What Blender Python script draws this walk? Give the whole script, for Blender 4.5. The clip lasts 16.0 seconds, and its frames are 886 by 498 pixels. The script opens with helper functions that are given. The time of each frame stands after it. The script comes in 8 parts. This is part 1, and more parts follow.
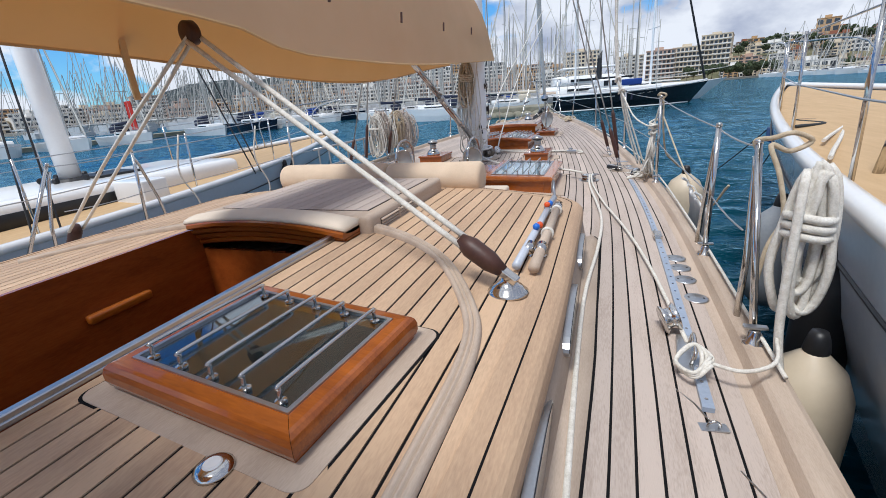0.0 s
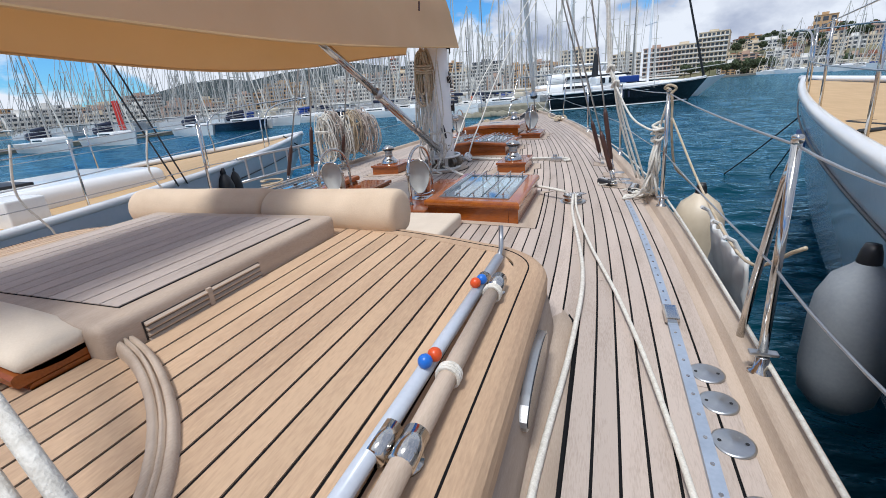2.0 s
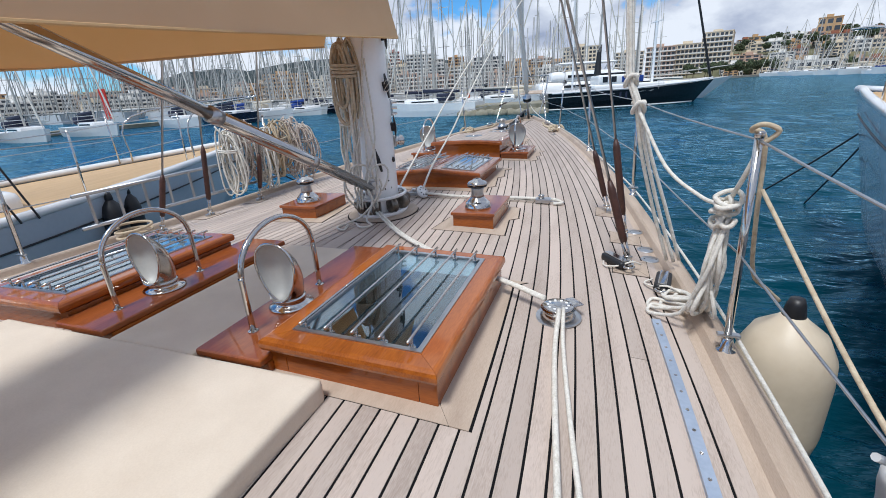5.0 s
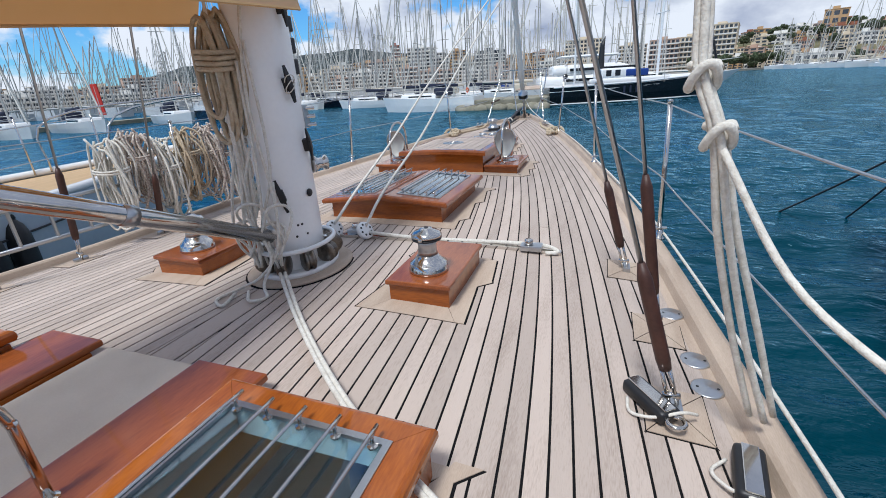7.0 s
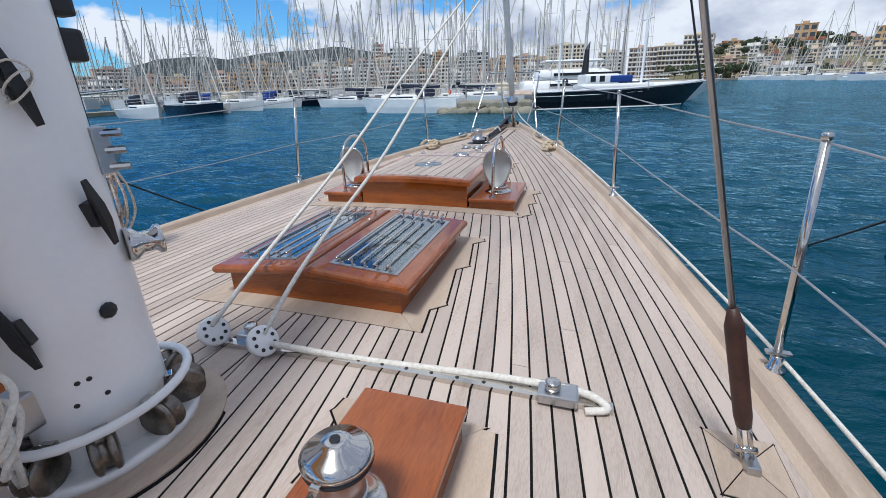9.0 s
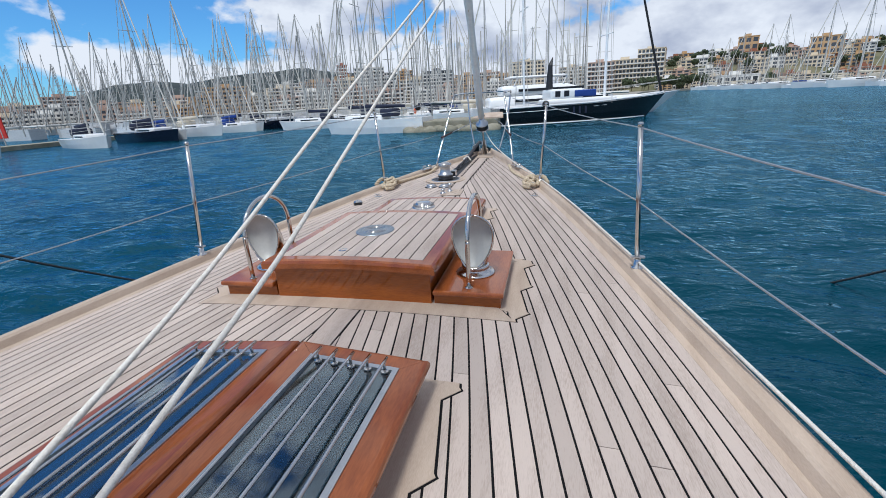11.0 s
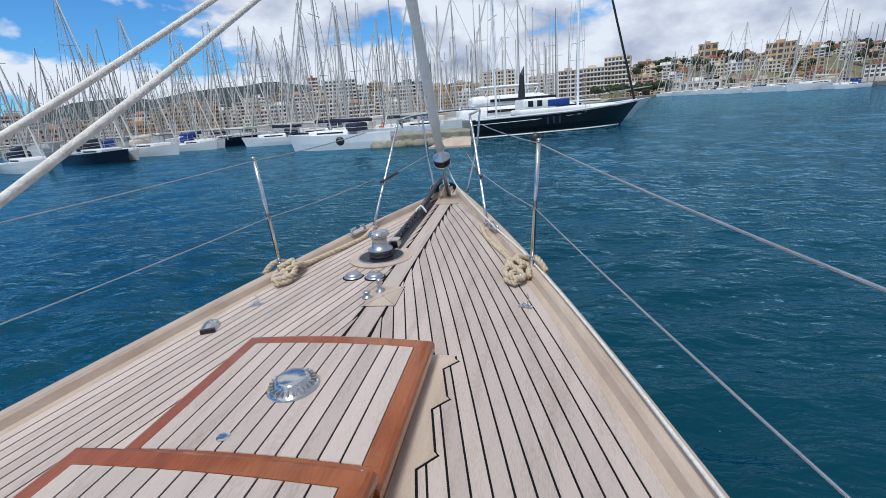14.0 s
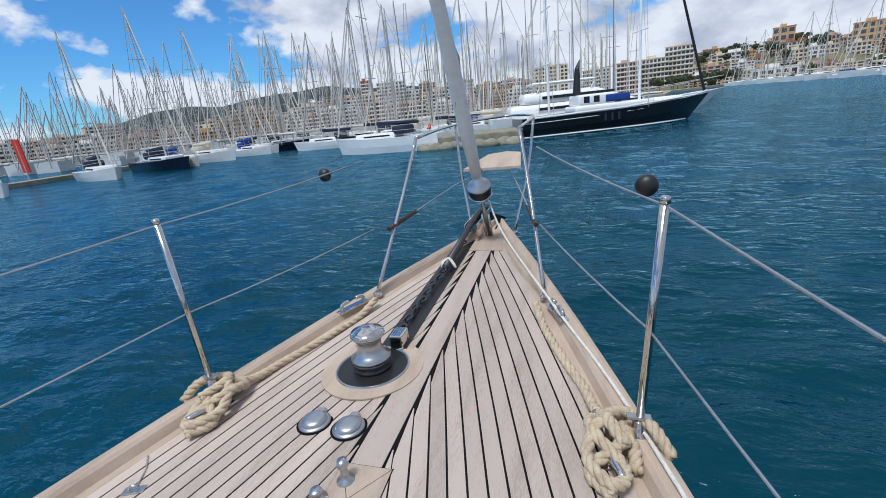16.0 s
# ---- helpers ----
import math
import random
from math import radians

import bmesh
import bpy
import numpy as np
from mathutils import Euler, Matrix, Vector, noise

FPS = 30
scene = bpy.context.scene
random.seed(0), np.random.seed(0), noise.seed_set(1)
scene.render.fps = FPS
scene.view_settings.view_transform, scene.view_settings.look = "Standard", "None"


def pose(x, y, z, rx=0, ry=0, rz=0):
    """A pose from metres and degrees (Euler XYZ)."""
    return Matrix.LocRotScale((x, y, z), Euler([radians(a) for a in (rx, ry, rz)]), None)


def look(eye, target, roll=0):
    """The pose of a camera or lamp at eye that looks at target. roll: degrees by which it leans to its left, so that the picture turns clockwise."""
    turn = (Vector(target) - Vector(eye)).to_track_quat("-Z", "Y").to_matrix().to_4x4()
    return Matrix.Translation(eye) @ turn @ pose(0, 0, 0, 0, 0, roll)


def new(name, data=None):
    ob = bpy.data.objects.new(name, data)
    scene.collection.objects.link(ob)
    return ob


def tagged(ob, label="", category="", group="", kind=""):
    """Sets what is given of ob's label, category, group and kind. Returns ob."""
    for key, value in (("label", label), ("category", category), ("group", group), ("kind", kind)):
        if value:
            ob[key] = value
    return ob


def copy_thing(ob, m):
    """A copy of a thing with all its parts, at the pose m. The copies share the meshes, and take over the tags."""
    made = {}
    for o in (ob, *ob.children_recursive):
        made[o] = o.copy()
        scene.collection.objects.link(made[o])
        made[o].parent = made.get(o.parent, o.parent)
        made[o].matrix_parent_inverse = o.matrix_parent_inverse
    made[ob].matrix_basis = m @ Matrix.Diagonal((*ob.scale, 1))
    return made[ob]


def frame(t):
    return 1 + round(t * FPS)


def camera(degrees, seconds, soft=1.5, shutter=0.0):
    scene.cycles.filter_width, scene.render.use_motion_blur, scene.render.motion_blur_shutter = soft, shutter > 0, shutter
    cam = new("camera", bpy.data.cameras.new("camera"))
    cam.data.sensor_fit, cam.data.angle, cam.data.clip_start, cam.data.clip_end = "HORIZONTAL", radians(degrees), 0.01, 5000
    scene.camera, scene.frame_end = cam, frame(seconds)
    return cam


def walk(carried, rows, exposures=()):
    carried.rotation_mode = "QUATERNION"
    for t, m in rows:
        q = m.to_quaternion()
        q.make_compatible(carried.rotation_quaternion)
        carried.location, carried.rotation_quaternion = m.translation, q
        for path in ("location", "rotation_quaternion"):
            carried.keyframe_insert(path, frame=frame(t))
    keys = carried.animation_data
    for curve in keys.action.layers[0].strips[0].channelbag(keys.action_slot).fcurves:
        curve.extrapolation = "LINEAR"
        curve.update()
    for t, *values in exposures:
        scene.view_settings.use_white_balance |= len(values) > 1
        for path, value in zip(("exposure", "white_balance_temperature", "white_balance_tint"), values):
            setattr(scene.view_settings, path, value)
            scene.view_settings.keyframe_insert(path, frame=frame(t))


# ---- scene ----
cam = camera(91.6, 16.0, 0.9)
PATH = [
    (0, (1.922, 0.722, 1.093), (1.163, 2.696, 0.353), -4.4),
    (0.5, (1.964, 1.007, 1.039), (1.193, 2.975, 0.299), -4.7),
    (1, (1.97, 1.385, 1.025), (1.202, 3.353, 0.278), -5.0),
    (1.5, (2.012, 1.779, 1.043), (1.253, 3.749, 0.293), -4.9),
    (2, (1.999, 2.175, 1.026), (1.249, 4.15, 0.279), -4.6),
    (2.5, (1.991, 2.521, 1.02), (1.247, 4.496, 0.272), -4.2),
    (3, (2.003, 2.848, 1.028), (1.259, 4.824, 0.28), -4.1),
    (3.5, (1.929, 3.244, 1.066), (1.188, 5.219, 0.314), -3.9),
    (6, (1.922, 4.851, 1.198), (1.182, 6.813, 0.411), -3.3),
    (6.5, (1.854, 5.246, 1.216), (1.103, 7.203, 0.424), -3.8),
    (7, (1.838, 5.643, 1.167), (1.093, 7.599, 0.371), -3.5),
    (7.5, (1.777, 5.955, 1.105), (1.043, 7.903, 0.28), -3.6),
    (8, (1.608, 6.307, 1.119), (0.986, 8.285, 0.271), -2.0),
    (8.5, (1.514, 6.721, 1.154), (0.883, 8.709, 0.337), -2.0),
    (9, (1.435, 7.082, 1.185), (0.785, 9.072, 0.389), -1.8),
    (9.5, (1.259, 7.444, 1.205), (0.679, 9.457, 0.416), -4.7),
    (12, (1.114, 9.215, 1.355), (0.625, 11.288, 0.661), -2.9),
    (12.5, (1.067, 9.642, 1.38), (0.623, 11.725, 0.687), -4.5),
    (13, (1.043, 10.078, 1.4), (0.631, 12.168, 0.71), -4.6),
    (13.5, (1.079, 10.484, 1.407), (0.66, 12.574, 0.717), -4.8),
    (14, (0.995, 10.92, 1.447), (0.581, 13.011, 0.759), -4.6),
    (14.5, (1.032, 11.305, 1.465), (0.51, 13.377, 0.792), -5.3),
    (15, (1.02, 11.648, 1.469), (0.418, 13.698, 0.799), -5.8),
    (15.5, (0.912, 12.114, 1.496), (0.298, 14.164, 0.831), -6.6),
    (16, (0.828, 12.554, 1.54), (0.165, 14.587, 0.87), -6.4),
]
walk(cam, [(t, look(eye, target, roll)) for t, eye, target, roll in PATH], [(0.0, 0.16, 6150, 9), (5.0, 0.16, 6050, 8), (16.0, 0.08, 6050, 8)])

# ---- world, sun, exposure ----
SUN_DIR = Vector((-0.09, -0.42, 0.90)).normalized()
world = bpy.data.worlds.new("world")
scene.world = world
world.use_nodes = True
wn, wl = world.node_tree.nodes, world.node_tree.links
wn.clear()
sky = wn.new("ShaderNodeTexSky")
sky.sky_type, sky.sun_disc = "NISHITA", False
sky.sun_elevation = math.asin(SUN_DIR.z)
sky.sun_rotation = math.atan2(SUN_DIR.x, SUN_DIR.y)
sky.air_density, sky.dust_density, sky.ozone_density = 1.0, 0.2, 2.0
coord = wn.new("ShaderNodeTexCoord")
def cloud_noise(shift, scale, detail):
    """Noise over the sky's directions, flattened towards the horizon."""
    mp = wn.new("ShaderNodeMapping")
    mp.inputs["Scale"].default_value = (1.0, 1.0, 1.8)
    mp.inputs["Location"].default_value = (5.3, 0.4, 0.2 + shift)
    wl.new(coord.outputs["Generated"], mp.inputs["Vector"])
    tex = wn.new("ShaderNodeTexNoise")
    tex.inputs["Scale"].default_value, tex.inputs["Detail"].default_value, tex.inputs["Roughness"].default_value = scale, detail, 0.52
    wl.new(mp.outputs["Vector"], tex.inputs["Vector"])
    return tex.outputs["Fac"]


def sky_math(op, *terms):
    node = wn.new("ShaderNodeMath")
    node.operation = op
    for k, term in enumerate(terms):
        if isinstance(term, (int, float)):
            node.inputs[k].default_value = term
        else:
            wl.new(term, node.inputs[k])
    return node.outputs[0]


puffs, puffs_above = cloud_noise(0.0, 5.2, 11.0), cloud_noise(0.10, 5.2, 6.0)
split = wn.new("ShaderNodeSeparateXYZ")
wl.new(coord.outputs["Generated"], split.inputs["Vector"])
low = wn.new("ShaderNodeMapRange")
low.inputs["From Min"].default_value, low.inputs["From Max"].default_value = 0.0, 0.40
low.inputs["To Min"].default_value, low.inputs["To Max"].default_value = 0.18, 0.045
wl.new(split.outputs["Z"], low.inputs["Value"])
# the cover thickens towards the horizon and thins out towards the west
dense = sky_math("MULTIPLY_ADD", split.outputs["X"], 0.16, sky_math("ADD", puffs, low.outputs["Result"]))
high = wn.new("ShaderNodeMapRange")
high.inputs["From Min"].default_value, high.inputs["From Max"].default_value = 0.45, 0.8
high.inputs["To Min"].default_value, high.inputs["To Max"].default_value = 0.0, 0.17
wl.new(split.outputs["Z"], high.inputs["Value"])
dense = sky_math("ADD", dense, high.outputs["Result"])
cover = wn.new("ShaderNodeValToRGB")
cover.color_ramp.elements[0].position, cover.color_ramp.elements[1].position = 0.475, 0.545
wl.new(dense, cover.inputs["Fac"])
# cloud tops catch the light, undersides and the eastern sheet stay grey
tops = sky_math("MULTIPLY_ADD", sky_math("SUBTRACT", puffs, puffs_above), 1.9, 0.47)
lit = sky_math("MULTIPLY_ADD", split.outputs["X"], -0.40, sky_math("MULTIPLY_ADD", sky_math("SUBTRACT", cloud_noise(0.7, 1.9, 3.0), 0.5), 0.9, tops))
grey = wn.new("ShaderNodeValToRGB")
grey.color_ramp.elements[0].position, grey.color_ramp.elements[1].position = 0.22, 0.72
grey.color_ramp.elements[0].color, grey.color_ramp.elements[1].color = (3.3, 3.7, 4.9, 1), (7.6, 7.8, 8.3, 1)
wl.new(lit, grey.inputs["Fac"])
mixed = wn.new("ShaderNodeMixRGB")
wl.new(cover.outputs["Color"], mixed.inputs["Fac"])
deep = wn.new("ShaderNodeMixRGB")
deep.blend_type = "MULTIPLY"
deep.inputs["Fac"].default_value, deep.inputs["Color2"].default_value = 1.0, (0.45, 0.88, 1.25, 1)
wl.new(sky.outputs["Color"], deep.inputs["Color1"])
wl.new(deep.outputs["Color"], mixed.inputs["Color1"])
wl.new(grey.outputs["Color"], mixed.inputs["Color2"])
back = wn.new("ShaderNodeBackground")
back.inputs["Strength"].default_value = 0.100
wl.new(mixed.outputs["Color"], back.inputs["Color"])
world_out = wn.new("ShaderNodeOutputWorld")
wl.new(back.outputs["Background"], world_out.inputs["Surface"])

sun = new("sun", bpy.data.lights.new("sun", "SUN"))
sun.data.energy, sun.data.angle, sun.data.color = 2.7, radians(13.0), (1.0, 0.965, 0.92)
sun.matrix_world = look(SUN_DIR * 40, (0, 0, 0))

# ---- materials ----
def material(name, colour, rough=0.5, metal=0.0, dark=None, scale=8.0, stretch=(1, 1, 1), bump=0.0, grain=60.0, amount=0.5,
             vary=0.0, coat=0.0, island=False, spec=0.5):
    """A node material: two scales of variation between colour and dark, fine bump, and a random shade per object or island."""
    m = bpy.data.materials.new(name)
    m.use_nodes = True
    n, l = m.node_tree.nodes, m.node_tree.links
    b = n["Principled BSDF"]
    b.inputs["Roughness"].default_value, b.inputs["Metallic"].default_value = rough, metal
    b.inputs["Coat Weight"].default_value, b.inputs["Coat Roughness"].default_value = coat, 0.05
    b.inputs["Specular IOR Level"].default_value = spec
    dark = dark or tuple(c * 0.8 for c in colour)
    tc, mp = n.new("ShaderNodeTexCoord"), n.new("ShaderNodeMapping")
    mp.inputs["Scale"].default_value = stretch
    l.new(tc.outputs["Object"], mp.inputs["Vector"])
    big, fine = n.new("ShaderNodeTexNoise"), n.new("ShaderNodeTexNoise")
    big.inputs["Scale"].default_value, big.inputs["Detail"].default_value = scale, 5.0
    fine.inputs["Scale"].default_value, fine.inputs["Detail"].default_value = grain, 4.0
    for x in (big, fine):
        l.new(mp.outputs["Vector"], x.inputs["Vector"])
    add = n.new("ShaderNodeMath")
    add.operation, add.use_clamp = "MULTIPLY_ADD", False
    l.new(fine.outputs["Fac"], add.inputs[0])
    add.inputs[1].default_value = amount
    l.new(big.outputs["Fac"], add.inputs[2])
    ramp = n.new("ShaderNodeValToRGB")
    ramp.color_ramp.elements[0].position, ramp.color_ramp.elements[1].position = 0.3 + amount * 0.3, 0.66 + amount * 0.66
    ramp.color_ramp.elements[0].color, ramp.color_ramp.elements[1].color = (*dark, 1), (*colour, 1)
    l.new(add.outputs[0], ramp.inputs["Fac"])
    tint = ramp.outputs["Color"]
    if vary:
        hsv, span = n.new("ShaderNodeHueSaturation"), n.new("ShaderNodeMapRange")
        if island:
            l.new(n.new("ShaderNodeNewGeometry").outputs["Random Per Island"], span.inputs["Value"])
        else:
            l.new(n.new("ShaderNodeObjectInfo").outputs["Random"], span.inputs["Value"])
        span.inputs["To Min"].default_value, span.inputs["To Max"].default_value = 1 - vary, 1 + vary
        l.new(span.outputs["Result"], hsv.inputs["Value"])
        l.new(tint, hsv.inputs["Color"])
        tint = hsv.outputs["Color"]
    l.new(tint, b.inputs["Base Color"])
    if bump:
        bp = n.new("ShaderNodeBump")
        bp.inputs["Strength"].default_value, bp.inputs["Distance"].default_value = bump, 0.004
        l.new(add.outputs[0], bp.inputs["Height"])
        l.new(bp.outputs["Normal"], b.inputs["Normal"])
    return m


TEAK = material("teak_weathered", (0.50, 0.415, 0.357), 0.75, dark=(0.355, 0.282, 0.233), scale=1.6, stretch=(7, 1, 7), bump=0.3, grain=34, amount=0.9, vary=0.12)
TEAK_WARM = material("teak_coachroof", (0.56, 0.385, 0.245), 0.72, dark=(0.39, 0.255, 0.162), scale=1.3, stretch=(6, 1, 6), bump=0.25, grain=30, amount=0.7, vary=0.08)
TEAK_TRIM = material("teak_margin", (0.52, 0.415, 0.325), 0.7, dark=(0.37, 0.28, 0.21), scale=2.0, stretch=(6, 1.0, 6), bump=0.2, grain=50, amount=0.6, vary=0.05)
CAULK = material("black_caulking", (0.010, 0.010, 0.011), 0.9, spec=0.1)
MAHOG = material("varnished_mahogany", (0.36, 0.094, 0.010), 0.5, dark=(0.17, 0.038, 0.005), scale=2.0, stretch=(1, 6, 6), bump=0.06, grain=24, amount=0.6, vary=0.08, coat=1.0, spec=0.08)
MAHOG_Y = material("varnished_mahogany_lengthwise", (0.41, 0.114, 0.012), 0.5, dark=(0.21, 0.047, 0.006), scale=2.0, stretch=(6, 1, 6), bump=0.06, grain=24, amount=0.6, vary=0.08, coat=1.0, spec=0.08)
MAHOG_DARK = material("varnished_mahogany_red", (0.33, 0.092, 0.022), 0.5, dark=(0.18, 0.042, 0.011), scale=2.0, stretch=(6, 1, 6), bump=0.05, grain=24, amount=0.6, coat=1.0, spec=0.08)
STEEL = material("polished_steel", (0.66, 0.64, 0.61), 0.12, 1.0, dark=(0.54, 0.52, 0.49), grain=80)
STEEL_SATIN = material("brushed_steel", (0.56, 0.57, 0.58), 0.32, 1.0, dark=(0.45, 0.46, 0.47), grain=90)
ROPE_WHITE = material("white_rope", (0.78, 0.75, 0.68), 0.85, dark=(0.55, 0.51, 0.44), scale=40, bump=0.8, grain=160)
ROPE_TAN = material("tan_rope", (0.60, 0.50, 0.36), 0.9, dark=(0.38, 0.29, 0.19), scale=30, bump=0.9, grain=140)
ROPE_FLECK = material("flecked_rope", (0.74, 0.70, 0.62), 0.85, dark=(0.24, 0.13, 0.10), scale=70, bump=0.8, grain=150, amount=0.3)
LEATHER = material("brown_leather", (0.075, 0.028, 0.018), 0.5, dark=(0.035, 0.013, 0.009), scale=14, bump=0.3, grain=90)
CANVAS = material("sand_canvas", (0.68, 0.44, 0.22), 0.85, dark=(0.58, 0.36, 0.16), scale=2.5, bump=0.15, grain=140)
CUSHION = material("cream_towelling", (0.70, 0.55, 0.40), 0.95, dark=(0.58, 0.44, 0.31), scale=5, bump=0.7, grain=150)
PAD = material("cream_pad_fabric", (0.72, 0.62, 0.50), 0.92, dark=(0.62, 0.52, 0.41), scale=5, bump=0.3, grain=170)
GEL = material("white_gelcoat", (0.86, 0.86, 0.84), 0.25, dark=(0.79, 0.79, 0.78), scale=1.2, grain=30, coat=0.4)
MAST_WHITE = material("white_mast_paint", (0.90, 0.90, 0.89), 0.32, dark=(0.83, 0.83, 0.82), scale=3.0, grain=40, coat=0.3)
GREY_HULL = material("pale_grey_hull", (0.55, 0.60, 0.66), 0.2, dark=(0.47, 0.52, 0.58), scale=0.8, grain=20, coat=0.5)
BLACK = material("black_plastic", (0.018, 0.018, 0.020), 0.45, dark=(0.010, 0.010, 0.011))

MAHOG_DEEP = material("varnished_mahogany_below", (0.36, 0.085, 0.015), 0.25, dark=(0.21, 0.045, 0.008), scale=2.0, stretch=(6, 1, 6), bump=0.05, grain=24, amount=0.6, coat=0.4)

# ---- shape helpers ----
def mesh_from(name, bm, mat, smooth=False):
    me = bpy.data.meshes.new(name)
    bmesh.ops.recalc_face_normals(bm, faces=bm.faces)
    bm.to_mesh(me)
    bm.free()
    me.materials.append(mat)
    for p in me.polygons:
        p.use_smooth = smooth
    return me


def part(name, bm, mat, parent=None, label="", smooth=False):
    ob = new(name, mesh_from(name, bm, mat, smooth))
    if parent:
        ob.parent = parent
    if label:
        tagged(ob, label)
    return ob


def thing(name, label, category, group="", at=(0, 0, 0), rz=0.0):
    ob = new(name)
    ob.empty_display_size = 0.1
    ob.matrix_world = pose(*at, 0, 0, rz)
    return tagged(ob, label, category, group)


def box(bm, x0, x1, y0, y1, z0, z1, bevel=0.0, seg=2):
    r = bmesh.ops.create_cube(bm, size=1.0)["verts"]
    bmesh.ops.transform(bm, matrix=Matrix.Translation(((x0 + x1) / 2, (y0 + y1) / 2, (z0 + z1) / 2)) @ Matrix.Diagonal((x1 - x0, y1 - y0, z1 - z0, 1)), verts=r)
    if bevel:
        edges = {e for v in r for e in v.link_edges}
        bmesh.ops.bevel(bm, geom=list(edges), offset=bevel, segments=seg, profile=0.6, affect="EDGES")
    return bm


def tube(bm, pts, r, sides=8, closed=False, caps=True):
    """A tube of radius r (or one radius per point) along pts."""
    pts = [Vector(p) for p in pts]
    radii = r if isinstance(r, (list, tuple)) else [r] * len(pts)
    rings, up = [], None
    n = len(pts)
    for i, p in enumerate(pts):
        if closed:
            d = (pts[(i + 1) % n] - pts[i - 1]).normalized()
        else:
            d = (pts[min(i + 1, n - 1)] - pts[max(i - 1, 0)]).normalized()
        if up is None:
            up = d.orthogonal().normalized()
        up = (up - d * up.dot(d)).normalized()
        side = d.cross(up)
        rings.append([bm.verts.new(p + (up * math.cos(a) + side * math.sin(a)) * radii[i]) for a in (2 * math.pi * k / sides for k in range(sides))])
    m = n if closed else n - 1
    for i in range(m):
        a, b = rings[i], rings[(i + 1) % n]
        for k in range(sides):
            bm.faces.new((a[k], a[(k + 1) % sides], b[(k + 1) % sides], b[k]))
    if caps and not closed:
        bm.faces.new(rings[0][::-1])
        bm.faces.new(rings[-1])
    return bm


def lathe(bm, profile, at=(0, 0, 0), sides=24, axis=None):
    """A solid turned from (radius, height) pairs."""
    at = Vector(at)
    turn = Vector((0, 0, 1)).rotation_difference(Vector(axis)).to_matrix() if axis else Matrix.Identity(3)
    rings = []
    for r, h in profile:
        rings.append([bm.verts.new(at + turn @ Vector((r * math.cos(2 * math.pi * k / sides), r * math.sin(2 * math.pi * k / sides), h))) for k in range(sides)])
    for a, b in zip(rings, rings[1:]):
        for k in range(sides):
            bm.faces.new((a[k], a[(k + 1) % sides], b[(k + 1) % sides], b[k]))
    bm.faces.new(rings[0][::-1])
    bm.faces.new(rings[-1])
    return bm


def arc(p, q, sag, n=14):
    """Points from p to q hanging down by sag in the middle."""
    p, q = Vector(p), Vector(q)
    return [p.lerp(q, i / n) - Vector((0, 0, sag * 4 * (i / n) * (1 - i / n))) for i in range(n + 1)]


def smooth_path(pts, n=6):
    """A Catmull-Rom curve through pts."""
    pts = [Vector(p) for p in pts]
    ext = [2 * pts[0] - pts[1]] + pts + [2 * pts[-1] - pts[-2]]
    out = []
    for a, b, c, d in zip(ext, ext[1:], ext[2:], ext[3:]):
        for i in range(n):
            t = i / n
            out.append(0.5 * (2 * b + (c - a) * t + (2 * a - 5 * b + 4 * c - d) * t * t + (3 * b - a - 3 * c + d) * t ** 3))
    return out + [pts[-1]]


# ---- the yacht's lines ----
Y_BOW, Y_AFT, PLANK = 17.25, -4.0, 0.078


def half_beam(y):
    return 2.64 * (1 - max(0.0, (y - 4) / 13.3) ** 1.97) if y > 4 else 2.64 * (1 - ((4 - y) / 16) ** 2.2)


def deck_z(x, y):
    return 0.067 - 0.0196 * x * x + 0.025 * max(0.0, y - 7.84)


WATER = -1.45

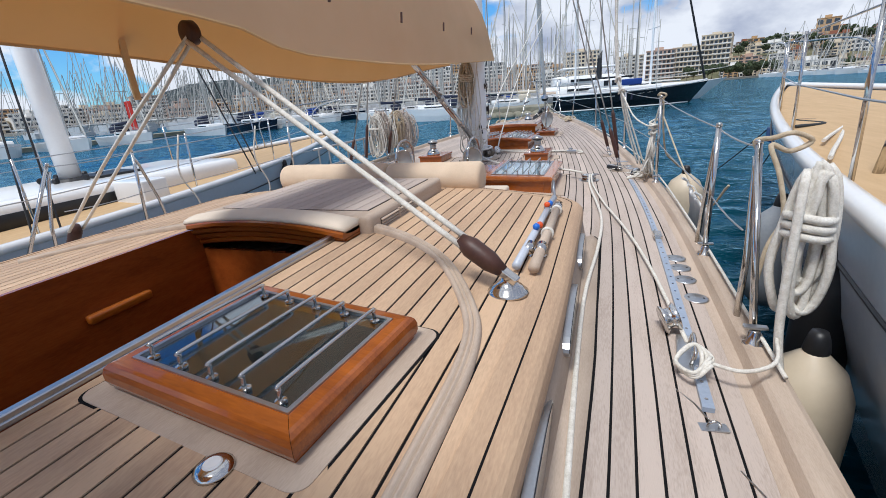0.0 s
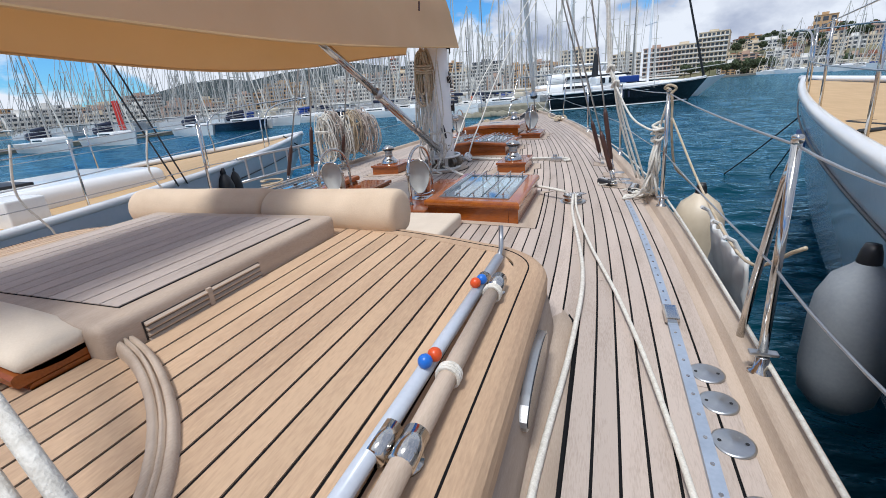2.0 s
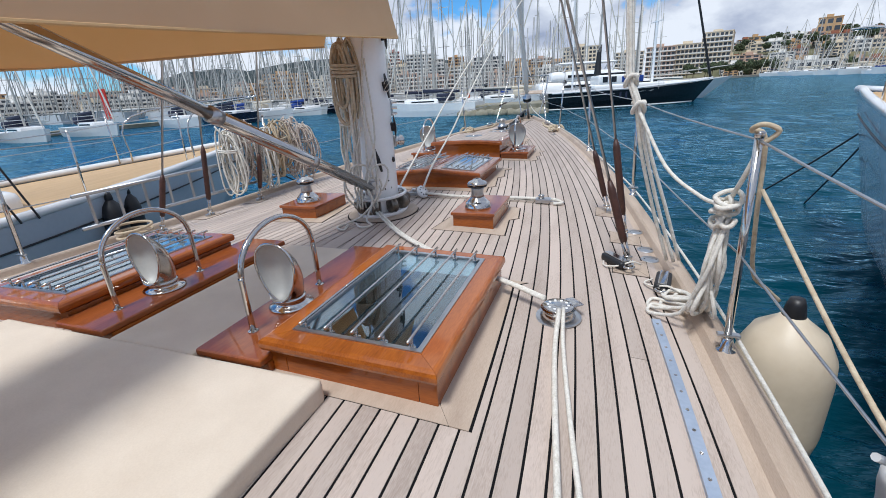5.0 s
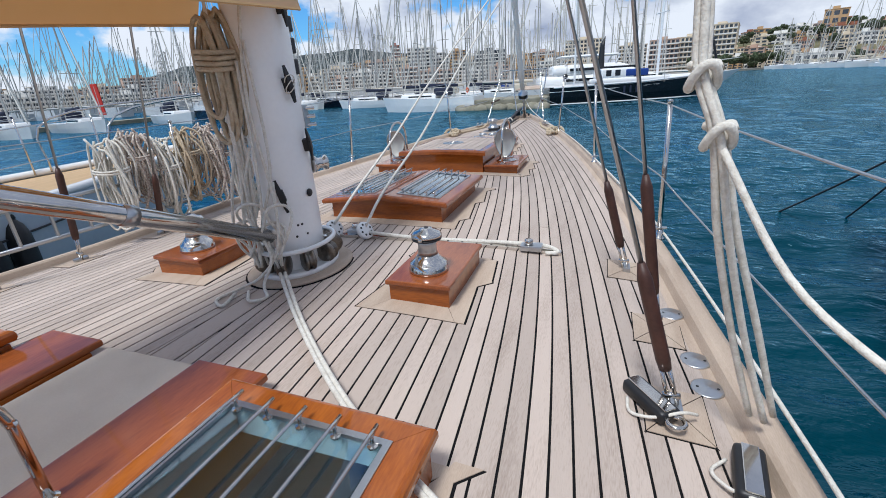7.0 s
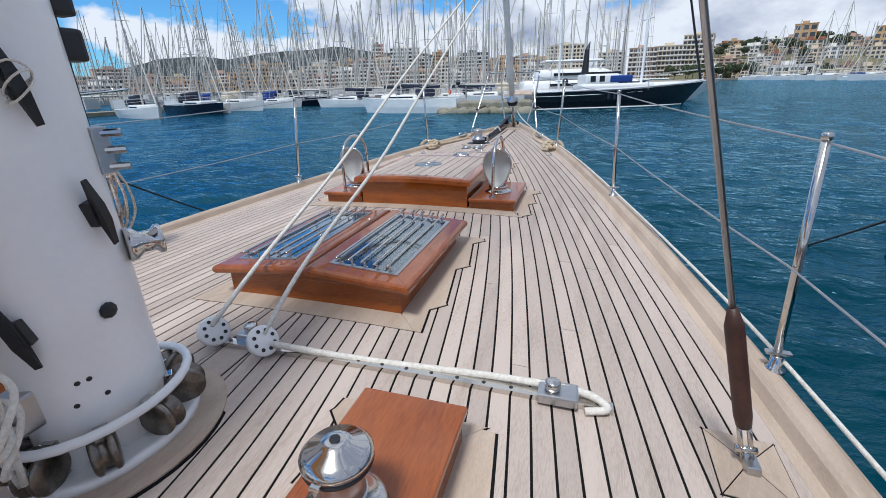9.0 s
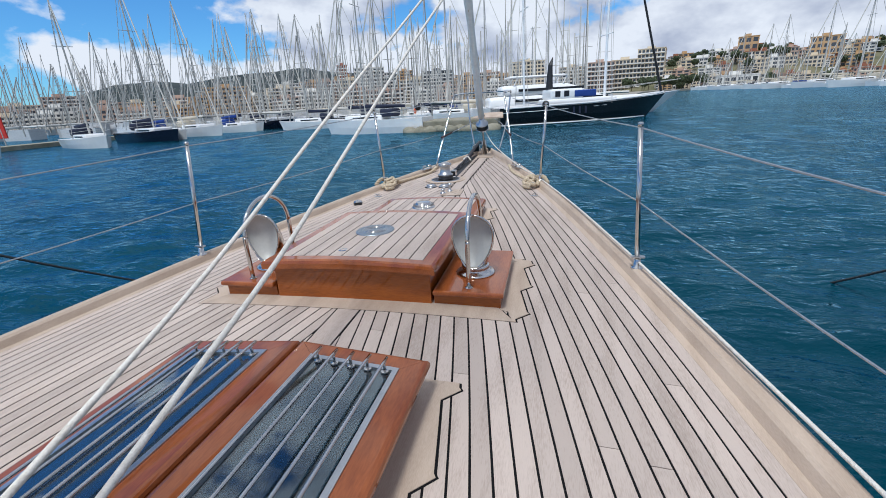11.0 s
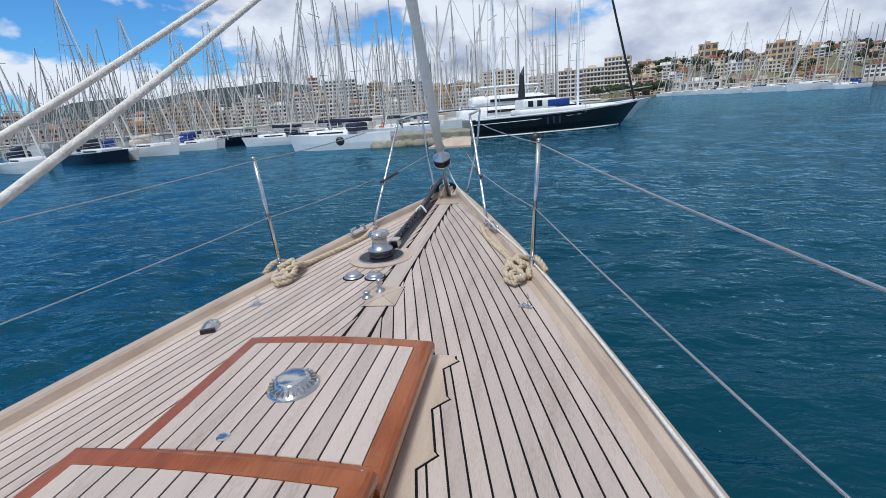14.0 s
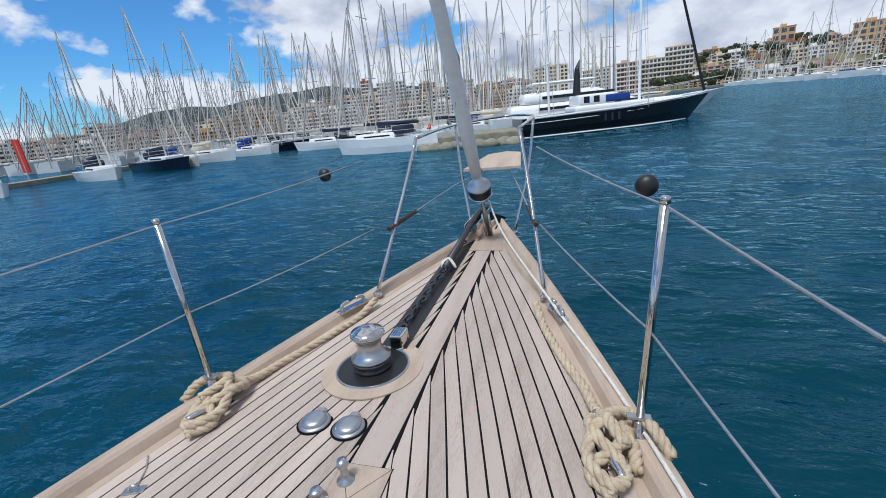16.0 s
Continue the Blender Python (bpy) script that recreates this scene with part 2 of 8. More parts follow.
# water: one sheet to the horizon, with short wind waves that die out with distance
def water_material():
    m = bpy.data.materials.new("harbour_water")
    m.use_nodes = True
    n, l = m.node_tree.nodes, m.node_tree.links
    n.remove(n["Principled BSDF"])
    body, gloss, mix, facing = n.new("ShaderNodeBsdfDiffuse"), n.new("ShaderNodeBsdfGlossy"), n.new("ShaderNodeMixShader"), n.new("ShaderNodeFresnel")
    gloss.inputs["Color"].default_value, gloss.inputs["Roughness"].default_value = (0.45, 0.79, 1.0, 1), 0.08
    facing.inputs["IOR"].default_value = 1.33
    l.new(facing.outputs["Fac"], mix.inputs["Fac"])
    l.new(body.outputs[0], mix.inputs[1])
    l.new(gloss.outputs[0], mix.inputs[2])
    l.new(mix.outputs[0], n["Material Output"].inputs["Surface"])
    tc = n.new("ShaderNodeTexCoord")
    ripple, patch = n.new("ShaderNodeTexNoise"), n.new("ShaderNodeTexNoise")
    mp = n.new("ShaderNodeMapping")
    mp.inputs["Rotation"].default_value, mp.inputs["Scale"].default_value = (0, 0, radians(14)), (1.0, 2.2, 1)
    l.new(tc.outputs["Object"], mp.inputs["Vector"])
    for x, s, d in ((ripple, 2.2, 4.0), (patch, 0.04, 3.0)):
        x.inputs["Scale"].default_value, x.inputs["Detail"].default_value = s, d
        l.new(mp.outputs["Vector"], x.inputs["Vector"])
    bp = n.new("ShaderNodeBump")
    bp.inputs["Strength"].default_value, bp.inputs["Distance"].default_value = 1.0, 0.10
    l.new(ripple.outputs["Fac"], bp.inputs["Height"])
    for node in (body, gloss, facing):
        l.new(bp.outputs["Normal"], node.inputs["Normal"])
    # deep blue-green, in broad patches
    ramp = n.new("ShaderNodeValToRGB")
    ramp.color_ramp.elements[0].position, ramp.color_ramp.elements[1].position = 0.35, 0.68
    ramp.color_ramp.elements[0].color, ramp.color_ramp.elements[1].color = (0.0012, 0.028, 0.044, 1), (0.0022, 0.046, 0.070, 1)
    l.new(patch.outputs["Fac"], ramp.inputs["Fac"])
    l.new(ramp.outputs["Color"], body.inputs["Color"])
    return m


def water_mesh(cx, cy, turns=640):
    radii = [1.0]
    while radii[-1] < 260:
        radii.append(radii[-1] * 1.0155)
    radii = np.array([0.01] + radii + [340, 500, 800, 1400, 2600])
    ang = 2 * np.pi * np.arange(turns) / turns
    r, a = np.meshgrid(radii, ang, indexing="ij")
    x, y = cx + r * np.cos(a), cy + r * np.sin(a)
    step = np.maximum(r * 0.0155, r * 2 * np.pi / turns)
    z = np.zeros_like(x)
    waves = np.random.default_rng(3)
    for k in range(54):
        length = 0.50 * (4.2 / 0.50) ** (k / 53)
        head = radians(104) + waves.normal(0, 0.5)
        slope = 0.042 * min(1.0, (1.1 / length) ** 0.7)
        keep = np.clip((length / step - 2.2) / 2.0, 0, 1) * np.clip((230 - r) / 120, 0, 1)
        ph = 2 * np.pi / length * (x * np.cos(head) + y * np.sin(head)) + waves.uniform(0, 6.28)
        z += keep * slope * length / 6.283 * (np.sin(ph) + 0.25 * np.cos(2 * ph))
    rows = len(radii)
    idx = np.arange(rows * turns).reshape(rows, turns)
    nxt = np.roll(idx, -1, axis=1)
    quads = np.stack((idx[:-1], idx[1:], nxt[1:], nxt[:-1]), axis=-1).reshape(-1, 4)
    me = bpy.data.meshes.new("water")
    me.vertices.add(rows * turns)
    me.vertices.foreach_set("co", np.stack((x, y, z), axis=-1).astype(np.float32).ravel())
    me.loops.add(quads.size)
    me.loops.foreach_set("vertex_index", quads.astype(np.int32).ravel())
    me.polygons.add(len(quads))
    me.polygons.foreach_set("loop_start", np.arange(0, quads.size, 4, dtype=np.int32))
    me.polygons.foreach_set("use_smooth", np.ones(len(quads), dtype=bool))
    me.update(calc_edges=True)
    me.validate()
    return me


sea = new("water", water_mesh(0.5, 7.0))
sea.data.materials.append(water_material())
tagged(sea, "rippled blue-green harbour water", "water", kind="structure")
sea.location = (0, 0, WATER)

# hull
bm = bmesh.new()
rows = []
ys = [Y_AFT + (Y_BOW - Y_AFT) * i / 60 for i in range(61)]
for y in ys:
    h = max(half_beam(y), 0.02)
    rows.append([bm.verts.new((s * h * k, y, z)) for s, k, z in
                 [(-1, 1, deck_z(h, y) - 0.01), (-1, 0.985, -0.6), (-1, 0.9, WATER - 0.3), (1, 0.9, WATER - 0.3), (1, 0.985, -0.6), (1, 1, deck_z(h, y) - 0.01)]])
for a, b in zip(rows, rows[1:]):
    for k in range(5):
        bm.faces.new((a[k], a[k + 1], b[k + 1], b[k]))
bm.faces.new(rows[0][::-1])
bm.faces.new(rows[-1])
tagged(part("hull", bm, GEL), "white painted hull of the classic yacht", "hull", kind="structure")

# deck: black caulking bed, with every teak plank laid on it
bm = bmesh.new()
rows = []
for y in ys:
    h = max(half_beam(y) - 0.03, 0.015)
    rows.append([bm.verts.new((h * k / 8, y, deck_z(h * k / 8, y) + 0.0012)) for k in range(-8, 9)])
for a, b in zip(rows, rows[1:]):
    for k in range(16):
        if a[k].co.y > 2.9 or a[k].co.y < -2.1 or max(abs(a[k].co.x), abs(a[k + 1].co.x)) > 1.0:
            bm.faces.new((a[k], a[k + 1], b[k + 1], b[k]))
deck = tagged(part("deck_floor", bm, CAULK), "black caulked bed of the teak deck", "deck", kind="structure")


def plank(inner, outer, y0, y1, x_min, parent, mat):
    """One curved plank that follows the deck's edge, on both sides' sign of inner/outer."""
    s = 1 if outer > 0 else -1
    bm = bmesh.new()
    rows = []
    n = max(3, int((y1 - y0) / 0.3))
    for i in range(n + 1):
        y = y0 + (y1 - y0) * i / n
        h = half_beam(y) - 0.16
        a, b = max(h - abs(outer), x_min), max(h - abs(inner), x_min)
        if b - a < 0.004:
            b = a + 0.004
        rows.append([bm.verts.new((s * x, y, deck_z(x, y) + dz)) for x, dz in ((a, -0.004), (a, 0.004), (b, 0.004), (b, -0.004))])
    for p, q in zip(rows, rows[1:]):
        for k in range(3):
            bm.faces.new((p[k], p[k + 1], q[k + 1], q[k]))
    bm.faces.new(rows[0])
    bm.faces.new(rows[-1][::-1])
    return part("plank", bm, mat, parent)


def plank_end(offset):
    """Where the offset line of the deck's edge meets the king plank."""
    y = Y_BOW
    while y > 0 and half_beam(y) - 0.16 - offset < 0.075:
        y -= 0.02
    return y


rng = random.Random(4)
for s in (-1, 1):
    for k in range(31):
        a, b = k * PLANK, (k + 1) * PLANK - 0.0095
        y1 = plank_end(a)
        y0 = -3.9 if k < 21 else 3.0
        if k >= 21:
            plank(s * a, s * b, -3.9, -2.05, 0.079, deck, TEAK)
        cuts = [y0] + ([rng.uniform(2.5, 6.5)] if k % 2 else []) + ([rng.uniform(8.5, 11.5)] if k % 3 else []) + [y1]
        cuts = [c for c in cuts if c <= y1]
        for c, d in zip(cuts, cuts[1:]):
            if d - c > 0.2:
                plank(s * a, s * b, c, d - (0.004 if d < y1 else 0), 0.079, deck, TEAK)

# king plank
bm = bmesh.new()
rows = [[bm.verts.new((x, y, deck_z(0, y) + z)) for x, z in ((-0.069, -0.004), (-0.069, 0.005), (0.069, 0.005), (0.069, -0.004))] for y in [4.6 + 0.3 * i for i in range(41)]]
for a, b in zip(rows, rows[1:]):
    for k in range(3):
        bm.faces.new((a[k], a[k + 1], b[k + 1], b[k]))
part("king_plank", bm, TEAK, deck, "wide pale teak plank along the centreline")

# toe rail: a covering board with a raised rounded cap, each side
for s in (-1, 1):
    bm = bmesh.new()
    rows = []
    for y in [Y_AFT + (Y_BOW - 0.05 - Y_AFT) * i / 90 for i in range(91)]:
        h = max(half_beam(y), 0.05)
        z = deck_z(h, y)
        w = min(0.165, h - 0.01)
        prof = [(h - w, -0.004), (h - w, 0.005), (h - w * 0.72, 0.008), (h - w * 0.60, 0.05), (h - w * 0.5, 0.064), (h - 0.02, 0.062), (h + 0.004, 0.05), (h + 0.006, -0.03)]
        rows.append([bm.verts.new((s * x, y, deck_z(x, y) + dz)) for x, dz in prof])
    for a, b in zip(rows, rows[1:]):
        for k in range(7):
            bm.faces.new((a[k], a[k + 1], b[k + 1], b[k]))
    bm.faces.new(rows[0])
    bm.faces.new(rows[-1][::-1])
    tagged(part("trim_toe_rail", bm, TEAK_TRIM), "raised pale teak toe rail along the deck edge", "rail", kind="structure")

# ---- coachroof ----
def roof_z(x):
    return 0.285 + 0.026 * (1.8 ** 2 - x * x)


def roof_side(y):
    return 1.80 if y > 2.4 else 1.80 - 0.035 * (2.4 - y) ** 1.2


def roof_outline(inset=0.0, n=10):
    """Starboard side from aft, round the front corner, to the centre line."""
    pts = [(roof_side(y) - inset, y) for y in [-2.0 + 5.9 * i / 24 for i in range(25)]]
    cx, cy, r = 1.80 - 0.32, 3.90, 0.32
    for i in range(1, n + 1):
        a = math.pi / 2 * i / n
        pts.append((cx + (r - inset) * math.cos(a), cy + (r - inset) * math.sin(a) - 0.02 * math.sin(a)))
    for i in range(1, 9):
        x = cx * (1 - i / 8)
        pts.append((x, 4.36 - 0.0725 * x * x - inset))
    return pts


HATCH_X0, HATCH_X1, HATCH_Y1 = -0.62, 0.50, 2.78
house = tagged(new("coachroof"), "low teak-decked coachroof with rounded edges and oval portlights", "deckhouse")

# walls and rounded teak margin, starboard and port in one sweep
def roof_sweep(profile, name, mat, label="", smooth=True):
    bm = bmesh.new()
    rings = []
    outlines = [roof_outline(o) for o, _ in profile]
    count = len(outlines[0])
    for i in list(range(count)):
        rings.append([(outlines[k][i][0], outlines[k][i][1], z) for k, (_, z) in enumerate(profile)])
    rings += [[(-x, y, z) for x, y, z in ring] for ring in rings[-2::-1]]
    rows = [[bm.verts.new((x, y, z + (roof_z(x) - roof_z(1.8)) * (1 if z > 0.2 else 0))) for x, y, z in ring] for ring in rings]
    for a, b in zip(rows, rows[1:]):
        for k in range(len(profile) - 1):
            bm.faces.new((a[k], a[k + 1], b[k + 1], b[k]))
    return part(name, bm, mat, house, label, smooth)


WALL_CREAM = material("weathered_teak_coaming", (0.42, 0.335, 0.27), 0.7, dark=(0.29, 0.22, 0.17), scale=2, stretch=(6, 1, 6), grain=40, bump=0.2)
roof_sweep([(-0.040, -0.12), (-0.034, 0.03), (-0.006, 0.17), (0.02, 0.19)], "wall", WALL_CREAM, "weathered teak coachroof side")
roof_sweep([(0.03, 0.18), (-0.006, 0.185), (-0.008, 0.238), (-0.002, 0.262), (0.012, 0.277), (0.030, 0.2855), (0.040, 0.2868), (0.09, 0.290), (0.138, 0.2915), (0.139, 0.278)], "margin_board", TEAK_WARM, "thick rounded teak edge plank", False)

roof_sweep([(0.070, 0.2835), (0.070, 0.2905), (0.076, 0.2906), (0.076, 0.2835)], "seam", CAULK)

# roof bed in black caulking, open over the companionway
bm = bmesh.new()
xs = [-1.7 + 0.085 * i for i in range(41)]
xs = sorted(set([x for x in xs] + [HATCH_X0, HATCH_X1]))
yy = sorted(set([-2.0 + 0.2 * i for i in range(32)] + [HATCH_Y1]))
grid = {}


def roof_front(x):
    x = abs(x)
    return 4.36 - 0.0725 * x * x - 0.125 if x < 1.48 else 3.88 + math.sqrt(max(0.0, 0.195 ** 2 - (x - 1.48) ** 2))


for x0, x1 in zip(xs, xs[1:]):
    for y0, y1 in zip(yy, yy[1:]):
        mx, my = (x0 + x1) / 2, (y0 + y1) / 2
        if HATCH_X0 < mx < HATCH_X1 and my < HATCH_Y1 or abs(mx) > roof_side(my) - 0.06:
            continue
        ya, yb = min(y1, roof_front(x0)), min(y1, roof_front(x1))
        if ya <= y0 or yb <= y0:
            continue
        vs = []
        for x, y in ((x0, y0), (x1, y0), (x1, yb), (x0, ya)):
            key = (round(x, 4), round(y, 4))
            if key not in grid:
                grid[key] = bm.verts.new((x, y, roof_z(x) + 0.001))
            vs.append(grid[key])
        bm.faces.new(vs)
part("roof_bed", bm, CAULK, house)


def roof_plank(x0, x1, y0, y1):
    bm = bmesh.new()
    a, b = x0 + 0.0045, x1 - 0.0045
    rows = []
    for i in range(9):
        f = i / 8
        row = []
        for x, dz in ((a, 0.0), (a, 0.005), (b, 0.005), (b, 0.0)):
            yy_ = y0 + (min(y1, roof_front(x)) - y0) * f
            xx = max(-(roof_side(yy_) - 0.121), min(roof_side(yy_) - 0.121, x))
            row.append(bm.verts.new((xx, yy_, roof_z(x) + dz)))
        rows.append(row)
    for p, q in zip(rows, rows[1:]):
        for k in range(3):
            bm.faces.new((p[k], p[k + 1], q[k + 1], q[k]))
    bm.faces.new(rows[0])
    bm.faces.new(rows[-1][::-1])
    part("plank", bm, TEAK_WARM, house)


for k in range(-21, 21):
    x0, x1 = k * 0.0835, (k + 1) * 0.0835
    if k in (-21, 20):
        continue
    x0, x1 = (-1.72 if k == -20 else x0), (1.72 if k == 19 else x1)
    y0 = HATCH_Y1 if (x0 > HATCH_X0 - 0.05 and x1 < HATCH_X1 + 0.05) else -1.95
    roof_plank(x0, x1, y0, 4.4)

# pale boards laid on the deck along the coachroof, with a caulked edge
roof_sweep([(-0.02, 0.0075), (-0.125, 0.0025), (-0.1255, -0.008)], "deck_board", TEAK_TRIM, "pale teak board along the coachroof foot")
roof_sweep([(-0.12, 0.0012), (-0.136, 0.0010)], "deck_seam", CAULK)

# oval portlights in the starboard side
PORT_GLASS = material("dark_portlight_glass", (0.02, 0.024, 0.032), 0.06, dark=(0.012, 0.014, 0.02), spec=0.7)
def portlight(y, length):
    t = thing("portlight", "dark oval portlight with a chrome rim in the coachroof side", "window", "portlights", (roof_side(y) + 0.026, y, 0.118))
    for name, a, b, mat, off in (("rim", length / 2, 0.078, STEEL_SATIN, 0.008), ("pane", length / 2 - 0.012, 0.068, PORT_GLASS, 0.011)):
        bm = bmesh.new()
        front = [bm.verts.new((off, a * math.cos(u), b * math.sin(u))) for u in (2 * math.pi * i / 32 for i in range(32))]
        rear = [bm.verts.new((-0.02, v.co.y, v.co.z)) for v in front]
        bm.faces.new(front)
        bm.faces.new(rear[::-1])
        for i in range(32):
            bm.faces.new((front[i], front[(i + 1) % 32], rear[(i + 1) % 32], rear[i]))
        part(name, bm, mat, t)


for y, length in ((0.55, 0.72), (1.56, 0.74), (2.54, 0.62), (3.42, 0.52)):
    portlight(y, length)

# raised teak box on the roof, with louvred vents
def raised_box():
    t = tagged(new("raised_hatch_house"), "raised teak-topped house with rounded edges and louvred vents", "deckhouse")
    x1, y0, y1, z0, z1 = 0.66, 2.86, 4.09, 0.33, 0.475
    bm = bmesh.new()
    box(bm, -x1, x1, y0, y1, z0, z1 - 0.004, 0.035, 4)
    part("body", bm, TEAK_TRIM, t, smooth=True)
    n = 13
    w = (2 * x1 - 0.16) / n
    for i in range(n):
        bm = bmesh.new()
        a = -x1 + 0.08 + i * w
        box(bm, a + 0.003, a + w - 0.003, y0 + 0.12, y1 - 0.10, z1 - 0.004, z1 + 0.002)
        part("plank", bm, TEAK, t)
    bm = bmesh.new()
    box(bm, -x1 + 0.078, x1 - 0.078, y0 + 0.118, y1 - 0.098, z1 - 0.0045, z1 - 0.0015)
    part("seam_bed", bm, CAULK, t)
    for s in (1, -1):
        bm = bmesh.new()
        box(bm, min(s * (x1 - 0.01), s * (x1 + 0.002)), max(s * (x1 - 0.01), s * (x1 + 0.002)), 2.98, 3.50, 0.352, 0.428)
        vent = part("vent_frame", bm, BLACK, t, "dark louvred vent")
        for k in range(4):
            bm = bmesh.new()
            box(bm, -0.008, 0.008, 2.985, 3.495, -0.004, 0.004)
            bmesh.ops.rotate(bm, verts=bm.verts, matrix=Matrix.Rotation(s * 0.6, 3, "Y"))
            bmesh.ops.translate(bm, verts=bm.verts, vec=(s * (x1 + 0.004), 0, 0.362 + k * 0.019))
            part("slat", bm, TEAK_TRIM, vent)
    bm = bmesh.new()
    box(bm, x1 - 0.0, x1 + 0.012, 3.225, 3.245, 0.35, 0.43)
    part("divider", bm, TEAK_TRIM, t)


raised_box()

# curved moulding on the roof round the companionway
bm = bmesh.new()
bend = smooth_path([(1.54, 0.2, 0), (1.555, 1.31, 0), (1.545, 1.85, 0), (1.45, 2.17, 0), (1.18, 2.60, 0), (0.84, 2.85, 0), (0.5, 2.95, 0), (0.0, 2.98, 0), (-0.5, 2.95, 0), (-0.84, 2.85, 0), (-1.18, 2.60, 0), (-1.45, 2.17, 0)], 6)
rows = []
for i, p in enumerate(bend):
    d = (bend[min(i + 1, len(bend) - 1)] - bend[max(i - 1, 0)]).normalized()
    nrm = Vector((d.y, -d.x, 0))
    h = 0.022 + 0.05 * max(0.0, 1 - abs(p.x) / 1.2) ** 1.0
    row = []
    for o, z in ((0.042, 0.0), (0.040, 0.6), (0.030, 0.95), (0.016, 1.0), (0.012, 0.55), (0.007, 0.55), (0.004, 1.05), (-0.004, 1.05), (-0.007, 0.55), (-0.012, 0.55), (-0.016, 1.0), (-0.030, 0.95), (-0.040, 0.6), (-0.042, 0.0)):
        q = p + nrm * o * 0.78
        row.append(bm.verts.new((q.x, q.y, roof_z(q.x) + 0.004 + z * h)))
    rows.append(row)
for a, b in zip(rows, rows[1:]):
    for k in range(len(a) - 1):
        bm.faces.new((a[k], a[k + 1], b[k + 1], b[k]))
bm.faces.new(rows[0])
bm.faces.new(rows[-1][::-1])
tagged(part("trim_moulding", bm, TEAK_TRIM, smooth=True), "curved grooved pale moulding on the coachroof", "moulding", kind="structure")

# companionway: mahogany-lined well with a padded forward coaming, slide rail and grab rails
def companionway():
    t = tagged(new("companionway"), "open companionway lined with varnished mahogany", "companionway")
    x0, x1, y0, y1, zf = HATCH_X0, HATCH_X1, -2.0, HATCH_Y1, -1.15
    for name, b in (("wall_panel", (x0 - 0.03, x0, y0, y1, zf, roof_z(x0) + 0.03)), ("wall_panel", (x1, x1 + 0.03, y0, y1, zf, roof_z(x1) - 0.02)),
                    ("wall_panel", (x0, x1, y1, y1 + 0.03, zf, 0.24)), ("wall_panel", (x0 - 0.03, x1 + 0.03, y0 - 0.03, y0, zf, roof_z(0))), ("floor_board", (x0, x1, y0, y1, zf - 0.03, zf))):
        bm = bmesh.new()
        box(bm, *b)
        part(name, bm, MAHOG_DEEP, t)
    bm = bmesh.new()
    box(bm, x0 + 0.004, x0 + 0.05, 1.97, 2.33, 0.09, 0.145, 0.02, 3)
    part("grab_handle", bm, MAHOG_Y, t, "varnished wooden grab handle", True)
    bm = bmesh.new()
    box(bm, x0 - 0.10, x0 - 0.03, -1.2, 1.55, roof_z(x0) + 0.01, roof_z(x0) + 0.06, 0.02, 3)
    part("hand_rail", bm, MAHOG_Y, t, "varnished mahogany rail beside the opening", True)
    bm = bmesh.new()
    for z, w in ((0.385, 0.0), (0.405, 0.025)):
        box(bm, x1 - 0.055 + w, x1 + 0.0, -0.6, y1 - 0.02, z - 0.02, z, 0.004, 1)
    rail = part("slide_rail", bm, STEEL_SATIN, t, "brushed metal slide rail")
    # stepped mahogany front under a padded arch
    for k, (z, d) in enumerate(((0.27, 0.0), (0.31, 0.02), (0.35, 0.045), (0.39, 0.075))):
        bm = bmesh.new()
        n = 16
        rows = []
        for i in range(n + 1):
            x = x0 + 0.02 + (x1 + 0.06 - x0) * i / n
            bow = 0.05 * (1 - ((x - (x0 + x1) / 2) / 0.6) ** 2)
            rows.append([bm.verts.new((x, y, zz + bow)) for y, zz in ((y1 - 0.02 - d, z), (y1 - 0.03 - d, z + 0.01), (y1 - 0.03 - d, z + 0.030), (y1 - 0.02 - d, z + 0.037), (y1 + 0.12, z + 0.037), (y1 + 0.12, z))])
        for a, b in zip(rows, rows[1:]):
            for j in range(6):
                bm.faces.new((a[j], a[(j + 1) % 6], b[(j + 1) % 6], b[j]))
        bm.faces.new(rows[0])
        bm.faces.new(rows[-1][::-1])
        part("coaming_strip", bm, MAHOG, t)
    bm = bmesh.new()
    rows = []
    for i in range(21):
        x = x0 - 0.02 + (x1 + 0.10 - x0) * i / 20
        bow = 0.05 * (1 - ((x - (x0 + x1) / 2) / 0.62) ** 2)
        rows.append([bm.verts.new((x, y1 + 0.02 + 0.11 * math.cos(a), 0.435 + bow + 0.032 * math.sin(a))) for a in (2 * math.pi * j / 12 for j in range(12))])
    for a, b in zip(rows, rows[1:]):
        for j in range(12):
            bm.faces.new((a[j], a[(j + 1) % 12], b[(j + 1) % 12], b[j]))
    bm.faces.new(rows[0])
    bm.faces.new(rows[-1][::-1])
    part("padded_top", bm, PAD, t, "beige padded cover", True)


companionway()

# ---- hatches, boxes and vents ----
def glass_material():
    m = bpy.data.materials.new("skylight_glass")
    m.use_nodes = True
    n, l = m.node_tree.nodes, m.node_tree.links
    b = n["Principled BSDF"]
    b.inputs["Base Color"].default_value = (0.62, 0.72, 0.74, 1)
    b.inputs["Roughness"].default_value, b.inputs["IOR"].default_value = 0.02, 1.5
    b.inputs["Transmission Weight"].default_value = 1.0
    # tinted double glazing mirrors the sky
    b.inputs["Coat Weight"].default_value, b.inputs["Coat IOR"].default_value, b.inputs["Coat Roughness"].default_value = 1.0, 1.65, 0.01
    b.inputs["Coat Tint"].default_value = (0.82, 0.93, 1.0, 1)
    return m


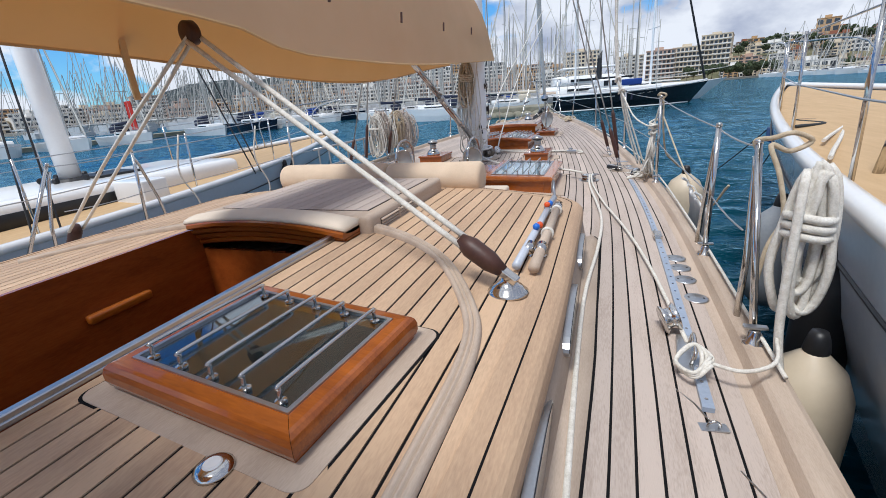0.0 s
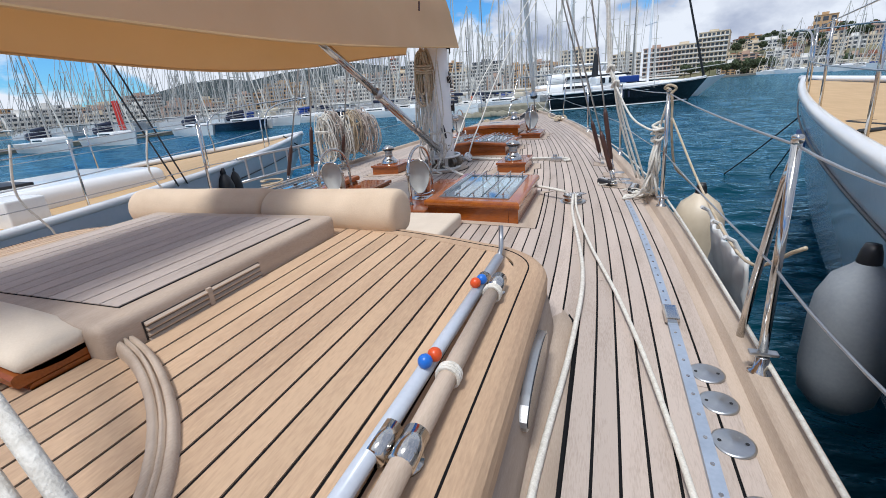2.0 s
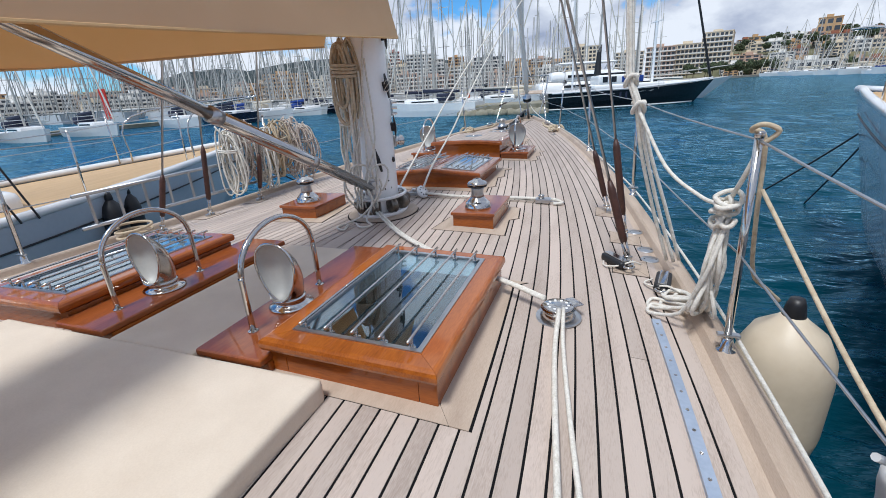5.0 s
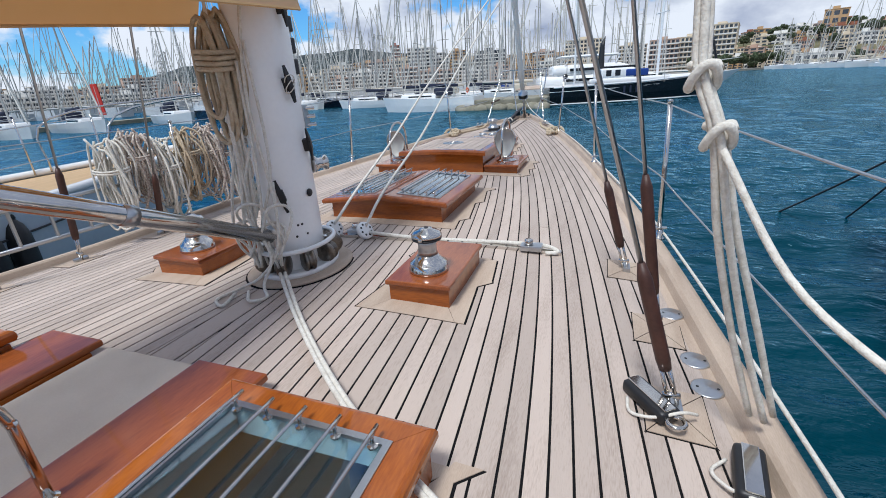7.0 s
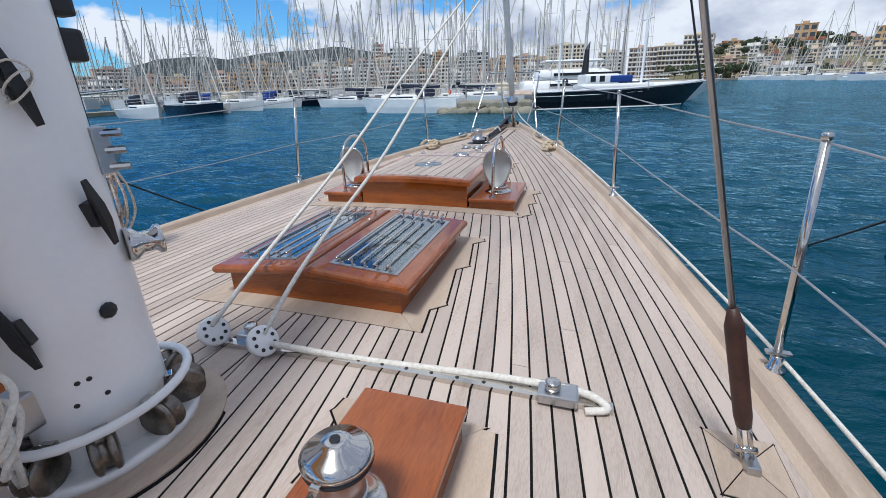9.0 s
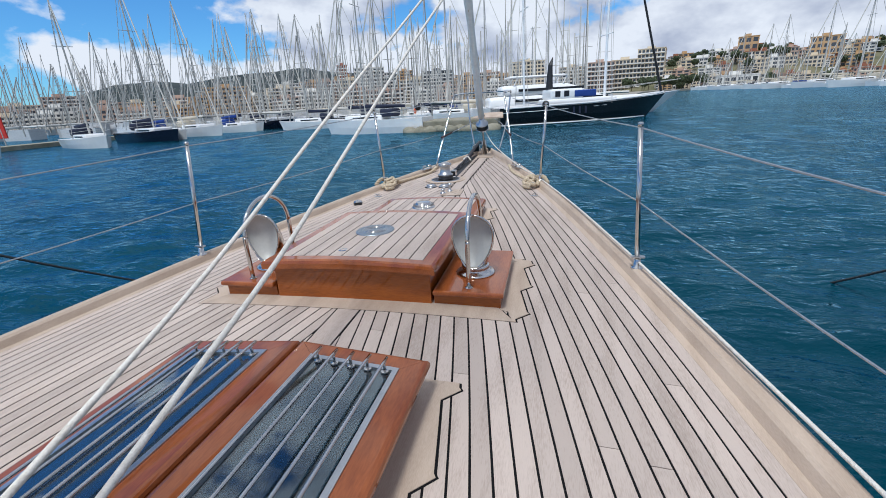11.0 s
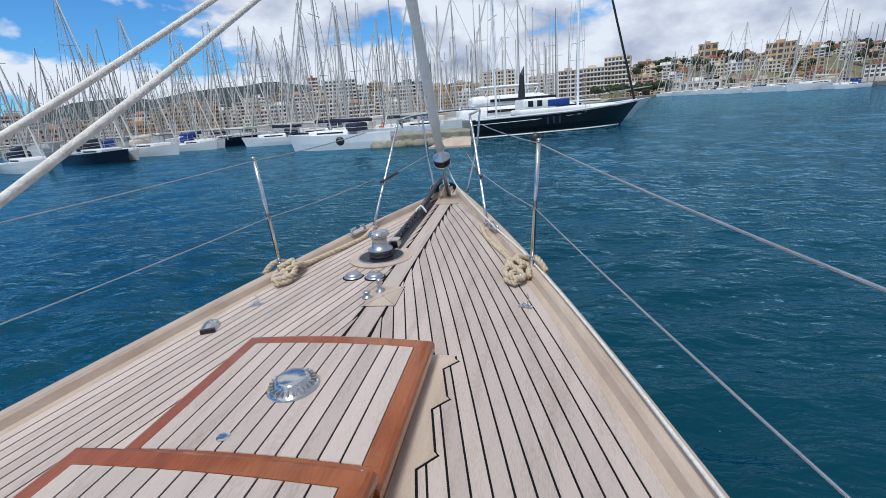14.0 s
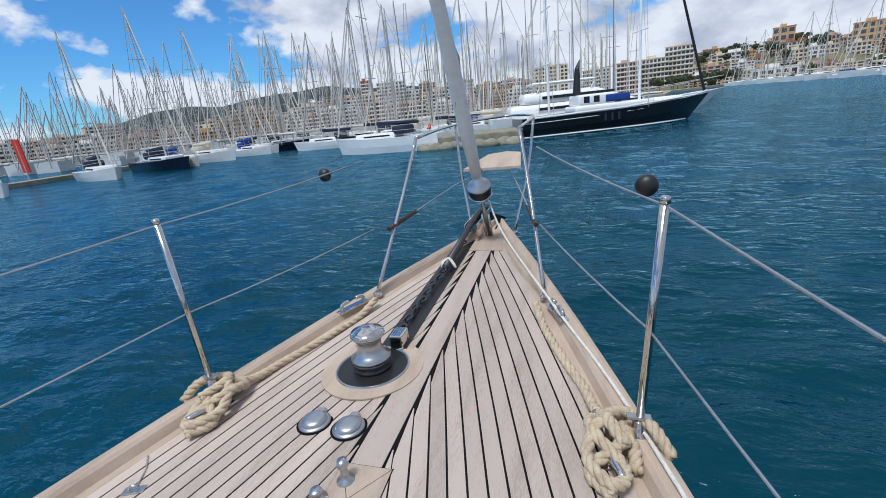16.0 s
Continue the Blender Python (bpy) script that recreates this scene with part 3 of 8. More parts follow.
GLASS = glass_material()
VENT_PAINT = material("vent_paint", (0.50, 0.50, 0.47), 0.45, dark=(0.42, 0.42, 0.40), scale=6, grain=60)
DISC_METAL = material("weathered_disc_metal", (0.40, 0.45, 0.49), 0.34, 1.0, dark=(0.27, 0.31, 0.34), scale=12, grain=90, bump=0.1)
CABIN_GREY = material("pale_cabin_lining", (0.55, 0.56, 0.54), 0.5, dark=(0.46, 0.47, 0.45), scale=3, spec=0.2)
# near-black colour stands in for the shade inside the cabin below the glass
CABIN_SHADE = material("painted_cabin_shade", (0.020, 0.018, 0.016), 0.8, dark=(0.008, 0.007, 0.006), scale=3, spec=0.1)


def glazed_lid(t, x0, x1, y0, y1, z, frame=0.085, bars=5, thick=0.05, tilt=0.0, mat=MAHOG, inner=CABIN_SHADE, rim=0.022):
    """A varnished frame with a steel-rimmed pane and a row of guard bars, sloping by tilt along x."""
    dz = lambda x: (x - (x0 + x1) / 2) * tilt
    def put(name, bx, m, label="", bevel=0.0, parent=None, smooth=False):
        bm = bmesh.new()
        box(bm, *bx, bevel, 3)
        for v in bm.verts:
            v.co.z += dz(v.co.x)
        return part(name, bm, m, parent or t, label, smooth)
    f = frame
    profile = [(0.006, -thick), (0.0, -thick * 0.75), (0.0, -thick * 0.42), (0.005, -thick * 0.18), (0.014, -0.003), (0.024, 0.0), (f, 0.0), (f, -thick)]
    ring = lambda o: ((x0 + o, y0 + o), (x1 - o, y0 + o), (x1 - o, y1 - o), (x0 + o, y1 - o))
    for k in range(4):
        bm = bmesh.new()
        ends = []
        for c, e in ((k, 1), ((k + 1) % 4, -1)):
            row = []
            for o, h in profile:
                x, y = ring(o)[c]
                nx, ny = ring(o)[(k + 1) % 4] if e > 0 else ring(o)[k]
                ln = math.hypot(nx - x, ny - y)
                x, y = x + (nx - x) / ln * 0.0008, y + (ny - y) / ln * 0.0008
                row.append(bm.verts.new((x, y, z + h + dz(x))))
            ends.append(row)
        for j in range(len(profile)):
            jj = (j + 1) % len(profile)
            bm.faces.new((ends[0][j], ends[0][jj], ends[1][jj], ends[1][j]))
        bm.faces.new(ends[0])
        bm.faces.new(ends[1][::-1])
        part("frame", bm, mat, t)
    for b in ((x0 + f, x1 - f, y0 + f, y0 + f + rim), (x0 + f, x1 - f, y1 - f - rim, y1 - f), (x0 + f, x0 + f + rim, y0 + f + rim, y1 - f - rim), (x1 - f - rim, x1 - f, y0 + f + rim, y1 - f - rim)):
        put("rim", (*b, z - 0.01, z + 0.006), STEEL_SATIN)
    pane = put("pane", (x0 + f + rim - 0.004, x1 - f - rim + 0.004, y0 + f + rim - 0.004, y1 - f - rim + 0.004, z - 0.014, z - 0.004), GLASS, "clear skylight glass")
    pane.visible_shadow = False
    # shallow block whose near-black colour paints the unlit depth under the pane
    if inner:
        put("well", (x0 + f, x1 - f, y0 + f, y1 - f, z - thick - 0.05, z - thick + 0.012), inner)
    for i in range(bars):
        x = x0 + f + 0.05 + (x1 - x0 - 2 * f - 0.1) * i / (bars - 1)
        zz = z + dz(x)
        bm = bmesh.new()
        tube(bm, smooth_path([(x, y0 + f + 0.03, zz), (x, y0 + f + 0.032, zz + 0.035), (x, y0 + f + 0.06, zz + 0.045), (x, y1 - f - 0.06, zz + 0.045), (x, y1 - f - 0.032, zz + 0.035), (x, y1 - f - 0.03, zz)], 4), 0.0062, 8)
        bar = part("guard_bar", bm, STEEL, t, "", True)
        for yf in (y0 + f + 0.03, y1 - f - 0.03):
            bm = bmesh.new()
            lathe(bm, [(0.016, 0), (0.016, 0.006), (0.008, 0.008)], (x, yf, zz - 0.002), 12)
            part("foot", bm, STEEL, bar)


def aft_skylight():
    t = tagged(new("roof_skylight"), "varnished mahogany skylight with steel guard bars on the coachroof", "skylight", "glazed deck hatches")
    x0, x1, y0, y1 = 0.645, 1.345, 1.345, 1.94
    base = None
    for name, grow, lift, mat in (("base_board", 0.056, 0.0105, TEAK_TRIM), ("seam", 0.064, 0.0075, CAULK)):
        bm = bmesh.new()
        rim, r = [], 0.045
        for cx, cy, a0 in ((x1 + grow - r, y1 + grow - r, 0), (x0 - grow + r, y1 + grow - r, 90), (x0 - grow + r, y0 - grow + r, 180), (x1 + grow - r, y0 - grow + r, 270)):
            rim += [(cx + r * math.cos(radians(a0 + 15 * i)), cy + r * math.sin(radians(a0 + 15 * i))) for i in range(7)]
        low_, top_ = ([bm.verts.new((x, y, roof_z(x) + h)) for x, y in rim] for h in (0.0, lift))
        mid_ = bm.verts.new(((x0 + x1) / 2, (y0 + y1) / 2, roof_z((x0 + x1) / 2) + lift))
        n = len(rim)
        for k in range(n):
            bm.faces.new((low_[k], low_[(k + 1) % n], top_[(k + 1) % n], top_[k]))
            bm.faces.new((top_[k], top_[(k + 1) % n], mid_))
        made = part(name, bm, mat, base or t)
        base = base or made
    bm = bmesh.new()
    box(bm, x0 + 0.012, x1 - 0.012, y0 + 0.012, y1 - 0.012, roof_z(x1) - 0.01, roof_z(1.0) + 0.016, 0.004, 2)
    part("body", bm, MAHOG, t)
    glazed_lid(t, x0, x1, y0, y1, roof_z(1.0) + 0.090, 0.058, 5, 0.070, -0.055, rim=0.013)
    t.matrix_world = Matrix.Translation((0.985, 1.625, 0)) @ Matrix.Rotation(radians(-5), 4, "Z") @ Matrix.Translation((-0.995, -1.642, 0))


aft_skylight()


def margin_piece(t, rows):
    """A board on deck between an inner and an outer line, over a caulked edge; rows hold (y, inner x, outer x)."""
    side = 1 if rows[0][2] > rows[0][1] else -1
    for name, mat, lift, grow in (("seam", CAULK, 0.0055, 0.010), ("board", TEAK_TRIM, 0.0085, -0.001)):
        bm = bmesh.new()
        ring = [[bm.verts.new((x, y, deck_z(x, y) + dz)) for x, dz in ((p, lift - 0.012), (p, lift), (q + side * grow, lift), (q + side * grow, lift - 0.012))] for y, p, q in rows]
        for g, h in zip(ring, ring[1:]):
            for k in range(3):
                bm.faces.new((g[k], g[k + 1], h[k + 1], h[k]))
        bm.faces.new(ring[0])
        bm.faces.new(ring[-1][::-1])
        part(name, bm, mat, t)


def deck_margin(x0, x1, y0, y1, w=0.075, wy=0.13):
    """Pale mitred teak boards laid round a box on deck; the deck planks are nibbed into the side boards."""
    t = tagged(new("margin_frame"), "pale mitred teak boards laid round a deck box", "trim", kind="structure")
    o = ((x0 - w, y0 - wy), (x1 + w, y0 - wy), (x1 + w, y1 + w), (x0 - w, y1 + w))
    i = ((x0, y0), (x1, y0), (x1, y1), (x0, y1))
    for k in (0, 2):
        a, b, c, d = o[k], o[(k + 1) % 4], i[(k + 1) % 4], i[k]
        for name, mat, lift, grow in (("seam", CAULK, 0.0055, 0.009), ("board", TEAK_TRIM, 0.0085, -0.002)):
            bm = bmesh.new()
            cx, cy = (a[0] + b[0] + c[0] + d[0]) / 4, (a[1] + b[1] + c[1] + d[1]) / 4
            vs = []
            for x, y in (a, b, c, d):
                vx, vy = x - cx, y - cy
                ln = math.hypot(vx, vy)
                vs.append((x + vx / ln * grow, y + vy / ln * grow))
            n = 8
            top = [[], []]
            for j in range(n + 1):
                f = j / n
                for e, (p, q) in enumerate(((vs[0], vs[1]), (vs[3], vs[2]))):
                    x, y = p[0] + (q[0] - p[0]) * f, p[1] + (q[1] - p[1]) * f
                    top[e].append(bm.verts.new((x, y, deck_z(x, y) + lift)))
            for j in range(n):
                bm.faces.new((top[0][j], top[0][j + 1], top[1][j + 1], top[1][j]))
            r = bmesh.ops.extrude_face_region(bm, geom=bm.faces[:])
            bmesh.ops.translate(bm, verts=[v for v in r["geom"] if isinstance(v, bmesh.types.BMVert)], vec=(0, 0, -0.012))
            part(name, bm, mat, t)
    for s, edge in ((1, x1), (-1, -x0)):
        rows, last = [], None
        y = y0 - wy
        while y < y1 + w:
            inner = edge + w * max(0.0, (y0 - y) / wy if wy > 0 else 0.0, (y - y1) / w)
            free = half_beam(y) - 0.16 - (edge + w)
            j = math.floor(free / PLANK - 0.5)
            outer = half_beam(y) - 0.16 - (j + 0.5) * PLANK
            if last is not None and j != last:
                rows.append((y + 0.045, s * inner, s * outer))
                y += 0.06
                last = j
                continue
            rows.append((y, s * inner, s * max(outer, inner + 0.004)))
            last = j
            y += 0.03
        margin_piece(t, rows)


def cowl_vent(t, x, y, z, k):
    """A chrome cowl vent on a turned base, its upright egg-shaped mouth painted pale inside; k is its size."""
    m = pose(x, y, z) @ Matrix.Scale(k, 4)
    bm = bmesh.new()
    lathe(bm, [(0.098, 0.0), (0.100, 0.006), (0.092, 0.012), (0.070, 0.020), (0.066, 0.03), (0.070, 0.034), (0.070, 0.046), (0.060, 0.05)], (0, 0, 0), 32)
    bmesh.ops.transform(bm, matrix=m, verts=bm.verts)
    part("vent_collar", bm, STEEL, t, "", True)
    bm = bmesh.new()
    rings = []
    for i in range(13):
        f = i / 12
        a = f * radians(86)
        c = Vector((0, -0.060 * f ** 1.8, 0.045 + 0.135 * f ** 0.9))
        rx, ry = 0.062 + 0.036 * f ** 1.1, 0.062 + 0.074 * f ** 1.1
        rings.append([bm.verts.new(m @ (c + Vector((rx * math.cos(u) * (1 + 0.27 * f * math.sin(u)), ry * math.sin(u) * math.cos(a), ry * math.sin(u) * math.sin(a))))) for u in (2 * math.pi * j / 28 for j in range(28))])
    for a, b in zip(rings, rings[1:]):
        for j in range(28):
            bm.faces.new((a[j], a[(j + 1) % 28], b[(j + 1) % 28], b[j]))
    cowl = part("cowl", bm, STEEL, t, "polished steel vent cowl", True)
    lip = [m @ Vector((0.0985 * math.cos(u) * (1 + 0.27 * math.sin(u)), -0.0605, 0.18 + 0.137 * math.sin(u))) for u in (2 * math.pi * j / 28 for j in range(28))]
    bm = bmesh.new()
    tube(bm, lip, 0.006 * k, 6, closed=True)
    part("lip", bm, STEEL, cowl, "", True)
    bm = bmesh.new()
    rows = [[bm.verts.new(m @ Vector((0.097 * math.cos(u) * (1 + 0.27 * math.sin(u)) * q, -0.060 - dy, 0.18 + 0.135 * math.sin(u) * q))) for u in (2 * math.pi * j / 28 for j in range(28))] for q, dy in ((1.0, 0.003), (0.97, -0.006), (0.90, -0.022), (0.75, -0.038), (0.45, -0.048), (0.15, -0.050))]
    for a, b in zip(rows, rows[1:]):
        for j in range(28):
            bm.faces.new((a[j], a[(j + 1) % 28], b[(j + 1) % 28], b[j]))
    bm.faces.new(rows[-1])
    part("mouth", bm, VENT_PAINT, cowl, "pale grey painted hollow of the mouth", True)


def hoop(t, x, y0, y1, z, h, lean=0.0):
    bm = bmesh.new()
    pts = [(x, y0, z), (x, y0, z + h * 0.55)]
    for i in range(9):
        a = math.pi * (1 - i / 8)
        pts.append((x + lean, (y0 + y1) / 2 + (y1 - y0) / 2 * math.cos(a), z + h * 0.55 + h * 0.45 * math.sin(a)))
    pts += [(x, y1, z + h * 0.55), (x, y1, z)]
    tube(bm, smooth_path(pts, 3), 0.0135, 10)
    bar = part("guard_hoop", bm, STEEL, t, "polished steel hoop over the vent", True)
    for y in (y0, y1):
        bm = bmesh.new()
        lathe(bm, [(0.024, 0), (0.024, 0.006), (0.015, 0.01)], (x, y, z - 0.001), 14)
        part("foot", bm, STEEL, bar)


def side_hatch(s):
    """The long glazed hatch beside the centre pad; s = 1 to starboard."""
    t = tagged(new("deck_hatch"), "varnished mahogany deck hatch with glass, guard bars and a cowl vent", "hatch", "glazed deck hatches")
    def sx(a, b):
        return (a, b) if s > 0 else (-b, -a)
    x0, x1 = sx(0.64, 1.43)
    zb = deck_z(1.43, 6) - 0.02
    # panel at deck level, coloured near-black in place of the shaded cabin below
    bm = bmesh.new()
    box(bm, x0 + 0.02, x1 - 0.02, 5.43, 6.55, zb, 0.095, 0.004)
    part("cabin_shade_panel", bm, CABIN_SHADE, t, "near-black panel painted as the unlit cabin under the glass")
    for bx in ((x0 + 0.018, x0 + 0.094, 5.428, 6.552), (x1 - 0.094, x1 - 0.018, 5.428, 6.552), (x0 + 0.095, x1 - 0.095, 5.428, 5.485), (x0 + 0.095, x1 - 0.095, 6.485, 6.552)):
        bm = bmesh.new()
        box(bm, *bx, zb - 0.002, 0.172, 0.004)
        part("side_board", bm, MAHOG, t)
    for bx in ((x0 + 0.096, x0 + 0.104, 5.495, 6.475), (x1 - 0.104, x1 - 0.096, 5.495, 6.475), (x0 + 0.096, x1 - 0.096, 5.486, 5.494), (x0 + 0.096, x1 - 0.096, 6.476, 6.484)):
        bm = bmesh.new()
        box(bm, *bx, 0.097, 0.205)
        part("lining", bm, CABIN_GREY, t, "pale grey painted lining")
    a, b = sx(0.30, 0.66)
    bm = bmesh.new()
    box(bm, a + 0.03, b, 5.40, 6.66, deck_z(0.3, 6) - 0.03, 0.115, 0.006)
    part("shelf_body", bm, MAHOG_Y, t)
    bm = bmesh.new()
    box(bm, a, b, 5.36, 6.72, 0.115, 0.15, 0.012, 3)
    part("shelf", bm, MAHOG_DARK, t, "glossy dark red mahogany shelf")
    glazed_lid(t, x0, x1, 5.39, 6.58, 0.225, 0.10, 5, 0.055, -0.03 * s, MAHOG_Y, None)
    cowl_vent(t, s * 0.455, 5.83, 0.15, 1.13)
    hoop(t, s * 0.455, 5.55, 6.08, 0.15, 0.47)


side_hatch(1)
side_hatch(-1)
deck_margin(0.66, 1.41, 5.45, 6.53, 0.07, 0.10)

# cushions
def bolster(x0, x1, y, z, r):
    bm = bmesh.new()
    n, rows = 28, []
    for i in range(n + 1):
        f = i / n
        x = x0 + (x1 - x0) * f
        e = min(f, 1 - f) * (x1 - x0)
        k = math.sqrt(max(0.0, 1 - max(0.0, 1 - e / 0.05) ** 2)) * 0.08 + 0.92
        if i in (0, n):
            k = 0.90
        row = []
        for j in range(20):
            a = 2 * math.pi * j / 20
            w = r * k * (1 + 0.02 * noise.noise(Vector((x * 4, a * 2, 0))))
            row.append(bm.verts.new((x, y + w * 1.05 * math.cos(a), z + r * 0.85 + max(-0.80 * r, w * math.sin(a)))))
        rows.append(row)
    for a, b in zip(rows, rows[1:]):
        for j in range(20):
            bm.faces.new((a[j], a[(j + 1) % 20], b[(j + 1) % 20], b[j]))
    bm.faces.new(rows[0])
    bm.faces.new(rows[-1][::-1])
    ob = tagged(part("bolster_cushion", bm, CUSHION, smooth=True), "plump cream towelling bolster lying on the coachroof edge", "cushion", "sunbed cushions")
    sub = ob.modifiers.new("soft", "SUBSURF")
    sub.levels = sub.render_levels = 1


bolster(-1.12, 0.07, 4.33, 0.315, 0.135)
bolster(0.07, 0.97, 4.31, 0.305, 0.14)


def pad(x0, x1, y0, y1, z0, z1, label):
    bm = bmesh.new()
    box(bm, x0, x1, y0, y1, z0, z1, 0.03, 4)
    ob = tagged(part("sun_pad", bm, PAD, smooth=True), label, "cushion", "sunbed cushions")
    bm = bmesh.new()
    tube(bm, [(x0 + 0.012, y0 + 0.012, z1 - 0.012), (x1 - 0.012, y0 + 0.012, z1 - 0.012), (x1 - 0.012, y1 - 0.012, z1 - 0.012), (x0 + 0.012, y1 - 0.012, z1 - 0.012)], 0.006, 6, closed=True)
    part("piping", bm, PAD, ob, "", True)


pad(-1.0, 0.98, 4.50, 5.34, 0.03, 0.145, "flat cream sunbed pad laid before the coachroof")
pad(-0.26, 0.285, 5.345, 6.72, 0.062, 0.125, "long cream pad lying between the two deck hatches")

# winch boxes
def winch_box(s, x0, x1, y0, y1):
    t = tagged(new("winch_box"), "varnished mahogany box bolted to the deck under a winch", "box", "winch boxes by the mast")
    zb = min(deck_z(x0, y0), deck_z(x1, y0)) - 0.01
    top = 0.185
    bm = bmesh.new()
    box(bm, x0 + 0.015, x1 - 0.015, y0 + 0.02, y1 - 0.02, zb, top - 0.028, 0.004)
    part("body", bm, MAHOG, t)
    bm = bmesh.new()
    box(bm, x0, x1, y0, y1, top - 0.028, top, 0.01, 3)
    part("lid", bm, MAHOG_DARK, t)
    deck_margin(x0 + 0.02, x1 - 0.02, y0 + 0.02, y1 - 0.02)
    w = thing("winch", "polished chrome self-tailing winch on a mahogany box", "winch", "deck winches", ((x0 + x1) / 2, y0 + 0.19, top))
    for name, prof, mat in (("base", [(0.112, 0), (0.112, 0.018), (0.105, 0.03), (0.104, 0.05), (0.096, 0.052), (0.062, 0.092), (0.058, 0.1)], STEEL),
                            ("drum", [(0.058, 0.1), (0.052, 0.125), (0.052, 0.16), (0.06, 0.182)], STEEL_SATIN),
                            ("feeder_ring", [(0.06, 0.182), (0.083, 0.188), (0.085, 0.196), (0.066, 0.2)], BLACK),
                            ("top", [(0.066, 0.2), (0.086, 0.206), (0.086, 0.216), (0.07, 0.232), (0.04, 0.242), (0.032, 0.252), (0.018, 0.253)], STEEL)):
        bm = bmesh.new()
        lathe(bm, prof, (0, 0, 0), 32)
        part(name, bm, mat, w, "", True)
    bm = bmesh.new()
    box(bm, -0.012, 0.012, -0.1, -0.03, 0.2, 0.212, 0.003)
    part("feeder_arm", bm, STEEL, w)
    bm = bmesh.new()
    lathe(bm, [(0.013, 0), (0.013, 0.004)], (0, 0, 0.252), 8)
    part("socket", bm, BLACK, w)


winch_box(1, 0.76, 1.14, 7.54, 8.20)
winch_box(-1, -1.02, -0.60, 7.54, 8.12)

# butterfly skylight ahead of the mast
def butterfly():
    t = tagged(new("butterfly_skylight"), "double varnished mahogany skylight with glass and guard bars", "skylight", "glazed deck hatches")
    x0, x1, y0, y1 = -0.49, 0.675, 8.81, 9.96
    cx = (x0 + x1) / 2
    bm = bmesh.new()
    box(bm, x0 + 0.05, x1 - 0.06, y0 + 0.06, y1 - 0.05, deck_z(0.7, 9) - 0.02, 0.228, 0.004)
    part("body", bm, MAHOG, t)
    bm = bmesh.new()
    v = [(x0 + 0.05, 0.224), (x1 - 0.06, 0.224), (x1 - 0.06, 0.240), (cx, 0.287), (x0 + 0.05, 0.240)]
    a = [bm.verts.new((x, y0 + 0.061, z)) for x, z in v]
    b = [bm.verts.new((x, y1 - 0.051, z)) for x, z in v]
    bm.faces.new(a)
    bm.faces.new(b[::-1])
    for k in range(5):
        bm.faces.new((a[k], a[(k + 1) % 5], b[(k + 1) % 5], b[k]))
    part("gable", bm, MAHOG, t)
    glazed_lid(t, cx + 0.006, x1 + 0.012, y0, y1, 0.300, 0.10, 5, 0.045, -0.085, MAHOG_DARK, CABIN_SHADE)
    glazed_lid(t, x0 - 0.012, cx - 0.006, y0, y1, 0.300, 0.10, 5, 0.045, 0.085, MAHOG_DARK, CABIN_SHADE)
    deck_margin(x0 + 0.05, x1 - 0.06, y0 + 0.06, y1 - 0.05, 0.12, 0.13)


butterfly()

# forward hatch house with two vent boxes and a second lower hatch
def teak_lid(t, x0, x1, y0, y1, z, f=0.085, bow=0.02, planks=11):
    cx, hw = (x0 + x1) / 2, (x1 - x0) / 2
    zz = lambda x: z + bow * (1 - ((x - cx) / hw) ** 2)
    def curved(name, b, mat, z0, z1, n=10, round_aft=0.004, round_fore=0.004, round_port=0.0, round_star=0.0):
        bm = bmesh.new()
        rows = []
        xs_ = [b[0] + (b[1] - b[0]) * i / n for i in range(n + 1)]
        drops = [0.0] * (n + 1)
        for edge, r, way in ((0, round_port, 1), (-1, round_star, -1)):
            if r:
                e = xs_[edge]
                add = [(e, r), (e + way * 0.3 * r, 0.3 * r), (e + way * r, 0.0)]
                pairs = [p for p in zip(xs_, drops) if p[0] != e] + add
                pairs.sort()
                xs_, drops = [p[0] for p in pairs], [p[1] for p in pairs]
        for x, drop in zip(xs_, drops):
            top = z1 - drop
            ra, rf = round_aft, round_fore
            rows.append([bm.verts.new((x, y, zz(x) + dz)) for y, dz in ((b[2], z0), (b[2], min(top, z1 - ra)), (b[2] + 0.3 * ra, min(top, z1 - 0.3 * ra)), (b[2] + ra, top), (b[3] - rf, top), (b[3] - 0.3 * rf, min(top, z1 - 0.3 * rf)), (b[3], min(top, z1 - rf)), (b[3], z0))])
        for p, q in zip(rows, rows[1:]):
            for j in range(8):
                bm.faces.new((p[j], p[(j + 1) % 8], q[(j + 1) % 8], q[j]))
        bm.faces.new(rows[0])
        bm.faces.new(rows[-1][::-1])
        return part(name, bm, mat, t)
    R = 0.022
    curved("frame", (x0, x1, y0, y0 + f), MAHOG_DARK, -0.055, 0, 10, R, 0.002, R, R)
    curved("frame", (x0, x1, y1 - f, y1), MAHOG_DARK, -0.055, 0, 10, 0.002, R, R, R)
    curved("frame", (x0, x0 + f, y0 + f, y1 - f), MAHOG_DARK, -0.055, 0, 2, 0.001, 0.001, R, 0.0)
    curved("frame", (x1 - f, x1, y0 + f, y1 - f), MAHOG_DARK, -0.055, 0, 2, 0.001, 0.001, 0.0, R)
    curved("seam_bed", (x0 + f, x1 - f, y0 + f, y1 - f), CAULK, -0.03, -0.004)
    w = (x1 - x0 - 2 * f) / planks
    for i in range(planks):
        a = x0 + f + i * w
        curved("plank", (a + 0.004, a + w - 0.004, y0 + f + 0.002, y1 - f - 0.002), TEAK, -0.006, 0.001, 2)


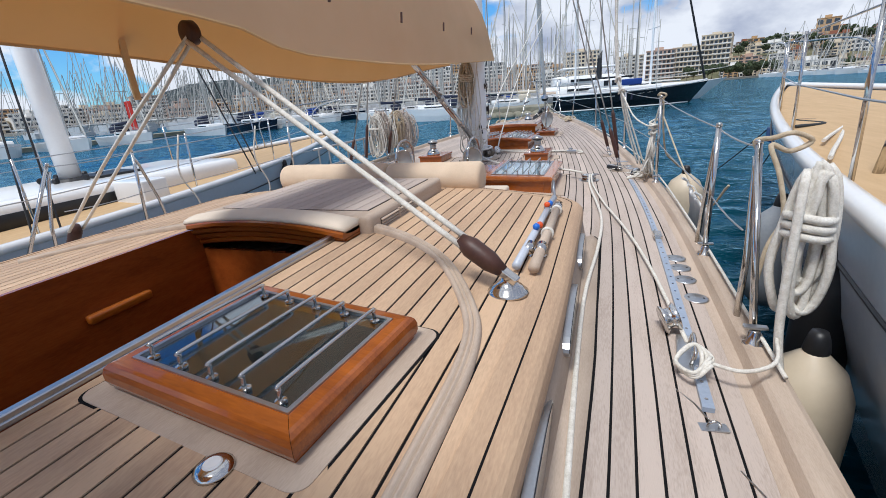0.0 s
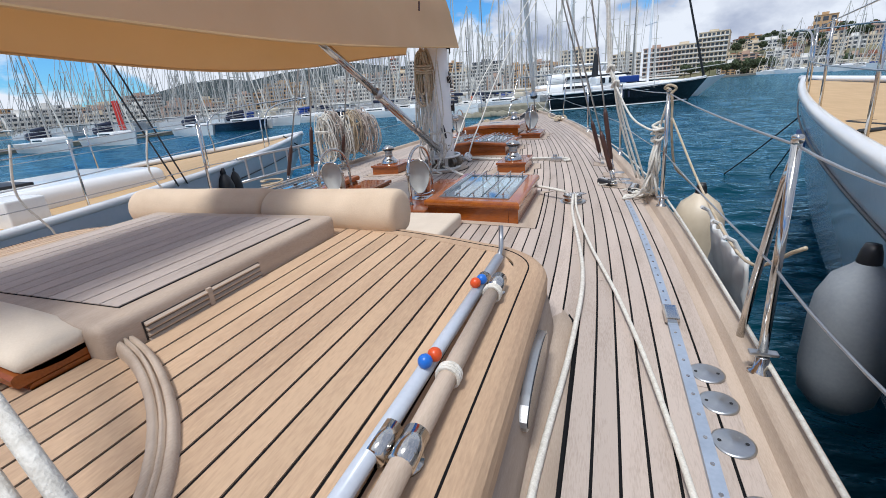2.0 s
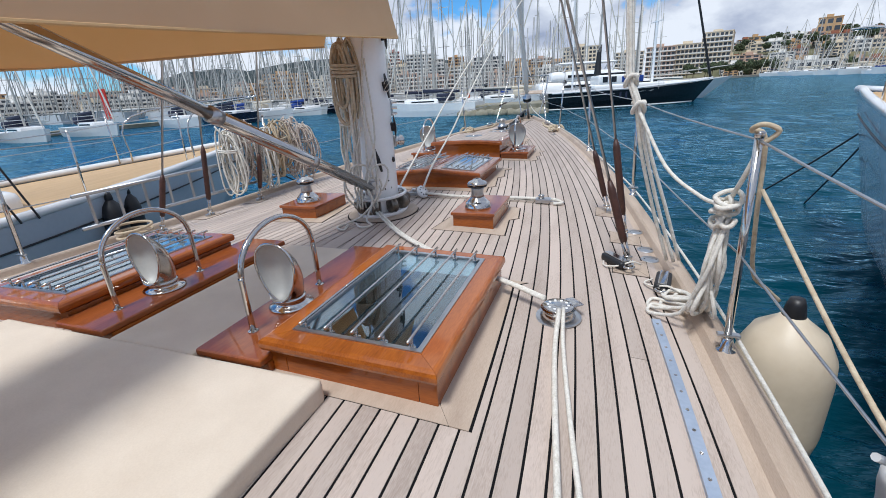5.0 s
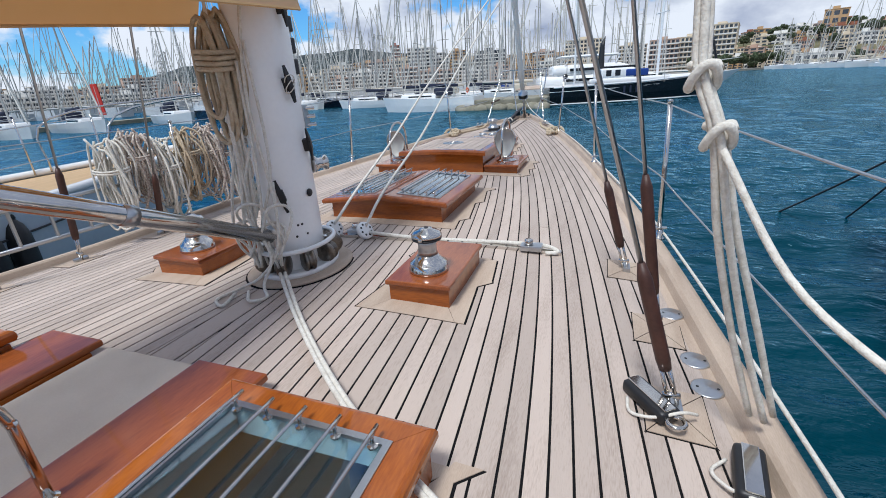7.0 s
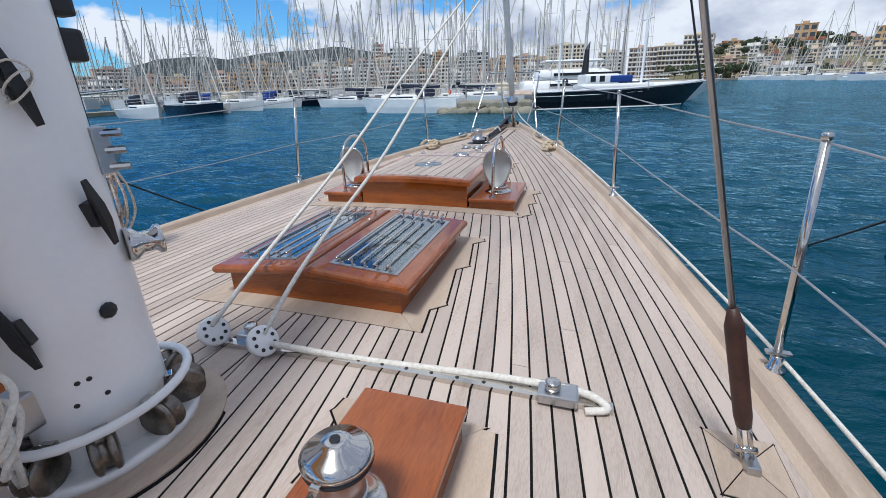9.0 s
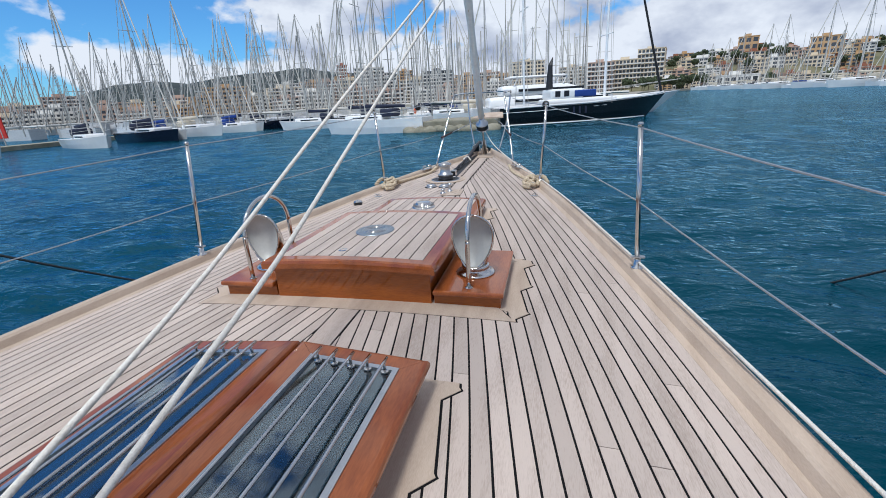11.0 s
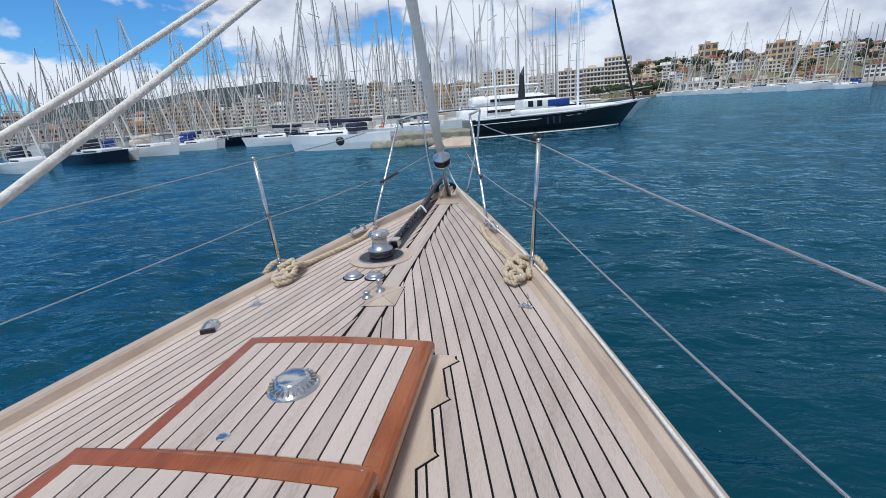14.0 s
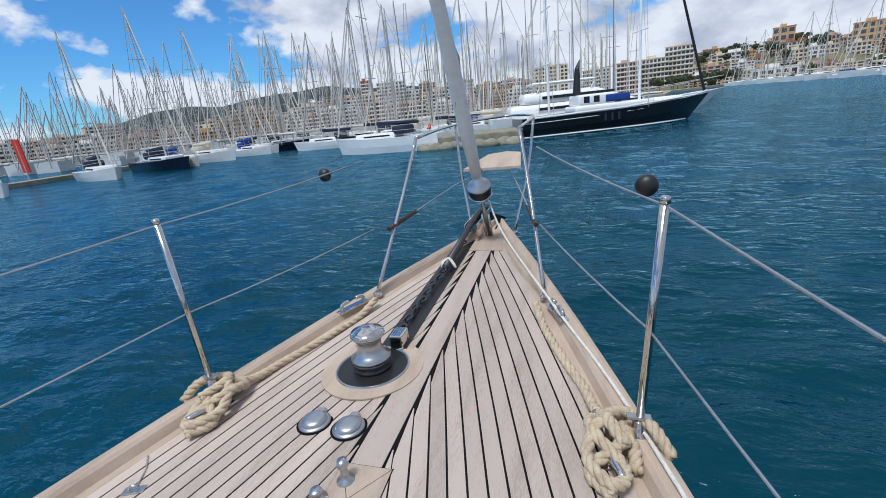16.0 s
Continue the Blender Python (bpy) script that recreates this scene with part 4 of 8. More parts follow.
def fore_hatch():
    t = tagged(new("fore_hatch"), "varnished mahogany fore hatch with teak-planked lid between vent boxes", "hatch")
    zb = deck_z(0.8, 10.7) - 0.03
    cx = -0.035
    for a, b, y0, y1, z in ((-0.58, 0.51, 10.70, 11.90, 0.36),):
        bm = bmesh.new()
        box(bm, a + 0.025, b - 0.025, y0 + 0.03, y1 - 0.005, zb, z, 0.004)
        part("body", bm, MAHOG, t)
    teak_lid(t, -0.60, 0.53, 10.67, 11.92, 0.405)
    bm = bmesh.new()
    lathe(bm, [(0.142, 0), (0.141, 0.005), (0.136, 0.008), (0.100, 0.009), (0.02, 0.009), (0.001, 0.009)], (-0.072, 11.295, 0.424), 36)
    plate = part("deck_light", bm, DISC_METAL, t, "round blue-grey ribbed metal vent set in the lid", True)
    for r in (0.088, 0.072, 0.056, 0.040):
        bm = bmesh.new()
        tube(bm, [(-0.072 + r * math.cos(u), 11.295 + r * math.sin(u), 0.433) for u in (2 * math.pi * j / 36 for j in range(36))], 0.0032, 6, closed=True)
        part("rib", bm, STEEL, plate, "", True)
    for j in range(6):
        u = 2 * math.pi * (j + 0.5) / 6
        bm = bmesh.new()
        lathe(bm, [(0.0065, 0), (0.006, 0.0025), (0.001, 0.003)], (-0.072 + 0.120 * math.cos(u), 11.295 + 0.120 * math.sin(u), 0.4325), 10)
        part("screw", bm, STEEL_SATIN, plate)
    bm = bmesh.new()
    lathe(bm, [(0.03, 0), (0.03, 0.005), (0.018, 0.006), (0.016, 0.003)], (-0.12, 10.86, 0.422), 20)
    part("lock", bm, STEEL, t)
    for s in (-1, 1):
        x0, x1 = (0.50, 0.92) if s > 0 else (-0.97, -0.57)
        bm = bmesh.new()
        box(bm, x0, x1 - 0.02 if s > 0 else x1, 10.74, 11.42, zb, 0.205, 0.004) if s > 0 else box(bm, x0 + 0.02, x1, 10.74, 11.42, zb, 0.205, 0.004)
        part("vent_box", bm, MAHOG, t)
        bm = bmesh.new()
        box(bm, x0, x1, 10.70, 11.46, 0.205, 0.238, 0.016, 4)
        part("vent_shelf", bm, MAHOG_DARK, t, "glossy red mahogany shelf under the vent")
        x = 0.71 if s > 0 else -0.76
        cowl_vent(t, x, 11.02, 0.238, 1.25)
        hoop(t, x, 10.77, 11.28, 0.238, 0.50)
    deck_margin(-0.94, 0.89, 10.74, 11.42, 0.10, 0.14)
    t2 = tagged(new("bow_hatch"), "low mahogany bow hatch with a teak-planked lid and metal vent", "hatch")
    bm = bmesh.new()
    box(bm, -0.51, 0.50, 11.93, 12.83, zb, 0.27, 0.004)
    part("body", bm, MAHOG, t2)
    teak_lid(t2, -0.535, 0.525, 11.925, 12.86, 0.312)
    bm = bmesh.new()
    lathe(bm, [(0.115, 0), (0.115, 0.006), (0.105, 0.012), (0.075, 0.04), (0.07, 0.052), (0.06, 0.054)], (-0.02, 12.40, 0.329), 32)
    part("deck_vent", bm, STEEL, t2, "round chrome deck vent", True)
    for k in range(24):
        a = 2 * math.pi * k / 24
        bm = bmesh.new()
        box(bm, 0.083, 0.101, -0.003, 0.003, 0.016, 0.036)
        bmesh.ops.rotate(bm, verts=bm.verts, matrix=Matrix.Rotation(a, 3, "Z"))
        bmesh.ops.translate(bm, verts=bm.verts, vec=(-0.02, 12.40, 0.329))
        part("louvre", bm, STEEL_SATIN, t2)
    bm = bmesh.new()
    lathe(bm, [(0.026, 0), (0.026, 0.005), (0.015, 0.006)], (-0.14, 12.08, 0.329), 18)
    part("lock", bm, STEEL, t2)
    deck_margin(-0.50, 0.49, 11.95, 12.82, 0.08, -0.02)


fore_hatch()

# ---- mast, boom and rigging ----
def rope(name, pts, r, mat, label, category="rope", parent=None, group="", n=6, sides=8):
    bm = bmesh.new()
    tube(bm, smooth_path(pts, n), r, sides)
    if parent:
        return part(name, bm, mat, parent, label, True)
    return tagged(part(name, bm, mat, smooth=True), label, category, group)


MX, MY = -0.04, 7.86
GUNMETAL = material("worn_block_metal", (0.30, 0.27, 0.23), 0.35, 1.0, dark=(0.10, 0.09, 0.08), scale=20, grain=120, bump=0.3)


def mast():
    t = tagged(new("mast"), "white painted aluminium mast with cleats, blocks and a steel collar", "mast")
    bm = bmesh.new()
    rows = []
    for z in (0.02, 0.3, 1.0, 2.0, 4.0, 9.0, 15.0):
        k = 1.0 if z < 9 else 0.85
        rows.append([bm.verts.new((MX + 0.145 * k * math.cos(a), MY - 0.006 * z + 0.205 * k * math.sin(a), z)) for a in (2 * math.pi * j / 32 for j in range(32))])
    for a, b in zip(rows, rows[1:]):
        for j in range(32):
            bm.faces.new((a[j], a[(j + 1) % 32], b[(j + 1) % 32], b[j]))
    bm.faces.new(rows[-1])
    bm.faces.new(rows[0][::-1])
    tube_ob = part("tube", bm, MAST_WHITE, t, "", True)
    bm = bmesh.new()
    lathe(bm, [(0.36, 0.0), (0.36, 0.012), (0.33, 0.018)], (0, 0, 0), 40)
    for v in bm.verts:
        v.co = Vector((MX + v.co.x * 0.9, MY + v.co.y * 1.05, 0.07 + v.co.z))
    ring = part("deck_ring", bm, TEAK_TRIM, t, "round teak ring at the mast foot")
    bm = bmesh.new()
    lathe(bm, [(0.372, 0.0), (0.372, 0.008), (0.33, 0.009)], (0, 0, 0), 40)
    for v in bm.verts:
        v.co = Vector((MX + v.co.x * 0.9, MY + v.co.y * 1.05, 0.067 + v.co.z))
    part("seam", bm, CAULK, ring)
    for k, (a, z) in enumerate(((-0.6, 0.40), (-0.45, 0.40), (-0.7, 0.33), (-0.3, 0.33), (0.05, 0.58), (-0.9, 1.0))):
        x, y = MX + 0.144 * math.cos(a), MY + 0.204 * math.sin(a)
        bm = bmesh.new()
        lathe(bm, [(0.007, -0.004), (0.008, 0.002), (0.004, 0.004)] if k != 4 else [(0.012, -0.004), (0.026, 0.004), (0.024, 0.012), (0.010, 0.02)], (x, y, z), 10, (math.cos(a) / 0.145, math.sin(a) / 0.205, 0))
        part("rivet" if k != 4 else "sheave_exit", bm, BLACK, tube_ob)
    # thin lashing round the upper cleat
    for k in range(3):
        bm = bmesh.new()
        c = Vector((MX + 0.175, MY - 0.03, 1.22 + 0.02 * (k - 1)))
        tube(bm, [c + Vector((0.022 * math.cos(u), 0.035 * math.sin(u), 0.03 * math.sin(u + k))) for u in (2 * math.pi * i / 12 for i in range(12))], 0.003, 5, closed=True)
        part("lashing", bm, ROPE_WHITE, t)
    bm = bmesh.new()
    lathe(bm, [(0.25, 0.0), (0.25, 0.03), (0.235, 0.034), (0.22, 0.03)], (0, 0, 0), 40)
    for v in bm.verts:
        v.co = Vector((MX + v.co.x * 0.92, MY + v.co.y * 1.16, 0.085 + v.co.z))
    part("foot_plate", bm, GEL, t, "white mast foot plate", True)
    bm = bmesh.new()
    pts = [(MX + 0.215 * math.cos(a), MY + 0.28 * math.sin(a), 0.255) for a in (2 * math.pi * j / 28 for j in range(28))]
    tube(bm, pts, 0.016, 8, closed=True)
    part("collar_rail", bm, GEL, t, "white painted collar rail", True)
    for k in range(9):
        a = 2 * math.pi * (k + 0.2) / 9
        x, y = MX + 0.195 * math.cos(a), MY + 0.255 * math.sin(a)
        bm = bmesh.new()
        lathe(bm, [(0.020, -0.036), (0.060, -0.034), (0.068, -0.028), (0.068, -0.018), (0.050, -0.010), (0.050, 0.010), (0.068, 0.018), (0.068, 0.028), (0.060, 0.034), (0.020, 0.036)], (x, y, 0.178), 20, (-math.sin(a), math.cos(a), 0))
        blk = part("turning_block", bm, GUNMETAL, t, "metal turning block", True)
        bm = bmesh.new()
        box(bm, -0.012, 0.012, -0.02, 0.02, -0.075, 0.06, 0.003)
        bmesh.ops.rotate(bm, verts=bm.verts, matrix=Matrix.Rotation(a, 3, "Z"))
        bmesh.ops.translate(bm, verts=bm.verts, vec=(MX + 0.16 * math.cos(a), MY + 0.21 * math.sin(a), 0.18))
        part("cheek", bm, STEEL, blk)
    # flat black horn cleats on the starboard and forward faces
    for a, z in ((-0.12, 1.22), (0.30, 0.87), (0.1, 1.62), (-0.95, 0.60)):
        x, y = MX + 0.148 * math.cos(a), MY - 0.006 * z + 0.208 * math.sin(a)
        spot = Matrix.Translation((x, y, z)) @ Matrix.Rotation(a, 4, "Z") @ Matrix.Rotation(0.22, 4, "X") @ Matrix.Scale(0.82, 4)
        bm = bmesh.new()
        prof = [(0.030, -0.125), (0.036, -0.125), (0.050, -0.03), (0.050, 0.03), (0.036, 0.125), (0.030, 0.125), (0.026, 0.04), (0.026, -0.04)]
        sides = [[bm.verts.new((px, w * (0.011 if abs(pz) > 0.1 else 0.018), pz)) for px, pz in prof] for w in (-1, 1)]
        bm.faces.new(sides[0])
        bm.faces.new(sides[1][::-1])
        for k in range(8):
            bm.faces.new((sides[0][k], sides[0][(k + 1) % 8], sides[1][(k + 1) % 8], sides[1][k]))
        bmesh.ops.transform(bm, matrix=spot, verts=bm.verts)
        cl = part("cleat", bm, BLACK, t, "black horn cleat")
        bm = bmesh.new()
        box(bm, -0.02, 0.028, -0.024, 0.024, -0.045, 0.045, 0.006)
        bmesh.ops.transform(bm, matrix=spot, verts=bm.verts)
        part("base", bm, BLACK, cl)
    bm = bmesh.new()
    box(bm, MX - 0.012, MX + 0.012, MY + 0.195, MY + 0.215, 0.9, 9.0)
    track = part("track", bm, BLACK, t, "black track on the mast front")
    for k in range(5):
        bm = bmesh.new()
        box(bm, MX - 0.01, MX + 0.05, MY + 0.18, MY + 0.25, 1.28 + k * 0.12, 1.37 + k * 0.12, 0.012, 2)
        part("slide", bm, BLACK, track)
    bm = bmesh.new()
    box(bm, MX + 0.06, MX + 0.10, MY + 0.15, MY + 0.20, 0.96, 1.10, 0.004)
    fp = part("fitting", bm, STEEL_SATIN, t, "metal lashing bracket")
    for z in (0.98, 1.03, 1.08):
        bm = bmesh.new()
        tube(bm, [(MX + 0.08, MY + 0.17, z), (MX + 0.13, MY + 0.22, z)], 0.012, 8)
        part("pin", bm, STEEL, fp)
    # halyard winch on the forward face
    bm = bmesh.new()
    lathe(bm, [(0.055, 0), (0.055, 0.02), (0.036, 0.04), (0.036, 0.075), (0.05, 0.085), (0.05, 0.10)], (MX + 0.09, MY + 0.16, 0.73), 24, (0.55, 1, 0))
    part("halyard_winch", bm, STEEL, t, "small polished halyard winch", True)
    for s in (-1, 1):
        for z in (7.0, 11.0):
            bm = bmesh.new()
            tube(bm, [(MX, MY - 0.05, z), (MX + s * 1.0, MY - 0.1, z + 0.05)], 0.03, 8)
            part("spreader", bm, MAST_WHITE, t)


mast()

# hanging bundles of rope on the mast and at the shrouds
def rope_bundle(name, at, drop, width, count, r, mat, label, seed, wraps=4, depth=0.06, stray=0.008):
    rg = random.Random(seed)
    t = thing(name, label, "rope", "coiled ropes", at)
    for k in range(count):
        w, d, z0 = width * rg.uniform(0.45, 1.0), drop * rg.uniform(0.72, 1.05), rg.uniform(-0.03, 0.03)
        ox, oy = rg.uniform(-0.4, 0.4) * width, rg.uniform(-depth, depth)
        a = rg.uniform(-0.5, 0.5)
        pts = []
        for i in range(11):
            u = 2 * math.pi * i / 10
            x = ox * 0.5 + w * 0.5 * math.sin(u) * (0.55 + 0.45 * (1 - math.cos(u)) / 2)
            z = z0 - d * (1 - math.cos(u)) / 2
            pts.append((x * math.cos(a) - oy * math.sin(a) + rg.uniform(-stray, stray), x * math.sin(a) + oy + rg.uniform(-stray, stray), z + rg.uniform(-stray, stray)))
        rope("loop", pts, r, mat, "", parent=t, n=4, sides=6)
    for k in range(wraps):
        z = -drop * 0.30 - k * r * 2.1
        pts = [(width * 0.42 * math.cos(u), (depth + 0.03) * math.sin(u), z + 0.006 * math.sin(2 * u)) for u in (2 * math.pi * i / 12 for i in range(13))]
        rope("wrap", pts, r, mat, "", parent=t, n=3, sides=6)
    return t


rope_bundle("halyard_coil", (-0.13, 7.60, 1.58), 0.62, 0.24, 11, 0.013, ROPE_TAN, "thick bundle of grey-tan rope hung on the mast", 3)
rope_bundle("halyard_coil", (-0.25, 7.78, 1.20), 0.75, 0.22, 8, 0.010, ROPE_WHITE, "white halyard coil hung on the mast", 5)
for i, (x, y) in enumerate(((-2.1, 8.15), (-2.1, 8.4), (-2.06, 8.62), (-2.02, 8.84), (-1.98, 9.06), (-1.94, 9.28))):
    rope_bundle("sheet_coil", (x, y, 0.88 + 0.05 * math.sin(i * 2.2)), 0.70 + 0.06 * math.cos(i * 3), 0.34, 15, 0.0095, (ROPE_WHITE, ROPE_FLECK, ROPE_WHITE, ROPE_TAN, ROPE_FLECK, ROPE_FLECK)[i], "coiled rope hung untidily on the port rail", 20 + i, 2, 0.09, 0.026)

# halyard tails loose at the mast foot
for i, pts in enumerate((((-0.02, 7.58, 0.9), (-0.12, 7.55, 0.55), (0.05, 7.5, 0.3), (0.0, 7.45, 0.12), (0.1, 7.35, 0.10), (0.02, 7.3, 0.09), (-0.08, 7.4, 0.09)),
                         ((0.06, 7.62, 0.7), (0.1, 7.52, 0.35), (-0.05, 7.5, 0.15), (-0.16, 7.42, 0.09), (-0.2, 7.28, 0.085), (-0.1, 7.22, 0.085), (-0.14, 7.36, 0.09)),
                         ((-0.1, 7.6, 1.0), (-0.2, 7.55, 0.6), (-0.28, 7.6, 0.3), (-0.2, 7.7, 0.12)),
                         ((0.1, 7.66, 1.9), (0.02, 7.6, 1.2), (0.08, 7.58, 0.6), (0.06, 7.56, 0.2)))):
    rope("halyard_tail", pts, 0.009, ROPE_WHITE, "loose white halyard tail at the mast foot", "rope", None, "loose lines at the mast")
rg = random.Random(77)
for k in range(7):
    x0, y0 = MX + rg.uniform(-0.1, 0.14), MY - rg.uniform(0.2, 0.26)
    rope("halyard_tail", [(x0, y0 - 0.02, rg.uniform(1.2, 2.2)), (x0 + rg.uniform(-0.06, 0.06), y0 - 0.05, 0.8), (x0 + rg.uniform(-0.12, 0.12), y0 - 0.07, 0.42), (x0 + rg.uniform(-0.05, 0.05), y0 - 0.06, 0.18)], 0.0085, ROPE_WHITE, "white halyard running down the mast to its foot", "rope", None, "loose lines at the mast")
for k in range(4):
    cx, cy = MX - 0.12 + 0.1 * k, MY - 0.30 - 0.03 * (k % 2)
    rope("halyard_loop", [(cx + 0.07 * math.cos(u) * (1 + 0.2 * k % 0.3), cy + 0.04 * math.sin(u * 2), 0.36 + 0.12 * (k % 2) + 0.11 * math.sin(u)) for u in (0.63 * i + k for i in range(11))], 0.0085, ROPE_WHITE, "white halyard loop hung at the mast foot", "rope", None, "loose lines at the mast")
# line from the mast foot along the deck to the block by the starboard hatch
rope("control_line", [(0.08, 7.55, 0.16), (0.5, 7.15, 0.10), (1.05, 6.68, 0.12), (1.50, 6.40, 0.12), (1.70, 6.30, 0.10)], 0.011, ROPE_WHITE, "white control line led from the mast foot to a deck block", "rope")
rope("control_line", [(0.06, 7.53, 0.16), (0.487, 7.133, 0.10), (1.04, 6.664, 0.12), (1.492, 6.386, 0.12), (1.70, 6.28, 0.10)], 0.011, ROPE_WHITE, "white control line led from the mast foot to a deck block", "rope")
rope("control_line", [(1.80, 6.22, 0.09), (1.83, 5.9, 0.03), (1.95, 5.1, 0.02), (2.12, 4.25, 0.012), (2.23, 3.5, 0.005), (2.31, 2.62, 0.0)], 0.010, ROPE_WHITE, "white control line led aft along the side deck", "rope")
rope("control_line", [(1.78, 6.20, 0.09), (1.80, 5.8, 0.03), (1.93, 4.6, 0.03), (1.92, 3.8, 0.02), (1.86, 2.9, 0.01), (1.87, 1.6, 0.0), (1.90, 0.6, 0.0)], 0.012, ROPE_WHITE, "doubled white line lying on the side deck", "rope")


def deck_block(x, y, z, turn=0.0):
    t = thing("deck_block", "chrome turning block with a drilled cheek on the side deck", "block", "", (x, y, z), turn)
    bm = bmesh.new()
    lathe(bm, [(0.12, 0), (0.12, 0.006), (0.11, 0.008)], (0, 0, 0), 32)
    part("plate", bm, STEEL_SATIN, t)
    bm = bmesh.new()
    lathe(bm, [(0.085, 0.008), (0.09, 0.014), (0.072, 0.03), (0.072, 0.045), (0.088, 0.058)], (0, 0, 0), 28)
    part("sheave", bm, STEEL, t, "", True)
    bm = bmesh.new()
    lathe(bm, [(0.074, 0.058), (0.080, 0.061), (0.080, 0.068), (0.074, 0.072)], (0, 0, 0), 28)
    box(bm, 0.02, 0.125, -0.048, 0.048, 0.0585, 0.0705, 0.008, 2)
    cheek = part("cheek", bm, STEEL, t, "", True)
    for k in range(10):
        a = 2 * math.pi * k / 10
        bm = bmesh.new()
        lathe(bm, [(0.008, 0), (0.007, 0.002), (0.003, 0.003)], (0.052 * math.cos(a), 0.052 * math.sin(a), 0.0715), 10)
        part("rivet", bm, GEL, cheek)
    bm = bmesh.new()
    lathe(bm, [(0.020, 0), (0.020, 0.003), (0.012, 0.004)], (0, 0, 0.0715), 16)
    part("pin_head", bm, STEEL_SATIN, cheek)


deck_block(1.77, 6.27, deck_z(1.77, 6.27) + 0.004, 40)

# boom with its open canvas cover hanging down both sides
def canvas_material():
    m = bpy.data.materials.new("sunlit_canvas")
    m.use_nodes = True
    n, l = m.node_tree.nodes, m.node_tree.links
    n.remove(n["Principled BSDF"])
    weave = n.new("ShaderNodeTexNoise")
    weave.inputs["Scale"].default_value, weave.inputs["Detail"].default_value = 3.0, 6.0
    l.new(n.new("ShaderNodeTexCoord").outputs["Object"], weave.inputs["Vector"])
    ramp = n.new("ShaderNodeValToRGB")
    ramp.color_ramp.elements[0].color, ramp.color_ramp.elements[1].color = (0.64, 0.48, 0.31, 1), (0.74, 0.57, 0.38, 1)
    l.new(weave.outputs["Fac"], ramp.inputs["Fac"])
    dif, tra, mix = n.new("ShaderNodeBsdfDiffuse"), n.new("ShaderNodeBsdfTranslucent"), n.new("ShaderNodeMixShader")
    l.new(ramp.outputs["Color"], dif.inputs["Color"])
    tra.inputs["Color"].default_value = (0.62, 0.26, 0.055, 1)
    mix.inputs["Fac"].default_value = 0.38
    l.new(dif.outputs[0], mix.inputs[1])
    l.new(tra.outputs[0], mix.inputs[2])
    l.new(mix.outputs[0], n["Material Output"].inputs["Surface"])
    return m


SAILCOVER = canvas_material()


def boom():
    t = tagged(new("boom"), "boom under an open sand-coloured canvas sail cover", "boom")
    bm = bmesh.new()
    tube(bm, [(-0.1, -3.0, 2.0), (-0.06, 7.62, 1.86)], 0.13, 16)
    part("spar", bm, MAST_WHITE, t, "white boom spar", True)
    hems = [[q for q in smooth_path([(y, z, 0) for y, z in run], 8)] for run in
            (((-3.3, 1.66), (2.0, 1.51), (2.75, 1.42), (3.3, 1.385), (5.0, 1.41), (7.9, 1.59)), ((-3.3, 1.62), (1.95, 1.44), (3.1, 1.37), (4.5, 1.30), (5.6, 1.35), (6.9, 1.49), (7.9, 1.58)))]
    edge = lambda y: float(np.interp(y, [q.x for q in hems[0]], [q.y for q in hems[0]]))
    far_edge = lambda y: float(np.interp(y, [q.x for q in hems[1]], [q.y for q in hems[1]]))
    for name, side in (("starboard_panel", 1), ("port_panel", -1)):
        bm = bmesh.new()
        rows = []
        for i in range(45):
            y = -3.2 + (7.84 + 3.2) * i / 44
            f = min(1.0, max(0.0, (7.84 - y) / 1.2))
            row = []
            for k in range(11):
                u = k / 10
                x = (0.02 + (0.25 * u ** 0.7 if side > 0 else -0.42 * u ** 0.8))
                z0 = edge(y) if side > 0 else far_edge(y)
                z = 2.45 + (z0 - 2.45) * u
                wob = 0.016 * noise.noise(Vector((u * 2.5, y * 0.9, side * 4.0)))
                row.append(bm.verts.new((x + wob - (0.0 if side > 0 else 0.05), y, z)))
            rows.append(row)
        for a, b in zip(rows, rows[1:]):
            for k in range(10):
                bm.faces.new((a[k], a[k + 1], b[k + 1], b[k]))
        ob = part(name, bm, SAILCOVER, t, "sand-coloured canvas side of the sail cover", True)
        bm = bmesh.new()
        tube(bm, [r.co if hasattr(r, "co") else r for r in [Vector(((0.27 if side > 0 else -0.45), -3.2 + 11.04 * i / 44, (edge if side > 0 else far_edge)(-3.2 + 11.04 * i / 44))) for i in range(45)]], 0.008, 6)
        part("hem", bm, CANVAS, ob)
    for i in range(9):
        y = -2.0 + i * 1.07
        bm = bmesh.new()
        tube(bm, [(0.285, y, edge(y) + 0.32), (0.283, y + 0.02, edge(y) + 0.40)], 0.01, 6)
        part("lacing_hook", bm, LEATHER, t)
    bm = bmesh.new()
    box(bm, -0.44, -0.425, 2.46, 2.495, 1.20, 1.72, 0.004)
    part("strap", bm, CANVAS, t, "pale canvas strap hanging down")
    return t


boom()


